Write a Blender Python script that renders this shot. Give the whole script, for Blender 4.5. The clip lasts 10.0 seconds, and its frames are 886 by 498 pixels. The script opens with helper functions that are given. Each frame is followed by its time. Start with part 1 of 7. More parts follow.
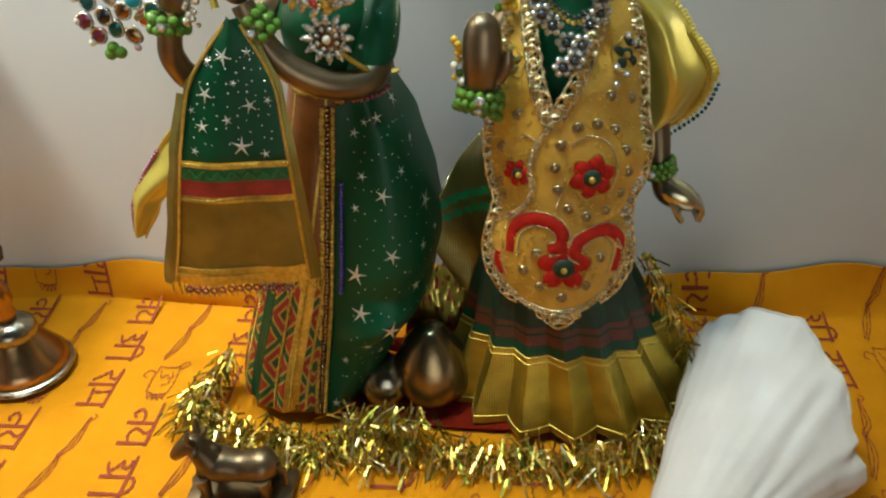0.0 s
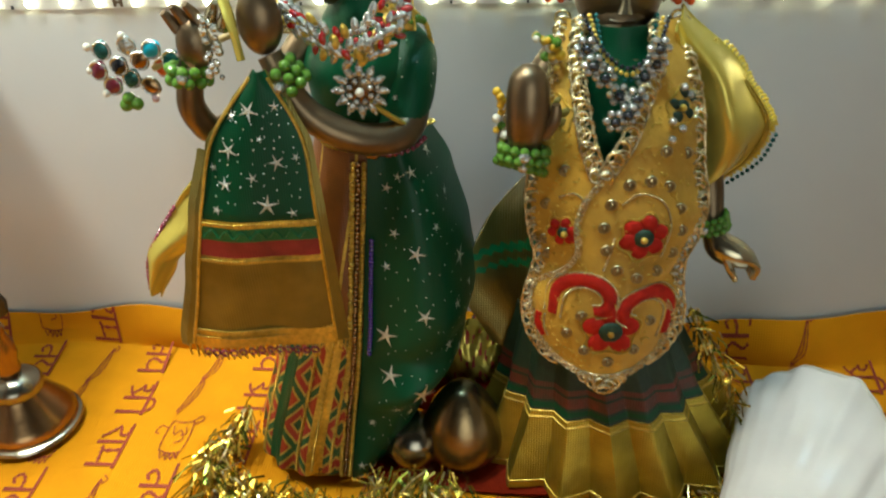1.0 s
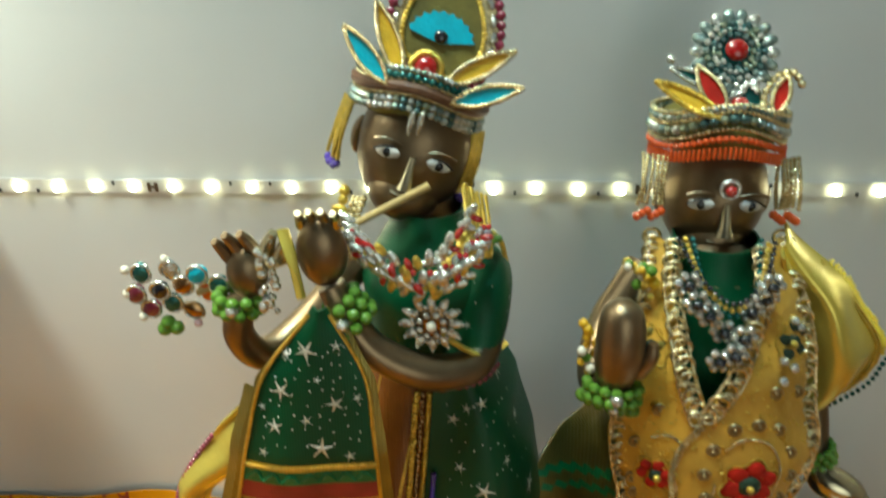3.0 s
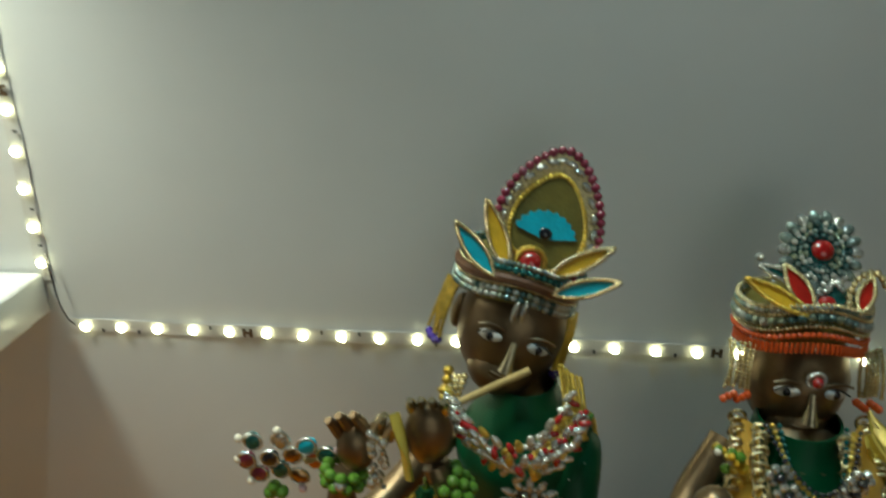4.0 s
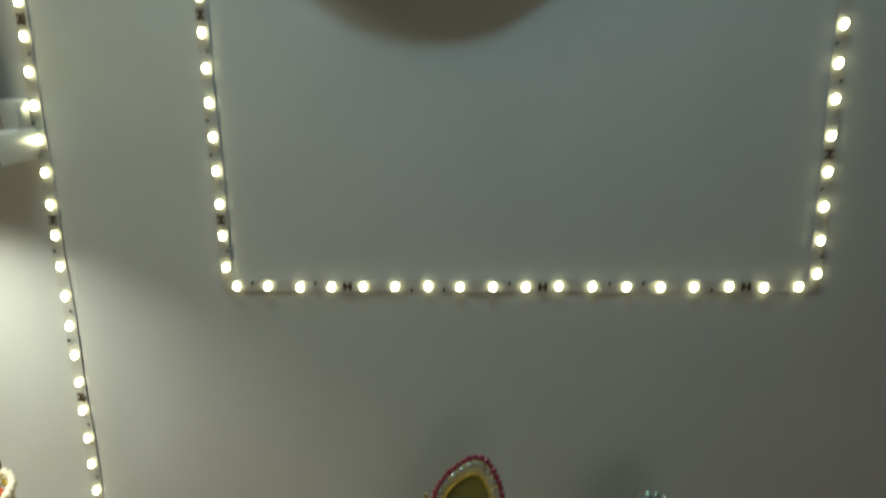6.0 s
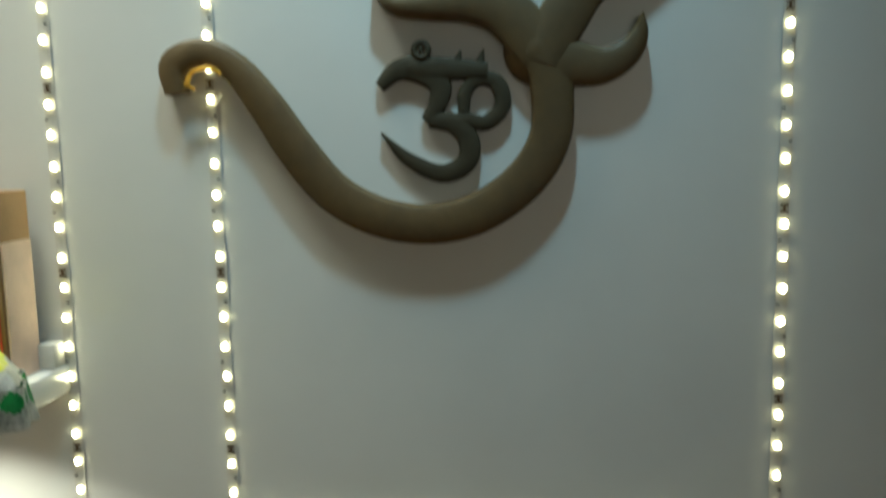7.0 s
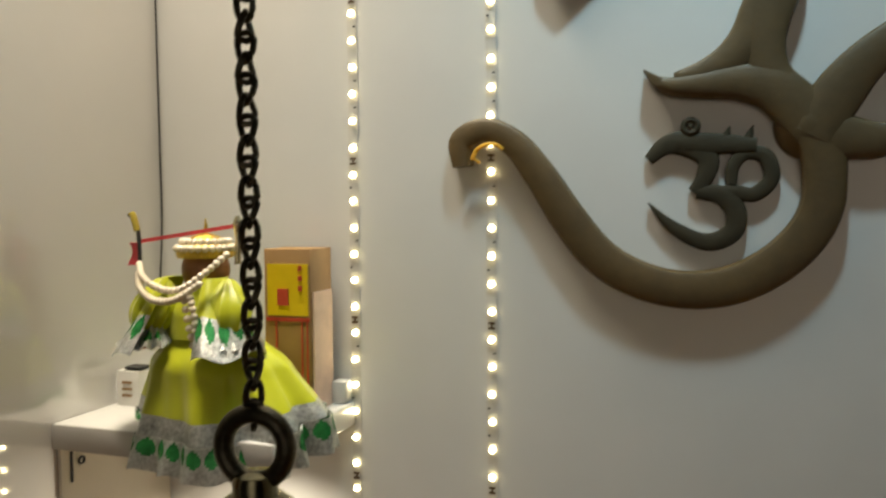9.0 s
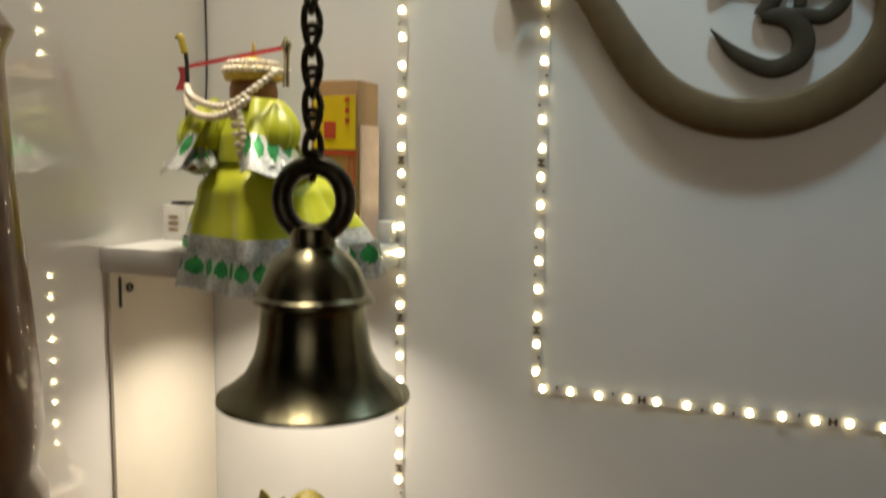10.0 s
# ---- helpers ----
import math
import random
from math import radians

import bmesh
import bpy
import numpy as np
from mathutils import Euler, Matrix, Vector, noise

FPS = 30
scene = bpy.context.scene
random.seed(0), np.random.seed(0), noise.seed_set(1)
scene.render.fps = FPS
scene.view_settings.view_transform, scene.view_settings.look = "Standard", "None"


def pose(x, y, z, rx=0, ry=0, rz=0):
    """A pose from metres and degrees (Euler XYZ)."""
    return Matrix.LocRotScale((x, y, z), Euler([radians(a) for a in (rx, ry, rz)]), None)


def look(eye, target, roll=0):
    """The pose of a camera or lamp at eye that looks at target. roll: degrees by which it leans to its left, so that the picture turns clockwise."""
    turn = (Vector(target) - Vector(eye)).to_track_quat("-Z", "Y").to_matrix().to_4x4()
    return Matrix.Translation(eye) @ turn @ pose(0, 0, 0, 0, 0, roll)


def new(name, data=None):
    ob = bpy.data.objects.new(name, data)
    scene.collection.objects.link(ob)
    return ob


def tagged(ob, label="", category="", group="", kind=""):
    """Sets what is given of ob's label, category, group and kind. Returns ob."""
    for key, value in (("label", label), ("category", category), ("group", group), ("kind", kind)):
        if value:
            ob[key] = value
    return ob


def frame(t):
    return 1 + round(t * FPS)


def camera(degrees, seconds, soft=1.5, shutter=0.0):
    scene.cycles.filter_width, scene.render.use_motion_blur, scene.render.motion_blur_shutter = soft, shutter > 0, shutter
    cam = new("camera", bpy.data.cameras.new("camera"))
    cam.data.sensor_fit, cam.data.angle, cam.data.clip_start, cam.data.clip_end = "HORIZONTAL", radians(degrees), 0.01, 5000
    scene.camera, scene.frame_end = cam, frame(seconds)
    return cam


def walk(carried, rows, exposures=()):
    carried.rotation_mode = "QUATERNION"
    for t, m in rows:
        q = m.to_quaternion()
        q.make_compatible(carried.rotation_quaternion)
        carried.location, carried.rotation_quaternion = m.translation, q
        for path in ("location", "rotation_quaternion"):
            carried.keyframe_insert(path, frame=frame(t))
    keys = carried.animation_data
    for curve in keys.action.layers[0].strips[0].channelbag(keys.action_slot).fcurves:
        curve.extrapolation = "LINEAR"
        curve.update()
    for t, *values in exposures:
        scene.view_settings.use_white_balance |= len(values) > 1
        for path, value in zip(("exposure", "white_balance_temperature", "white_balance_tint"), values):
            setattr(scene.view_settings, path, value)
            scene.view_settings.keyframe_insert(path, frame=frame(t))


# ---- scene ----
cam = camera(59.1, 10.0, soft=2.1, shutter=0.5)
PATH = [
    (0, (0.062, -0.372, 0.283), (-0.083, 1.294, -0.814), -1.9),
    (0.5, (0.054, -0.36, 0.284), (-0.092, 1.309, -0.809), -2.0),
    (1, (0.045, -0.343, 0.29), (-0.097, 1.33, -0.796), -1.9),
    (1.5, (0.039, -0.329, 0.295), (-0.089, 1.367, -0.759), -1.6),
    (2, (0.032, -0.314, 0.306), (-0.096, 1.397, -0.722), -1.5),
    (2.2, (0.029, -0.311, 0.308), (-0.095, 1.411, -0.702), -1.4),
    (3.3, (0.01, -0.287, 0.333), (-0.136, 1.502, -0.551), -1.1),
    (3.5, (0.005, -0.287, 0.343), (-0.148, 1.516, -0.509), -0.9),
    (4, (-0.009, -0.29, 0.363), (-0.205, 1.541, -0.417), -0.4),
    (4.5, (-0.019, -0.304, 0.393), (-0.248, 1.536, -0.359), -0.5),
    (5, (-0.007, -0.331, 0.429), (-0.233, 1.528, -0.274), -0.5),
    (5.2, (-0.001, -0.342, 0.438), (-0.215, 1.524, -0.25), -0.6),
    (6.3, (0.021, -0.388, 0.508), (-0.133, 1.555, 0.06), -1.5),
    (6.5, (0.02, -0.395, 0.52), (-0.132, 1.56, 0.126), -1.4),
    (7, (0.028, -0.408, 0.562), (-0.132, 1.57, 0.316), -1.3),
    (7.5, (0.027, -0.422, 0.59), (-0.171, 1.563, 0.438), -0.7),
    (8, (0.009, -0.44, 0.591), (-0.322, 1.53, 0.496), -0.4),
    (8.5, (-0.003, -0.452, 0.582), (-0.54, 1.472, 0.486), -0.3),
    (9, (-0.008, -0.45, 0.568), (-0.633, 1.447, 0.475), -0.4),
    (9.5, (-0.02, -0.452, 0.535), (-0.696, 1.426, 0.403), -0.1),
    (10, (-0.02, -0.452, 0.501), (-0.707, 1.413, 0.276), 0.8),
]
walk(cam, [(t, look(eye, target, roll)) for t, eye, target, roll in PATH],
     exposures=[(0.0, 1.08, 6150, -2), (2.0, 1.15, 6250, -8), (3.3, 0.93, 6300, -10), (4.0, 0.0, 6400, -10), (4.5, -0.4, 6600, -9), (5.2, -0.65, 6700, -8), (6.5, -0.35, 6800, -6), (7.5, 0.0, 7000, -2), (8.0, -0.05, 7400, 4), (9.0, -0.1, 8000, 10), (10.0, -0.15, 7800, 11)])

# ---- world and lights ----
world = bpy.data.worlds.new("world")
scene.world = world
world.use_nodes = True
world.node_tree.nodes["Background"].inputs[0].default_value = (0.62, 0.68, 0.75, 1)
world.node_tree.nodes["Background"].inputs[1].default_value = 0.04


def lamp(name, kind, m, watts, size, colour, spread=180):
    data = bpy.data.lights.new(name, kind)
    data.energy, data.color = watts, colour
    if kind == "AREA":
        data.shape, data.size, data.spread = "DISK", size, radians(spread)
    else:
        data.shadow_soft_size = size
    ob = new(name, data)
    ob.matrix_world = m
    return ob


# cool ceiling downlight in front of the shrine wall, warm puck lamp over the lower corner shelf
lamp("ceiling_downlight", "AREA", look((0.010, -0.20, 1.16), (0.0, 0.0, 0.80)), 0.60, 0.05, (0.46, 0.77, 1.0), 60)
lamp("shelf_puck_light", "AREA", look((-0.272, -0.070, 0.43), (-0.266, -0.064, 0.2)), 0.33, 0.035, (1.0, 0.96, 0.88), 125)
# unseen warm lamp, added to brighten the doll and the left corner
lamp("niche_fill", "AREA", look((-0.285, -0.13, 1.10), (-0.270, -0.06, 0.50)), 1.15, 0.20, (1.0, 0.96, 0.87), 76)
# unseen broad fill from the front, set low to brighten wall and idols
lamp("room_fill", "AREA", look((0.45, -1.6, 0.24), (0.10, -0.05, 0.09)), 0.54, 1.7, (1.0, 0.965, 0.92), 46)

# ---- materials ----


def material(name, colour, rough=0.5, metal=0.0, vary=0.12, grain=120.0, bump=0.15, bump_scale=400.0, coat=0.0, spec=0.5, second=None, sheen=0.0):
    """A surface with colour variation at two scales and a fine relief."""
    m = bpy.data.materials.new(name)
    m.use_nodes = True
    nt = m.node_tree
    n, link = nt.nodes, nt.links
    b = n["Principled BSDF"]
    tc = n.new("ShaderNodeTexCoord")
    big, fine = n.new("ShaderNodeTexNoise"), n.new("ShaderNodeTexNoise")
    big.inputs["Scale"].default_value, big.inputs["Detail"].default_value = grain * 0.2, 4
    fine.inputs["Scale"].default_value, fine.inputs["Detail"].default_value = grain, 6
    link.new(tc.outputs["Object"], big.inputs["Vector"])
    link.new(tc.outputs["Object"], fine.inputs["Vector"])
    add = n.new("ShaderNodeMath")
    add.operation = "ADD"
    link.new(big.outputs["Fac"], add.inputs[0])
    link.new(fine.outputs["Fac"], add.inputs[1])
    ramp = n.new("ShaderNodeMapRange")
    ramp.inputs["From Min"].default_value, ramp.inputs["From Max"].default_value = 0.65, 1.35
    link.new(add.outputs[0], ramp.inputs["Value"])
    mix = n.new("ShaderNodeMix")
    mix.data_type = "RGBA"
    low = second or [c * (1 - vary) for c in colour]
    high = colour if second else [min(1, c * (1 + vary)) for c in colour]
    mix.inputs["A"].default_value = (*low, 1)
    mix.inputs["B"].default_value = (*high, 1)
    link.new(ramp.outputs["Result"], mix.inputs["Factor"])
    link.new(mix.outputs["Result"], b.inputs["Base Color"])
    b.inputs["Roughness"].default_value = rough
    b.inputs["Metallic"].default_value = metal
    b.inputs["Coat Weight"].default_value = coat
    b.inputs["Coat Roughness"].default_value = 0.04
    b.inputs["Specular IOR Level"].default_value = spec
    b.inputs["Sheen Weight"].default_value = sheen
    if bump:
        tex = n.new("ShaderNodeTexNoise")
        tex.inputs["Scale"].default_value, tex.inputs["Detail"].default_value = bump_scale, 5
        link.new(tc.outputs["Object"], tex.inputs["Vector"])
        bp = n.new("ShaderNodeBump")
        bp.inputs["Strength"].default_value, bp.inputs["Distance"].default_value = bump, 0.001
        link.new(tex.outputs["Fac"], bp.inputs["Height"])
        link.new(bp.outputs["Normal"], b.inputs["Normal"])
    return m


def weave(m, threads=900.0, strength=0.25):
    """Adds a woven thread relief to a cloth."""
    n, link = m.node_tree.nodes, m.node_tree.links
    b = n["Principled BSDF"]
    tc = n.new("ShaderNodeTexCoord")
    w1, w2 = n.new("ShaderNodeTexWave"), n.new("ShaderNodeTexWave")
    w1.bands_direction, w2.bands_direction = "X", "Z"
    add = n.new("ShaderNodeMath")
    add.operation = "ADD"
    for k, w in enumerate((w1, w2)):
        w.inputs["Scale"].default_value, w.inputs["Distortion"].default_value = threads / 6.28, 1.0
        link.new(tc.outputs["Object"], w.inputs["Vector"])
        link.new(w.outputs["Fac"], add.inputs[k])
    bp = n.new("ShaderNodeBump")
    bp.inputs["Strength"].default_value, bp.inputs["Distance"].default_value = strength, 0.0004
    link.new(add.outputs[0], bp.inputs["Height"])
    old = [l for l in link if l.to_socket == b.inputs["Normal"]]
    if old:
        link.new(old[0].from_socket, bp.inputs["Normal"])
    link.new(bp.outputs["Normal"], b.inputs["Normal"])
    return m


def glowing(name, colour, strength):
    m = bpy.data.materials.new(name)
    m.use_nodes = True
    b = m.node_tree.nodes["Principled BSDF"]
    b.inputs["Base Color"].default_value = (*colour, 1)
    b.inputs["Emission Color"].default_value = (*colour, 1)
    b.inputs["Emission Strength"].default_value = strength
    return m


def glass(name, colour, rough=0.02):
    m = bpy.data.materials.new(name)
    m.use_nodes = True
    b = m.node_tree.nodes["Principled BSDF"]
    b.inputs["Base Color"].default_value = (*colour, 1)
    b.inputs["Roughness"].default_value = rough
    b.inputs["Transmission Weight"].default_value = 0.75
    b.inputs["IOR"].default_value = 1.5
    return m


LAMINATE = material("white_laminate", (0.61, 0.615, 0.605), 0.30, vary=0.04, grain=18, bump=0.05, bump_scale=160, coat=0.15)
GLOSS = material("glossy_laminate", (0.66, 0.65, 0.63), 0.06, vary=0.03, grain=14, bump=0.008, bump_scale=12, coat=1.0, spec=0.8)
nt = GLOSS.node_tree
shine, blend = nt.nodes.new("ShaderNodeBsdfGlossy"), nt.nodes.new("ShaderNodeMixShader")
shine.inputs["Roughness"].default_value = 0.04
blend.inputs["Fac"].default_value = 0.065
nt.links.new(nt.nodes["Principled BSDF"].outputs[0], blend.inputs[1])
nt.links.new(shine.outputs[0], blend.inputs[2])
nt.links.new(blend.outputs[0], nt.nodes["Material Output"].inputs["Surface"])
LINER = material("cream_liner", (0.74, 0.69, 0.60), 0.35, vary=0.04, grain=30, bump=0.06, bump_scale=300)
SHELF = material("shelf_laminate", (0.74, 0.74, 0.73), 0.28, vary=0.03, grain=40, bump=0.05, bump_scale=300)
EDGE = material("shelf_edge_band", (0.52, 0.51, 0.49), 0.4, vary=0.06, grain=60, bump=0.1)
PLASTER = material("room_paint", (0.62, 0.60, 0.56), 0.8, vary=0.06, grain=6, bump=0.2, bump_scale=90)
TIMBER = material("brown_polished_wood", (0.16, 0.068, 0.022), 0.28, vary=0.4, grain=50, bump=0.1, bump_scale=90, coat=0.7)
CARVED = material("olive_brown_wood", (0.082, 0.050, 0.016), 0.55, vary=0.25, grain=90, bump=0.25, bump_scale=220)
CARVED2 = material("dark_green_brown_wood", (0.034, 0.027, 0.014), 0.65, spec=0.3, vary=0.25, grain=90, bump=0.3, bump_scale=260)
TAPE = material("led_tape", (0.58, 0.57, 0.55), 0.35, vary=0.06, grain=300, bump=0.1, coat=0.3)
COPPER = material("tape_contact", (0.10, 0.06, 0.03), 0.4, metal=0.3, vary=0.3)
LED = glowing("led_chip", (1.0, 0.93, 0.62), 42.0)
CHIP = glowing("led_phosphor_edge", (1.0, 0.92, 0.58), 10.0)
BLACK = material("black_plastic", (0.02, 0.02, 0.02), 0.45, vary=0.3)
OLDIRON = material("dark_bronze", (0.055, 0.048, 0.034), 0.36, metal=0.85, vary=0.45, grain=220, bump=0.3, bump_scale=600)
BRONZE = material("aged_bronze", (0.17, 0.155, 0.10), 0.27, metal=1.0, vary=0.45, grain=70, bump=0.08, bump_scale=300)

nt = BRONZE.node_tree
tangent = nt.nodes.new("ShaderNodeTangent")
tangent.direction_type, tangent.axis = "RADIAL", "Z"
nt.nodes["Principled BSDF"].inputs["Anisotropic"].default_value = 0.75
nt.nodes["Principled BSDF"].inputs["Anisotropic Rotation"].default_value = 0.25
nt.links.new(tangent.outputs["Tangent"], nt.nodes["Principled BSDF"].inputs["Tangent"])

# ---- mesh helpers ----


def mesh_of(name, bm, mats, smooth=True):
    bmesh.ops.recalc_face_normals(bm, faces=bm.faces)
    me = bpy.data.meshes.new(name)
    bm.to_mesh(me)
    bm.free()
    for m in mats if isinstance(mats, (list, tuple)) else [mats]:
        me.materials.append(m)
    if smooth and me.materials[0].name not in ("clear_rhinestone", "teal_rhinestone"):
        for p in me.polygons:
            p.use_smooth = True
        me.set_sharp_from_angle(angle=radians(42))
    return me


# joined rows of stitches, foil prints and seed beads, too small to pick apart
FINE = {"cord_edge", "inner_cord", "gold_outline", "gold_rim", "leaf_rim", "gold_line", "gold_piping", "gold_edge", "fringe", "star_print", "thread_scroll", "stone_braid", "hook", "side_string", "gold_stitch", "bead_edge", "edge_beads", "waist_cord", "inner_ring", "braid"}


def part(name, bm, mats, parent, label="", smooth=True):
    ob = new(name, mesh_of(name, bm, mats, smooth))
    ob.parent = parent
    return tagged(ob, label, kind="stuff" if name in FINE else "")


def solo(name, bm, mats, label, category, group="", kind="", smooth=True):
    return tagged(new(name, mesh_of(name, bm, mats, smooth)), label, category, group, kind)


def holder(name, label, category, at=(0, 0, 0), group="", kind=""):
    ob = new(name)
    ob.empty_display_size = 0.01
    ob.location = at
    return tagged(ob, label, category, group, kind)


def shared(name, me, parent, m):
    ob = new(name, me)
    ob.parent = parent
    ob.matrix_local = m
    return ob


def box(bm, x0, x1, y0, y1, z0, z1, bevel=0.0, mat=0):
    r = bmesh.ops.create_cube(bm, size=1.0, matrix=Matrix.Translation(((x0 + x1) / 2, (y0 + y1) / 2, (z0 + z1) / 2)) @ Matrix.Diagonal((x1 - x0, y1 - y0, z1 - z0, 1)))
    vs = r["verts"]
    faces = list({f for v in vs for f in v.link_faces})
    for f in faces:
        f.material_index = mat
    if bevel:
        es = list({e for v in vs for e in v.link_edges})
        bmesh.ops.bevel(bm, geom=es, offset=bevel, segments=2, affect="EDGES", profile=0.5)
    return bm


def boxed(*a, **k):
    return box(bmesh.new(), *a, **k)


def smooth_path(pts, n):
    """Catmull-Rom through control tuples of any size."""
    p = [np.array(q, float) for q in pts]
    p = [2 * p[0] - p[1], *p, 2 * p[-1] - p[-2]]
    out, segs = [], len(p) - 3
    for i in range(n):
        s = i / (n - 1) * segs
        k = min(int(s), segs - 1)
        t = s - k
        a, b, c, d = p[k:k + 4]
        out.append(0.5 * (2 * b + (c - a) * t + (2 * a - 5 * b + 4 * c - d) * t * t + (3 * b - a - 3 * c + d) * t ** 3))
    return out


def rings(bm, loops, closed=False, mat=0, caps=True):
    """Joins loops of points into a skin."""
    rows = [[bm.verts.new(q) for q in lp] for lp in loops]
    n = len(rows[0])
    pairs = list(zip(rows, rows[1:])) + ([(rows[-1], rows[0])] if closed else [])
    for a, b in pairs:
        for i in range(n):
            f = bm.faces.new((a[i], a[(i + 1) % n], b[(i + 1) % n], b[i]))
            f.material_index = mat
    if caps and not closed:
        for r in (rows[0], rows[-1]):
            f = bm.faces.new(r)
            f.material_index = mat
    return bm


def tube(bm, pts, radius, n=24, seg=8, mat=0, closed=False, flat=1.0):
    """A round bar along control points (x, y, z) or (x, y, z, r)."""
    path = smooth_path(pts, n) if n else [np.array(q, float) for q in pts]
    if closed:
        path = path[:-1]
    loops = []
    up = Vector((0.13, 0.35, 0.93))
    for i, q in enumerate(path):
        a = path[(i - 1) % len(path)] if closed else path[max(i - 1, 0)]
        b = path[(i + 1) % len(path)] if closed else path[min(i + 1, len(path) - 1)]
        d = Vector(b[:3] - a[:3]).normalized()
        s = d.cross(up)
        if s.length < 0.05:
            s = d.cross(Vector((1, 0, 0)))
        s.normalize()
        w = s.cross(d)
        r = float(q[3]) if len(q) > 3 else radius
        loops.append([Vector(q[:3]) + r * (math.cos(t) * s + math.sin(t) * w * flat) for t in (2 * math.pi * k / seg for k in range(seg))])
    return rings(bm, loops, closed, mat)


def stroke(bm, pts, y_front, y_back, n=40, mat=0):
    """A carved flat band in the wall's plane along (x, z, width), with rounded front edges."""
    path = smooth_path(pts, n)
    prof = [(-1.0, 0.0), (-1.0, 0.62), (-0.90, 0.88), (-0.68, 0.985), (0.0, 1.02), (0.68, 0.985), (0.90, 0.88), (1.0, 0.62), (1.0, 0.0)]
    loops = []
    for i, q in enumerate(path):
        a, b = path[max(i - 1, 0)], path[min(i + 1, n - 1)]
        d = np.array((b[0] - a[0], b[1] - a[1]))
        d /= max(np.hypot(*d), 1e-9)
        w = max(q[2], 0.0008) / 2
        loops.append([Vector((q[0] - d[1] * w * s, y_back + (y_front - y_back) * h, q[1] + d[0] * w * s)) for s, h in prof])
    return rings(bm, loops, mat=mat)


def lathe(bm, profile, seg=32, at=(0, 0, 0), n=0, mat=0):
    """Turned body round z from (radius, height) rows."""
    rows = smooth_path(profile, n) if n else profile
    loops = [[Vector((at[0] + max(r, 1e-4) * math.cos(t), at[1] + max(r, 1e-4) * math.sin(t), at[2] + z)) for t in (2 * math.pi * k / seg for k in range(seg))] for r, z in rows]
    return rings(bm, loops, mat=mat)


def ball(bm, at, r, seg=12, rows=8, mat=0, scale=(1, 1, 1), turn=None):
    m = Matrix.Translation([float(c) for c in at][:3]) @ (turn or Matrix.Identity(4)) @ Matrix.Diagonal((*scale, 1))
    v = bmesh.ops.create_uvsphere(bm, u_segments=seg, v_segments=rows, radius=r, matrix=m)["verts"]
    for f in {f for q in v for f in q.link_faces}:
        f.material_index = mat
    return bm


def ring(bm, at, big, small, m=None, seg=28, sub=8, mat=0):
    m = m or Matrix.Identity(4)
    loops = []
    for i in range(seg):
        a = 2 * math.pi * i / seg
        loops.append([Vector(at) + m.to_3x3() @ Vector(((big + small * math.cos(t)) * math.cos(a), (big + small * math.cos(t)) * math.sin(a), small * math.sin(t))) for t in (2 * math.pi * k / sub for k in range(sub))])
    return rings(bm, loops, True, mat)


def sheet(bm, f, nu, nv, mat=None, thick=0.0008):
    """A cloth from f(u, v), with thickness, and a UV map of u and v."""
    uv = bm.loops.layers.uv.verify()
    p = [[Vector(f(i / nu, j / nv)) for j in range(nv + 1)] for i in range(nu + 1)]
    nor = [[None] * (nv + 1) for _ in range(nu + 1)]
    for i in range(nu + 1):
        for j in range(nv + 1):
            du = p[min(i + 1, nu)][j] - p[max(i - 1, 0)][j]
            dv = p[i][min(j + 1, nv)] - p[i][max(j - 1, 0)]
            k = du.cross(dv)
            nor[i][j] = k.normalized() if k.length > 1e-12 else Vector((0, -1, 0))
    front = [[bm.verts.new(p[i][j] + nor[i][j] * thick / 2) for j in range(nv + 1)] for i in range(nu + 1)]
    back = [[bm.verts.new(p[i][j] - nor[i][j] * thick / 2) for j in range(nv + 1)] for i in range(nu + 1)]

    def quad(vs, cs, u, v):
        fc = bm.faces.new(vs)
        fc.material_index = mat(u, v) if mat else 0
        for lp, c in zip(fc.loops, cs):
            lp[uv].uv = c
    for i in range(nu):
        for j in range(nv):
            cs = [(i / nu, j / nv), ((i + 1) / nu, j / nv), ((i + 1) / nu, (j + 1) / nv), (i / nu, (j + 1) / nv)]
            for g in (front, back):
                quad((g[i][j], g[i + 1][j], g[i + 1][j + 1], g[i][j + 1]), cs, (i + 0.5) / nu, (j + 0.5) / nv)
    rim = [(i, 0) for i in range(nu)] + [(nu, j) for j in range(nv)] + [(i, nv) for i in range(nu, 0, -1)] + [(0, j) for j in range(nv, 0, -1)]
    for (a, b), (c, d) in zip(rim, rim[1:] + rim[:1]):
        u, v = min(max(a / nu, 0.001), 0.999), min(max(b / nv, 0.001), 0.999)
        quad((front[a][b], front[c][d], back[c][d], back[a][b]), [(a / nu, b / nv), (c / nu, d / nv)] * 2, u, v)
    return bm


# ---- the shrine's walls, shelves and the room round it ----
LEFT, RIGHT = -0.360, 0.42
solo("wall_back", boxed(LEFT - 0.02, RIGHT + 0.02, 0.0, 0.02, -0.02, 1.2, bevel=0.001), LAMINATE, "white laminate back panel of the shrine", "wall", kind="structure", smooth=False)
solo("wall_left", boxed(LEFT - 0.02, LEFT, -0.44, 0.0, -0.02, 1.2, bevel=0.001), GLOSS, "glossy white laminate side panel of the shrine", "wall", kind="structure", smooth=False)
solo("wall_right", boxed(RIGHT, RIGHT + 0.02, -0.44, 0.0, -0.02, 1.2, bevel=0.001), GLOSS, "glossy white laminate side panel of the shrine", "wall", kind="structure", smooth=False)
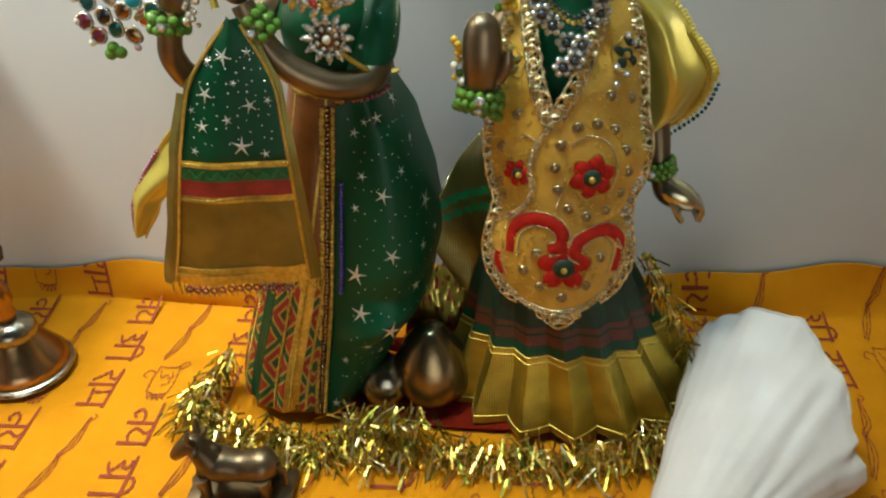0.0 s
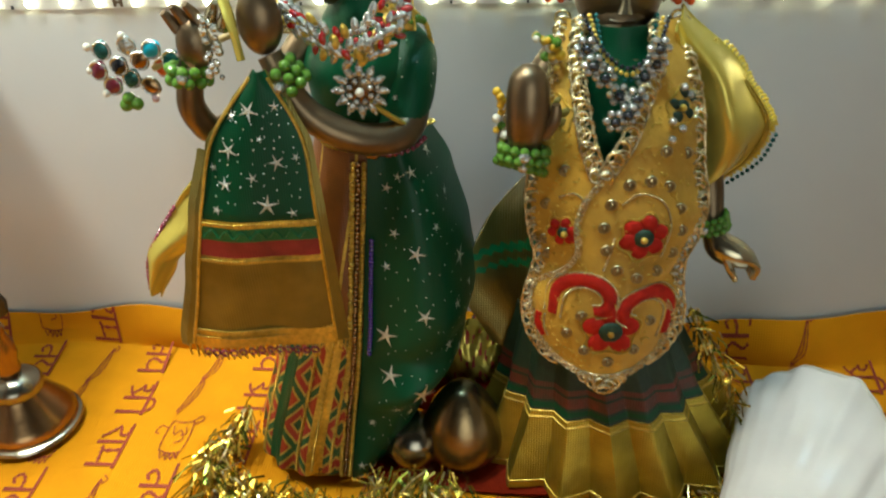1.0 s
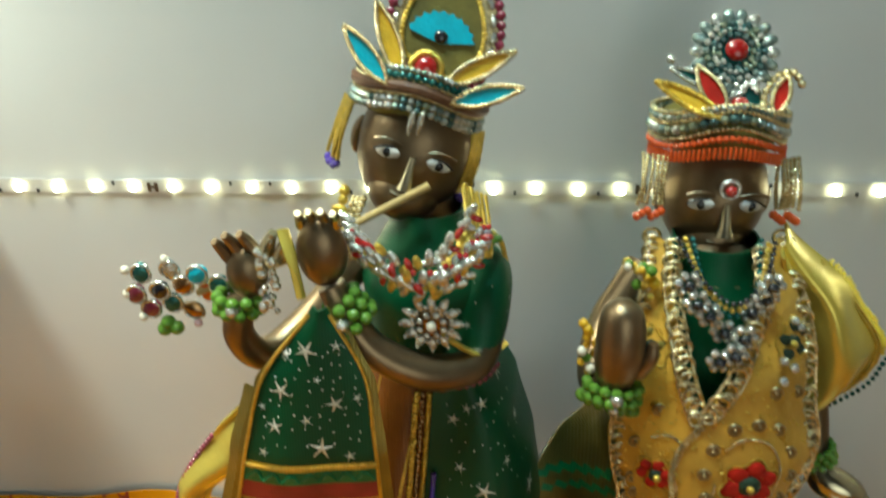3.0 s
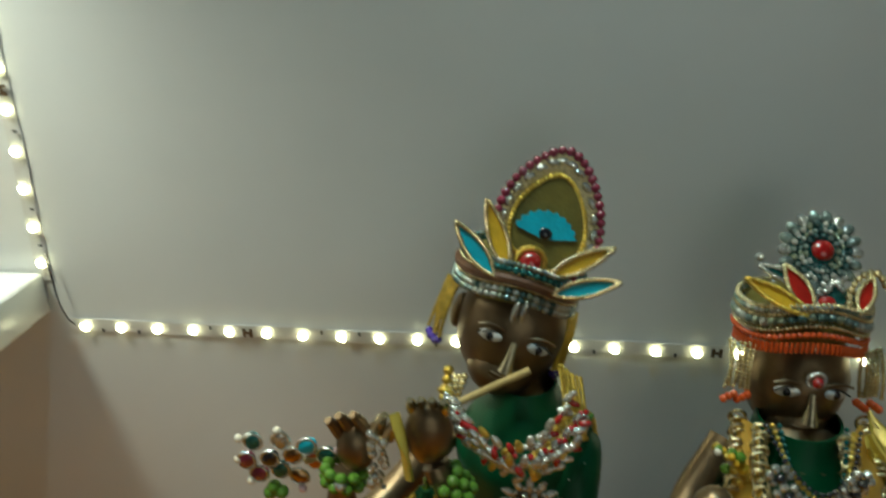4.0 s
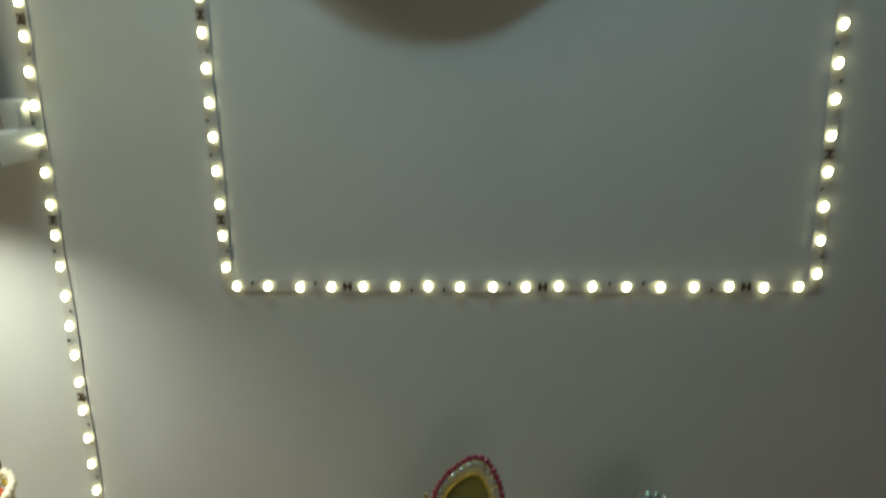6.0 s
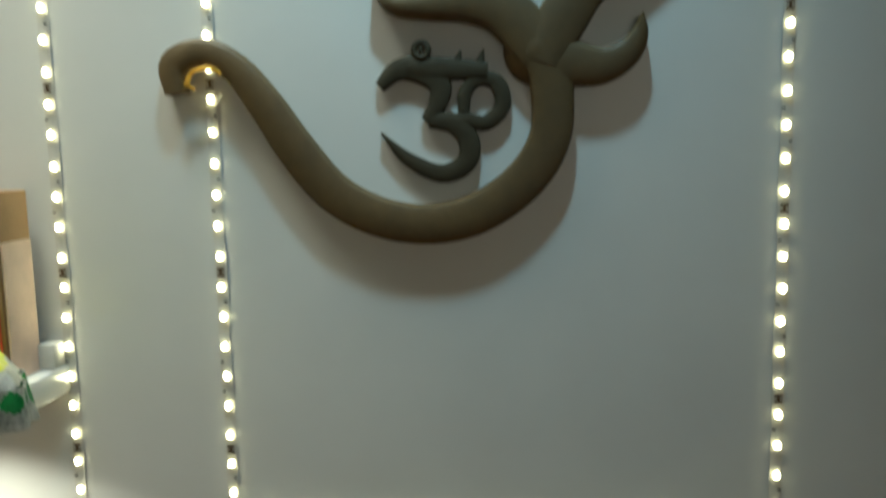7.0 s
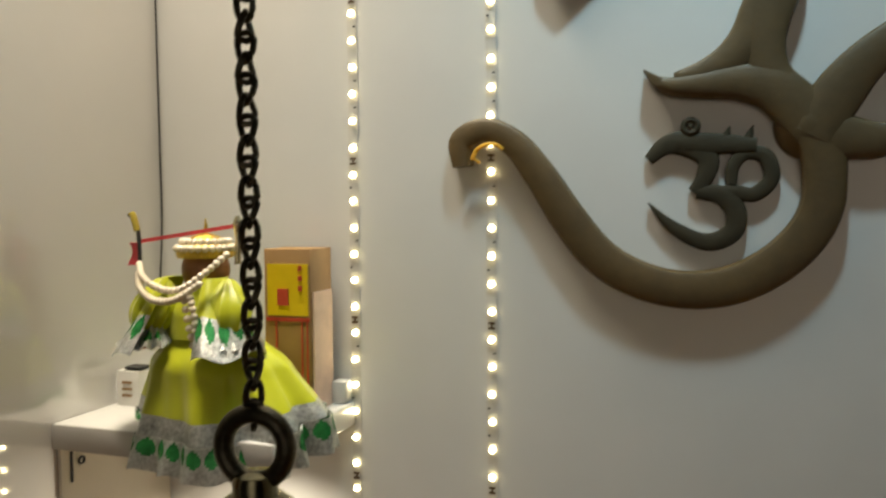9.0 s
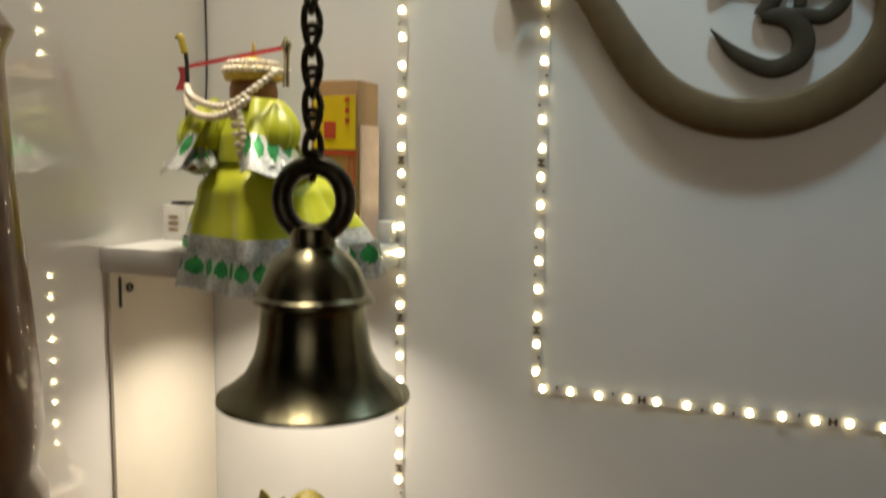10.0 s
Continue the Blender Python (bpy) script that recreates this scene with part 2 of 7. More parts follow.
solo("platform", boxed(LEFT - 0.02, RIGHT + 0.02, -0.62, 0.02, -0.75, -0.021, bevel=0.002), LAMINATE, "white laminate plinth that carries the shrine", "plinth", kind="structure")
solo("canopy_ceiling", boxed(LEFT - 0.02, RIGHT + 0.02, -0.46, 0.02, 1.201, 1.22, bevel=0.001), LAMINATE, "white laminate top panel of the shrine", "ceiling", kind="structure")
solo("floor", boxed(-2.2, 2.2, -3.2, 0.5, -0.8, -0.751), PLASTER, "pale floor of the room", "floor", kind="structure")
solo("ceiling", boxed(-2.2, 2.2, -3.2, 0.5, 1.75, 1.8), PLASTER, "painted ceiling of the room", "ceiling", kind="structure")
for nm, a in (("wall_north", (-2.2, 2.2, 0.45, 0.5)), ("wall_south", (-2.2, 2.2, -3.25, -3.2)), ("wall_west", (-2.25, -2.2, -3.2, 0.5)), ("wall_east", (2.2, 2.25, -3.2, 0.5))):
    solo(nm, boxed(*a, -0.8, 1.8), PLASTER, "painted wall of the room", "wall", kind="structure")


def wall_shelf(z, front, thick, label):
    ob = holder("wall_shelf", label, "shelf", (0, 0, z), group="corner shelves")
    part("board", boxed(LEFT + 0.001, -0.2165, front, -0.001, -thick, 0.0, bevel=0.0006), SHELF, ob)
    part("front_edge_band", boxed(LEFT + 0.001, -0.2165, front - 0.0012, front - 0.0002, -thick, -0.0003, bevel=0.0002), EDGE, ob, "grey edge band")
    part("end_edge_band", boxed(-0.2163, -0.2155, front - 0.0012, -0.001, -thick, -0.0003, bevel=0.0002), SHELF, ob)
    return ob


wall_shelf(0.222, -0.085, 0.0185, "white laminate corner shelf with a dressed idol on it")
wall_shelf(0.449, -0.1, 0.0145, "white laminate corner shelf with a doll in green on it")
liner = tagged(new("trim_side_liner", mesh_of("trim_side_liner", boxed(LEFT + 0.0005, LEFT + 0.003, -0.097, -0.0005, 0.2225, 0.434, bevel=0.0005), LINER)), "cream lining board under the upper shelf", "panel", kind="structure")
part("slot", boxed(LEFT + 0.0032, LEFT + 0.0042, -0.0905, -0.0892, 0.412, 0.430), BLACK, liner, "dark slot")
hole = bmesh.new()
ring(hole, (LEFT + 0.0045, -0.083, 0.423), 0.002, 0.0008, Matrix.Rotation(radians(90), 4, "Y"), seg=16, sub=6)
part("screw_hole", hole, BLACK, liner, "dark screw hole")
cable = bmesh.new()
tube(cable, [(-0.3580, -0.003, 0.9), (-0.3585, -0.003, 0.75), (-0.3575, -0.003, 0.62), (-0.3565, -0.004, 0.56), (-0.3585, -0.006, 0.50), (-0.358, -0.003, 0.45)], 0.0006, 40, 6)
solo("cable", cable, BLACK, "thin dark cable hanging down the panel corner", "cable")

# ---- warm white light strips ----
bm = lathe(bmesh.new(), [(0.0019, 0.0), (0.0019, 0.0008), (0.0017, 0.0010)], 14)
for f in bm.faces:
    f.material_index = 0 if f.calc_center_median().z < 0.00095 else 1
bm.transform(Matrix.Rotation(radians(90), 4, "X"))
chip_mesh = mesh_of("led", bm, [CHIP, LED])
mark_bm = bmesh.new()
box(mark_bm, -0.0022, -0.0008, -0.0002, 0.0002, -0.002, 0.002)
box(mark_bm, 0.0008, 0.0022, -0.0002, 0.0002, -0.002, 0.002)
box(mark_bm, -0.0008, 0.0008, -0.0002, 0.0002, -0.0006, 0.0006)
mark_mesh = mesh_of("contact_mark", mark_bm, COPPER, False)
resistor_mesh = mesh_of("resistor", box(bmesh.new(), -0.0005, 0.0005, -0.0003, 0.0003, -0.0008, 0.0008), BLACK, False)


def light_strip(name, label, start, step, count, mark, twist=0.0):
    """A tape with chips from start, one each step; mark: the first gap that holds a contact mark."""
    ob = holder(name, label, "light strip", start, group="light strips")
    s = Vector(step)
    across = Vector((-s.z, 0, s.x)).normalized()
    way = s.normalized()
    turn = Matrix((way, (0, 1, 0), across)).transposed().to_4x4()
    rng = random.Random(count)
    bm = bmesh.new()
    loops = []
    for i in range(count * 2 + 1):
        c = s * (i / 2 - 0.5) + across * 0.0003 * math.sin(i * 0.7)
        lift = -0.0004 - 0.0002 * math.sin(i * 0.9 + count)
        loops.append([c + across * 0.0031 + Vector((0, lift, 0)), c - across * 0.0031 + Vector((0, lift + 0.0003, 0)), c - across * 0.0031 + Vector((0, 0, 0)), c + across * 0.0031])
    rings(bm, loops)
    part("tape", bm, TAPE, ob)
    for i in range(count):
        j = Vector((rng.uniform(-0.0003, 0.0003), -0.0011, rng.uniform(-0.0003, 0.0003)))
        shared("led", chip_mesh, ob, Matrix.Translation(s * i + j) @ turn)
        if i + 1 < count:
            if (i - mark) % 6 == 0:
                shared("contact_mark", mark_mesh, ob, Matrix.Translation(s * (i + 0.5) + Vector((0, -0.0013, 0))) @ turn)
            elif (i - mark) % 3 != 1:
                shared("resistor", resistor_mesh, ob, Matrix.Translation(s * (i + 0.5) + across * rng.choice((-0.0018, 0.0018)) + Vector((0, -0.0013, 0))) @ turn)
    return ob


P = 0.0166
light_strip("led_strip", "warm white light strip running up beside the shelves", (-0.2145, -0.0005, 0.227), (0, 0, P), 46, 4)
light_strip("led_strip", "warm white light strip running level behind the idols", (-0.2, -0.0005, 0.197), (0.01653, 0, 0.00006), 37, 4)
light_strip("led_strip", "warm white light strip on the frame round the carving", (-0.1255, -0.0005, 0.376), (0, 0, P), 37, 1)
light_strip("led_strip", "warm white light strip on the frame below the carving", (-0.1205, -0.0005, 0.3655), (0.01653, 0, 0), 18, 3)
light_strip("led_strip", "warm white light strip on the frame round the carving", (0.1685, -0.0005, 0.3725), (0, 0, P), 37, 3)

# ---- wooden wall carving ----
carving = holder("wall_carving", "olive-brown carved wooden elephant-head outline on the wall", "wall carving", (0, 0, 0))
YF, YB = -0.0105, -0.0012
bm = bmesh.new()
stroke(bm, [(-0.142, 0.595, 0.011), (-0.142, 0.610, 0.015), (-0.126, 0.6155, 0.0145), (-0.110, 0.607, 0.0155), (-0.095, 0.588, 0.0180), (-0.080, 0.565, 0.0200), (-0.062, 0.543, 0.0205), (-0.040, 0.530, 0.0205), (-0.016, 0.525, 0.0205), (0.008, 0.528, 0.0210), (0.029, 0.539, 0.0212), (0.044, 0.554, 0.0212), (0.0515, 0.570, 0.0210), (0.0525, 0.588, 0.0212), (0.0505, 0.604, 0.0235), (0.043, 0.618, 0.026)], YF, YB, 90)
ball(bm, (0.0450, -0.0012, 0.6120), 1.0, 32, 16, 0, (0.0170, 0.0101, 0.0180))
part("trunk", bm, CARVED, carving)
part("tusk", stroke(bmesh.new(), [(0.047, 0.612, 0.026), (0.030, 0.630, 0.024), (0.012, 0.6355, 0.019), (-0.009, 0.635, 0.0135), (-0.027, 0.636, 0.0088), (-0.038, 0.6445, 0.0008)], YF - 0.0002, YB, 40), CARVED, carving)
part("brow", stroke(bmesh.new(), [(0.040, 0.620, 0.026), (0.027, 0.636, 0.022), (0.0235, 0.652, 0.020), (0.0245, 0.668, 0.023), (0.029, 0.690, 0.027), (0.026, 0.715, 0.022), (0.006, 0.738, 0.022), (-0.022, 0.742, 0.022), (-0.05, 0.731, 0.022), (-0.0695, 0.716, 0.023), (-0.0885, 0.6995, 0.023)], YF + 0.0002, YB, 60), CARVED, carving)
part("cheek", stroke(bmesh.new(), [(-0.022, 0.6395, 0.006), (-0.007, 0.6420, 0.013), (0.006, 0.6480, 0.018), (0.0150, 0.6590, 0.019), (0.0195, 0.6740, 0.017), (0.0225, 0.6900, 0.010)], YF + 0.0005, YB, 40), CARVED, carving)
part("ear", stroke(bmesh.new(), [(0.046, 0.606, 0.024), (0.058, 0.627, 0.025), (0.072, 0.644, 0.021), (0.094, 0.6605, 0.0195), (0.108, 0.675, 0.0195), (0.116, 0.692, 0.021), (0.112, 0.715, 0.022), (0.095, 0.738, 0.022), (0.068, 0.75, 0.02)], YF - 0.0004, YB, 56), CARVED, carving)
part("small_tusk", stroke(bmesh.new(), [(0.047, 0.607, 0.028), (0.061, 0.6050, 0.023), (0.077, 0.6030, 0.0180), (0.089, 0.6085, 0.0140), (0.0950, 0.6180, 0.0090), (0.0962, 0.6275, 0.0008)], YF, YB, 30), CARVED, carving)
om = holder("om_symbol", "dark carved wooden om sign inside the wall carving", "wall carving", (0, 0, 0))
bm = bmesh.new()
stroke(bm, [(-0.0355, 0.596, 0.006), (-0.026, 0.604, 0.0105), (-0.013, 0.604, 0.0150), (-0.0045, 0.596, 0.012), (-0.006, 0.586, 0.0095), (-0.012, 0.578, 0.006)], -0.0050, YB, 34)
part("upper_curve", bm, CARVED2, om)
part("lower_curve", stroke(bmesh.new(), [(-0.010, 0.5785, 0.008), (0.003, 0.576, 0.0105), (0.010, 0.567, 0.011), (0.008, 0.556, 0.0105), (-0.005, 0.551, 0.0095), (-0.022, 0.559, 0.007), (-0.0355, 0.5725, 0.0008)], -0.0050, YB, 40), CARVED2, om)
part("side_loop", stroke(bmesh.new(), [(-0.001, 0.5775, 0.006), (0.008, 0.5785, 0.007), (0.019, 0.5765, 0.0082), (0.0275, 0.585, 0.0082), (0.0245, 0.5965, 0.0082), (0.015, 0.5985, 0.0072), (0.0085, 0.592, 0.007), (0.0075, 0.582, 0.006)], -0.0048, YB, 40), CARVED2, om)
part("top_bar", stroke(bmesh.new(), [(-0.021, 0.6055, 0.010), (0.000, 0.6040, 0.011), (0.020, 0.6025, 0.008)], -0.0054, YB, 16), CARVED2, om)
for x in (0.0055, 0.0172):
    part("leaf_tip", stroke(bmesh.new(), [(x - 0.003, 0.601, 0.007), (x - 0.001, 0.607, 0.005), (x + 0.001, 0.613, 0.0006)], -0.0050, YB, 10), CARVED2, om)
eyelet = bmesh.new()
ring(eyelet, (-0.0135, -0.0045, 0.6135), 0.0036, 0.0017, Matrix.Rotation(radians(90), 4, "X"), 20, 8)
ball(eyelet, (-0.0135, -0.0050, 0.6135), 0.0015, 10, 6)
part("eyelet", eyelet, CARVED2, om)

thread = bmesh.new()
tube(thread, [(-0.1345, -0.0115, 0.5985), (-0.1315, -0.0125, 0.6040), (-0.1265, -0.0130, 0.6065), (-0.1205, -0.0125, 0.6070), (-0.1160, -0.0110, 0.6040)], 0.0011, 24, 7)
tube(thread, [(-0.1305, -0.0120, 0.6050), (-0.1325, -0.0128, 0.5995), (-0.1295, -0.0125, 0.5965)], 0.0009, 14, 7)
solo("yellow_thread", thread, material("turmeric_thread", (0.62, 0.33, 0.03), 0.7, vary=0.3, grain=500, bump=0.4), "yellow cotton thread tied at the carved trunk's tip", "thread")

# ---- hanging bell on its chain ----
BX, BY = -0.1545, -0.216
bell = holder("hanging_bell", "aged bronze temple bell hanging on a dark chain", "bell", (BX, BY, 0.487))
bm = lathe(bmesh.new(), [(0.0035, -0.0085), (0.0072, -0.0092), (0.0080, -0.0115), (0.0078, -0.0155), (0.0086, -0.0165), (0.0100, -0.0172), (0.0135, -0.0200), (0.0165, -0.0245), (0.0185, -0.0295), (0.0190, -0.0322), (0.0208, -0.0332), (0.0209, -0.0348), (0.0190, -0.0358), (0.0184, -0.0375), (0.0187, -0.0450), (0.0203, -0.0530), (0.0240, -0.0605), (0.0305, -0.0660), (0.0335, -0.0678), (0.0338, -0.0690), (0.0322, -0.0694), (0.0270, -0.066), (0.0215, -0.058), (0.0170, -0.045), (0.0130, -0.03), (0.004, -0.019)], 56)
part("body", bm, BRONZE, bell)
bm = ring(bmesh.new(), (0, 0, 0.0), 0.0118, 0.0036, Matrix.Rotation(radians(90), 4, "X") @ Matrix.Rotation(radians(6), 4, "Y"), 40, 12)
part("hanging_ring", bm, OLDIRON, bell, "dark bronze ring")
bm = tube(bmesh.new(), [(0, 0, -0.025), (0, 0, -0.045), (0, 0, -0.058)], 0.0014, 12, 8)
ball(bm, (0, 0, -0.060), 0.005, 14, 10)
part("clapper", bm, OLDIRON, bell)
chain = holder("chain", "dark bronze curb chain holding the bell", "chain", (BX, BY, 0.4955))
bm = bmesh.new()
link_pts = [(0.0027 * math.copysign(abs(math.cos(a)) ** 0.8, math.cos(a)), 0.0014 * math.sin(2 * a), 0.0049 * math.copysign(abs(math.sin(a)) ** 0.8, math.sin(a))) for a in (2 * math.pi * k / 20 for k in range(21))]
tube(bm, link_pts, 0.0012, 0, 7, closed=True)
link_mesh = mesh_of("chain_link", bm, OLDIRON)
z, i = 0.003, 0
while z < 0.70:
    turn = (42 if i % 2 else -22) + (0 if z < 0.08 else min((z - 0.08) * 700, 75))
    shared("chain_link", link_mesh, chain, Matrix.Translation((-0.00004 * i, 0, z)) @ Matrix.Rotation(radians(turn), 4, "Z") @ Matrix.Rotation(radians(random.uniform(-6, 6)), 4, "Y"))
    z += 0.0070
    i += 1

# ---- turned wooden pillar at the shrine's front ----
pillar = holder("shrine_pillar", "polished brown turned wooden pillar of the shrine front", "pillar", (-0.2605, -0.268, -0.005))
part("shaft", lathe(bmesh.new(), [(0.016, 0.0), (0.020, 0.01), (0.017, 0.03), (0.022, 0.05), (0.024, 0.12), (0.020, 0.20), (0.017, 0.28), (0.019, 0.34), (0.0255, 0.352), (0.0255, 0.363), (0.021, 0.371), (0.0255, 0.379), (0.0255, 0.390), (0.022, 0.397), (0.0252, 0.412), (0.0246, 0.430), (0.0230, 0.455), (0.0208, 0.482), (0.0188, 0.515), (0.0180, 0.536)], 40), TIMBER, pillar)
part("collar", lathe(bmesh.new(), [(0.0180, 0.536), (0.0185, 0.540), (0.0215, 0.547), (0.018, 0.552), (0.0155, 0.556), (0.0205, 0.562), (0.0155, 0.569), (0.0205, 0.575), (0.0155, 0.581), (0.0215, 0.588), (0.0165, 0.596), (0.018, 0.61)], 36), TIMBER, pillar)
part("capital", lathe(bmesh.new(), [(0.018, 0.61), (0.020, 0.63), (0.028, 0.66), (0.040, 0.69), (0.043, 0.70), (0.043, 0.72), (0.03, 0.73), (0.03, 1.0)], 36), TIMBER, pillar)

# ---- cloth, jewel and metal materials ----
CLOTH = weave(material("marigold_cotton", (0.58, 0.225, 0.003), 0.85, vary=0.12, grain=60, bump=0.12, bump_scale=150, spec=0.12), 1500, 0.2)
PRINT = material("maroon_print", (0.24, 0.030, 0.006), 0.8, vary=0.25, grain=300, bump=0.05)
GREEN = weave(material("bottle_green_satin", (0.003, 0.060, 0.021), 0.42, vary=0.25, grain=45, bump=0.1, bump_scale=120, spec=0.28), 2200, 0.12)
GREEN2 = weave(material("emerald_band", (0.012, 0.17, 0.055), 0.4, vary=0.4, grain=160, bump=0.2), 1800, 0.2)
REDBAND = weave(material("crimson_band", (0.33, 0.022, 0.025), 0.45, vary=0.35, grain=160, bump=0.2), 1800, 0.2)
TISSUE = weave(material("old_gold_tissue", (0.23, 0.19, 0.05), 0.32, metal=0.7, vary=0.4, grain=60, bump=0.8, bump_scale=75), 1800, 0.25)
SATIN = material("yellow_gold_satin", (0.72, 0.57, 0.11), 0.27, metal=0.55, vary=0.2, grain=40, bump=0.6, bump_scale=70)
GOLD = material("gold_thread", (0.66, 0.47, 0.09), 0.3, metal=0.85, vary=0.4, grain=500, bump=0.5, bump_scale=1400)
SILVERCORD = material("pale_gold_cord", (0.70, 0.59, 0.34), 0.25, metal=0.9, vary=0.4, grain=700, bump=0.4, bump_scale=1600)
ORANGE = weave(material("rust_orange_silk", (0.24, 0.075, 0.010), 0.4, vary=0.3, grain=90, bump=0.2), 1800, 0.25)
FELT = weave(material("mustard_velvet", (0.62, 0.345, 0.035), 0.6, vary=0.32, grain=70, bump=0.25, bump_scale=500, sheen=0.08), 2600, 0.12)
REDFELT = material("scarlet_velvet", (0.48, 0.016, 0.008), 0.65, vary=0.3, grain=300, bump=0.3, bump_scale=1500, spec=0.2)
DARKFELT = material("dark_green_velvet", (0.012, 0.035, 0.016), 0.6, vary=0.4, grain=300, bump=0.3, bump_scale=1500)
STARFOIL = material("silver_foil_print", (0.66, 0.68, 0.62), 0.35, metal=0.6, vary=0.25, grain=600, bump=0.2)
STATUE = material("dark_cast_brass", (0.20, 0.14, 0.08), 0.37, metal=0.85, vary=0.5, grain=55, bump=0.12, bump_scale=260)
SILVERED = material("silvered_brass", (0.50, 0.44, 0.30), 0.2, metal=0.95, vary=0.35, grain=90, bump=0.1)
WHITE = material("white_enamel", (0.66, 0.65, 0.62), 0.3, vary=0.04)
PUPIL = material("black_enamel", (0.01, 0.01, 0.012), 0.25, vary=0.2)
CRYSTAL = material("clear_rhinestone", (0.62, 0.64, 0.61), 0.06, metal=0.8, vary=0.3, grain=900, bump=0.5, bump_scale=900)
GREYGEM = material("grey_green_stone", (0.24, 0.30, 0.28), 0.1, metal=0.6, vary=0.5, grain=600, bump=0.4, bump_scale=900, coat=0.5)
DARKGEM = material("dark_gem", (0.012, 0.014, 0.02), 0.08, vary=0.4, coat=1.0)
REDGEM = material("ruby_stone", (0.36, 0.012, 0.012), 0.12, vary=0.3, coat=1.0)
TEAL = material("teal_rhinestone", (0.03, 0.14, 0.13), 0.1, metal=0.5, vary=0.6, grain=700, bump=0.4, bump_scale=900)
GREENBEAD = glass("green_glass_bead", (0.15, 0.31, 0.04))
GREENBEAD.node_tree.nodes["Principled BSDF"].inputs["Transmission Weight"].default_value = 0.25
PURPLE = material("purple_bead", (0.06, 0.03, 0.30), 0.15, vary=0.3, coat=0.8)
PEARL = material("ivory_pearl", (0.80, 0.72, 0.58), 0.22, vary=0.1, coat=0.6)
SKY = material("turquoise_felt", (0.02, 0.42, 0.56), 0.5, vary=0.2, grain=300, bump=0.3, bump_scale=900)
YELLOW = material("yellow_felt", (0.74, 0.44, 0.02), 0.5, vary=0.2, grain=300, bump=0.3, bump_scale=900)
OLIVE = material("olive_velvet", (0.15, 0.12, 0.015), 0.6, vary=0.4, grain=120, bump=0.3, bump_scale=900)
MAROON = material("maroon_bead", (0.22, 0.03, 0.06), 0.15, vary=0.4, coat=0.8)
BROWN = material("brown_braid", (0.12, 0.05, 0.02), 0.5, vary=0.4, grain=400, bump=0.4, bump_scale=1200)
ORANGEBEAD = material("coral_bead", (0.62, 0.09, 0.02), 0.2, vary=0.3, coat=0.6)
SHELLWHITE = material("glazed_white_shell", (0.68, 0.635, 0.61), 0.34, vary=0.10, grain=40, bump=0.12, bump_scale=60, coat=0.5)
SHELLRIM = material("worn_shell_rim", (0.60, 0.55, 0.47), 0.5, vary=0.3, grain=150, bump=0.4, bump_scale=300)
LIME = material("lime_satin", (0.46, 0.50, 0.025), 0.36, vary=0.2, grain=40, bump=0.6, bump_scale=65, sheen=0.15)
LACE = material("silver_lace", (0.44, 0.46, 0.45), 0.3, metal=0.7, vary=0.5, grain=500, bump=0.8, bump_scale=900)
LEAFGREEN = material("green_foil", (0.02, 0.26, 0.07), 0.25, metal=0.5, vary=0.5, grain=300, bump=0.5, bump_scale=700)
PAPER = material("yellow_card", (0.72, 0.50, 0.02), 0.45, vary=0.08, grain=90)
CARD = material("brown_card", (0.30, 0.17, 0.07), 0.6, vary=0.15, grain=90)
REDINK = material("red_card", (0.5, 0.05, 0.03), 0.5, vary=0.15)
RIBBON = material("pink_red_ribbon", (0.72, 0.07, 0.09), 0.4, vary=0.2, grain=200)
POLISHED = material("polished_brass", (0.24, 0.17, 0.085), 0.26, metal=0.95, vary=0.4, grain=60, bump=0.1)
BELLMETAL = material("grey_bell_metal", (0.30, 0.27, 0.21), 0.2, metal=0.95, vary=0.35, grain=60, bump=0.1)
COPPERTONE = material("copper_brass", (0.30, 0.18, 0.085), 0.25, metal=0.95, vary=0.35, grain=60, bump=0.1)


def island_tints(m, tints):
    """Gives each loose piece one of some tints."""
    n, link = m.node_tree.nodes, m.node_tree.links
    geo, ramp = n.new("ShaderNodeNewGeometry"), n.new("ShaderNodeValToRGB")
    ramp.color_ramp.interpolation = "CONSTANT"
    while len(ramp.color_ramp.elements) < len(tints):
        ramp.color_ramp.elements.new(0.5)
    for k, (e, c) in enumerate(zip(ramp.color_ramp.elements, tints)):
        e.position, e.color = k / len(tints), (*c, 1)
    link.new(geo.outputs["Random Per Island"], ramp.inputs["Fac"])
    link.new(ramp.outputs["Color"], n["Principled BSDF"].inputs["Base Color"])
    return m


CROWNSTONE = island_tints(material("grey_green_rhinestone", (0.4, 0.45, 0.42), 0.12, metal=0.65, coat=0.6), [(0.22, 0.30, 0.28), (0.48, 0.52, 0.48), (0.10, 0.19, 0.19), (0.62, 0.62, 0.56), (0.30, 0.36, 0.26)])
TINSEL = island_tints(material("tinsel_foil", (0.6, 0.45, 0.1), 0.26, metal=0.9), [(0.62, 0.42, 0.06), (0.75, 0.58, 0.16), (0.40, 0.36, 0.05), (0.80, 0.66, 0.34), (0.20, 0.26, 0.04), (0.62, 0.40, 0.05), (0.70, 0.50, 0.10)])
BEADMIX = island_tints(material("mixed_beads", (0.5, 0.5, 0.5), 0.12, metal=0.3, coat=0.8), [(0.5, 0.08, 0.06), (0.7, 0.7, 0.66), (0.05, 0.3, 0.2), (0.62, 0.4, 0.42), (0.7, 0.5, 0.1), (0.1, 0.2, 0.4)])


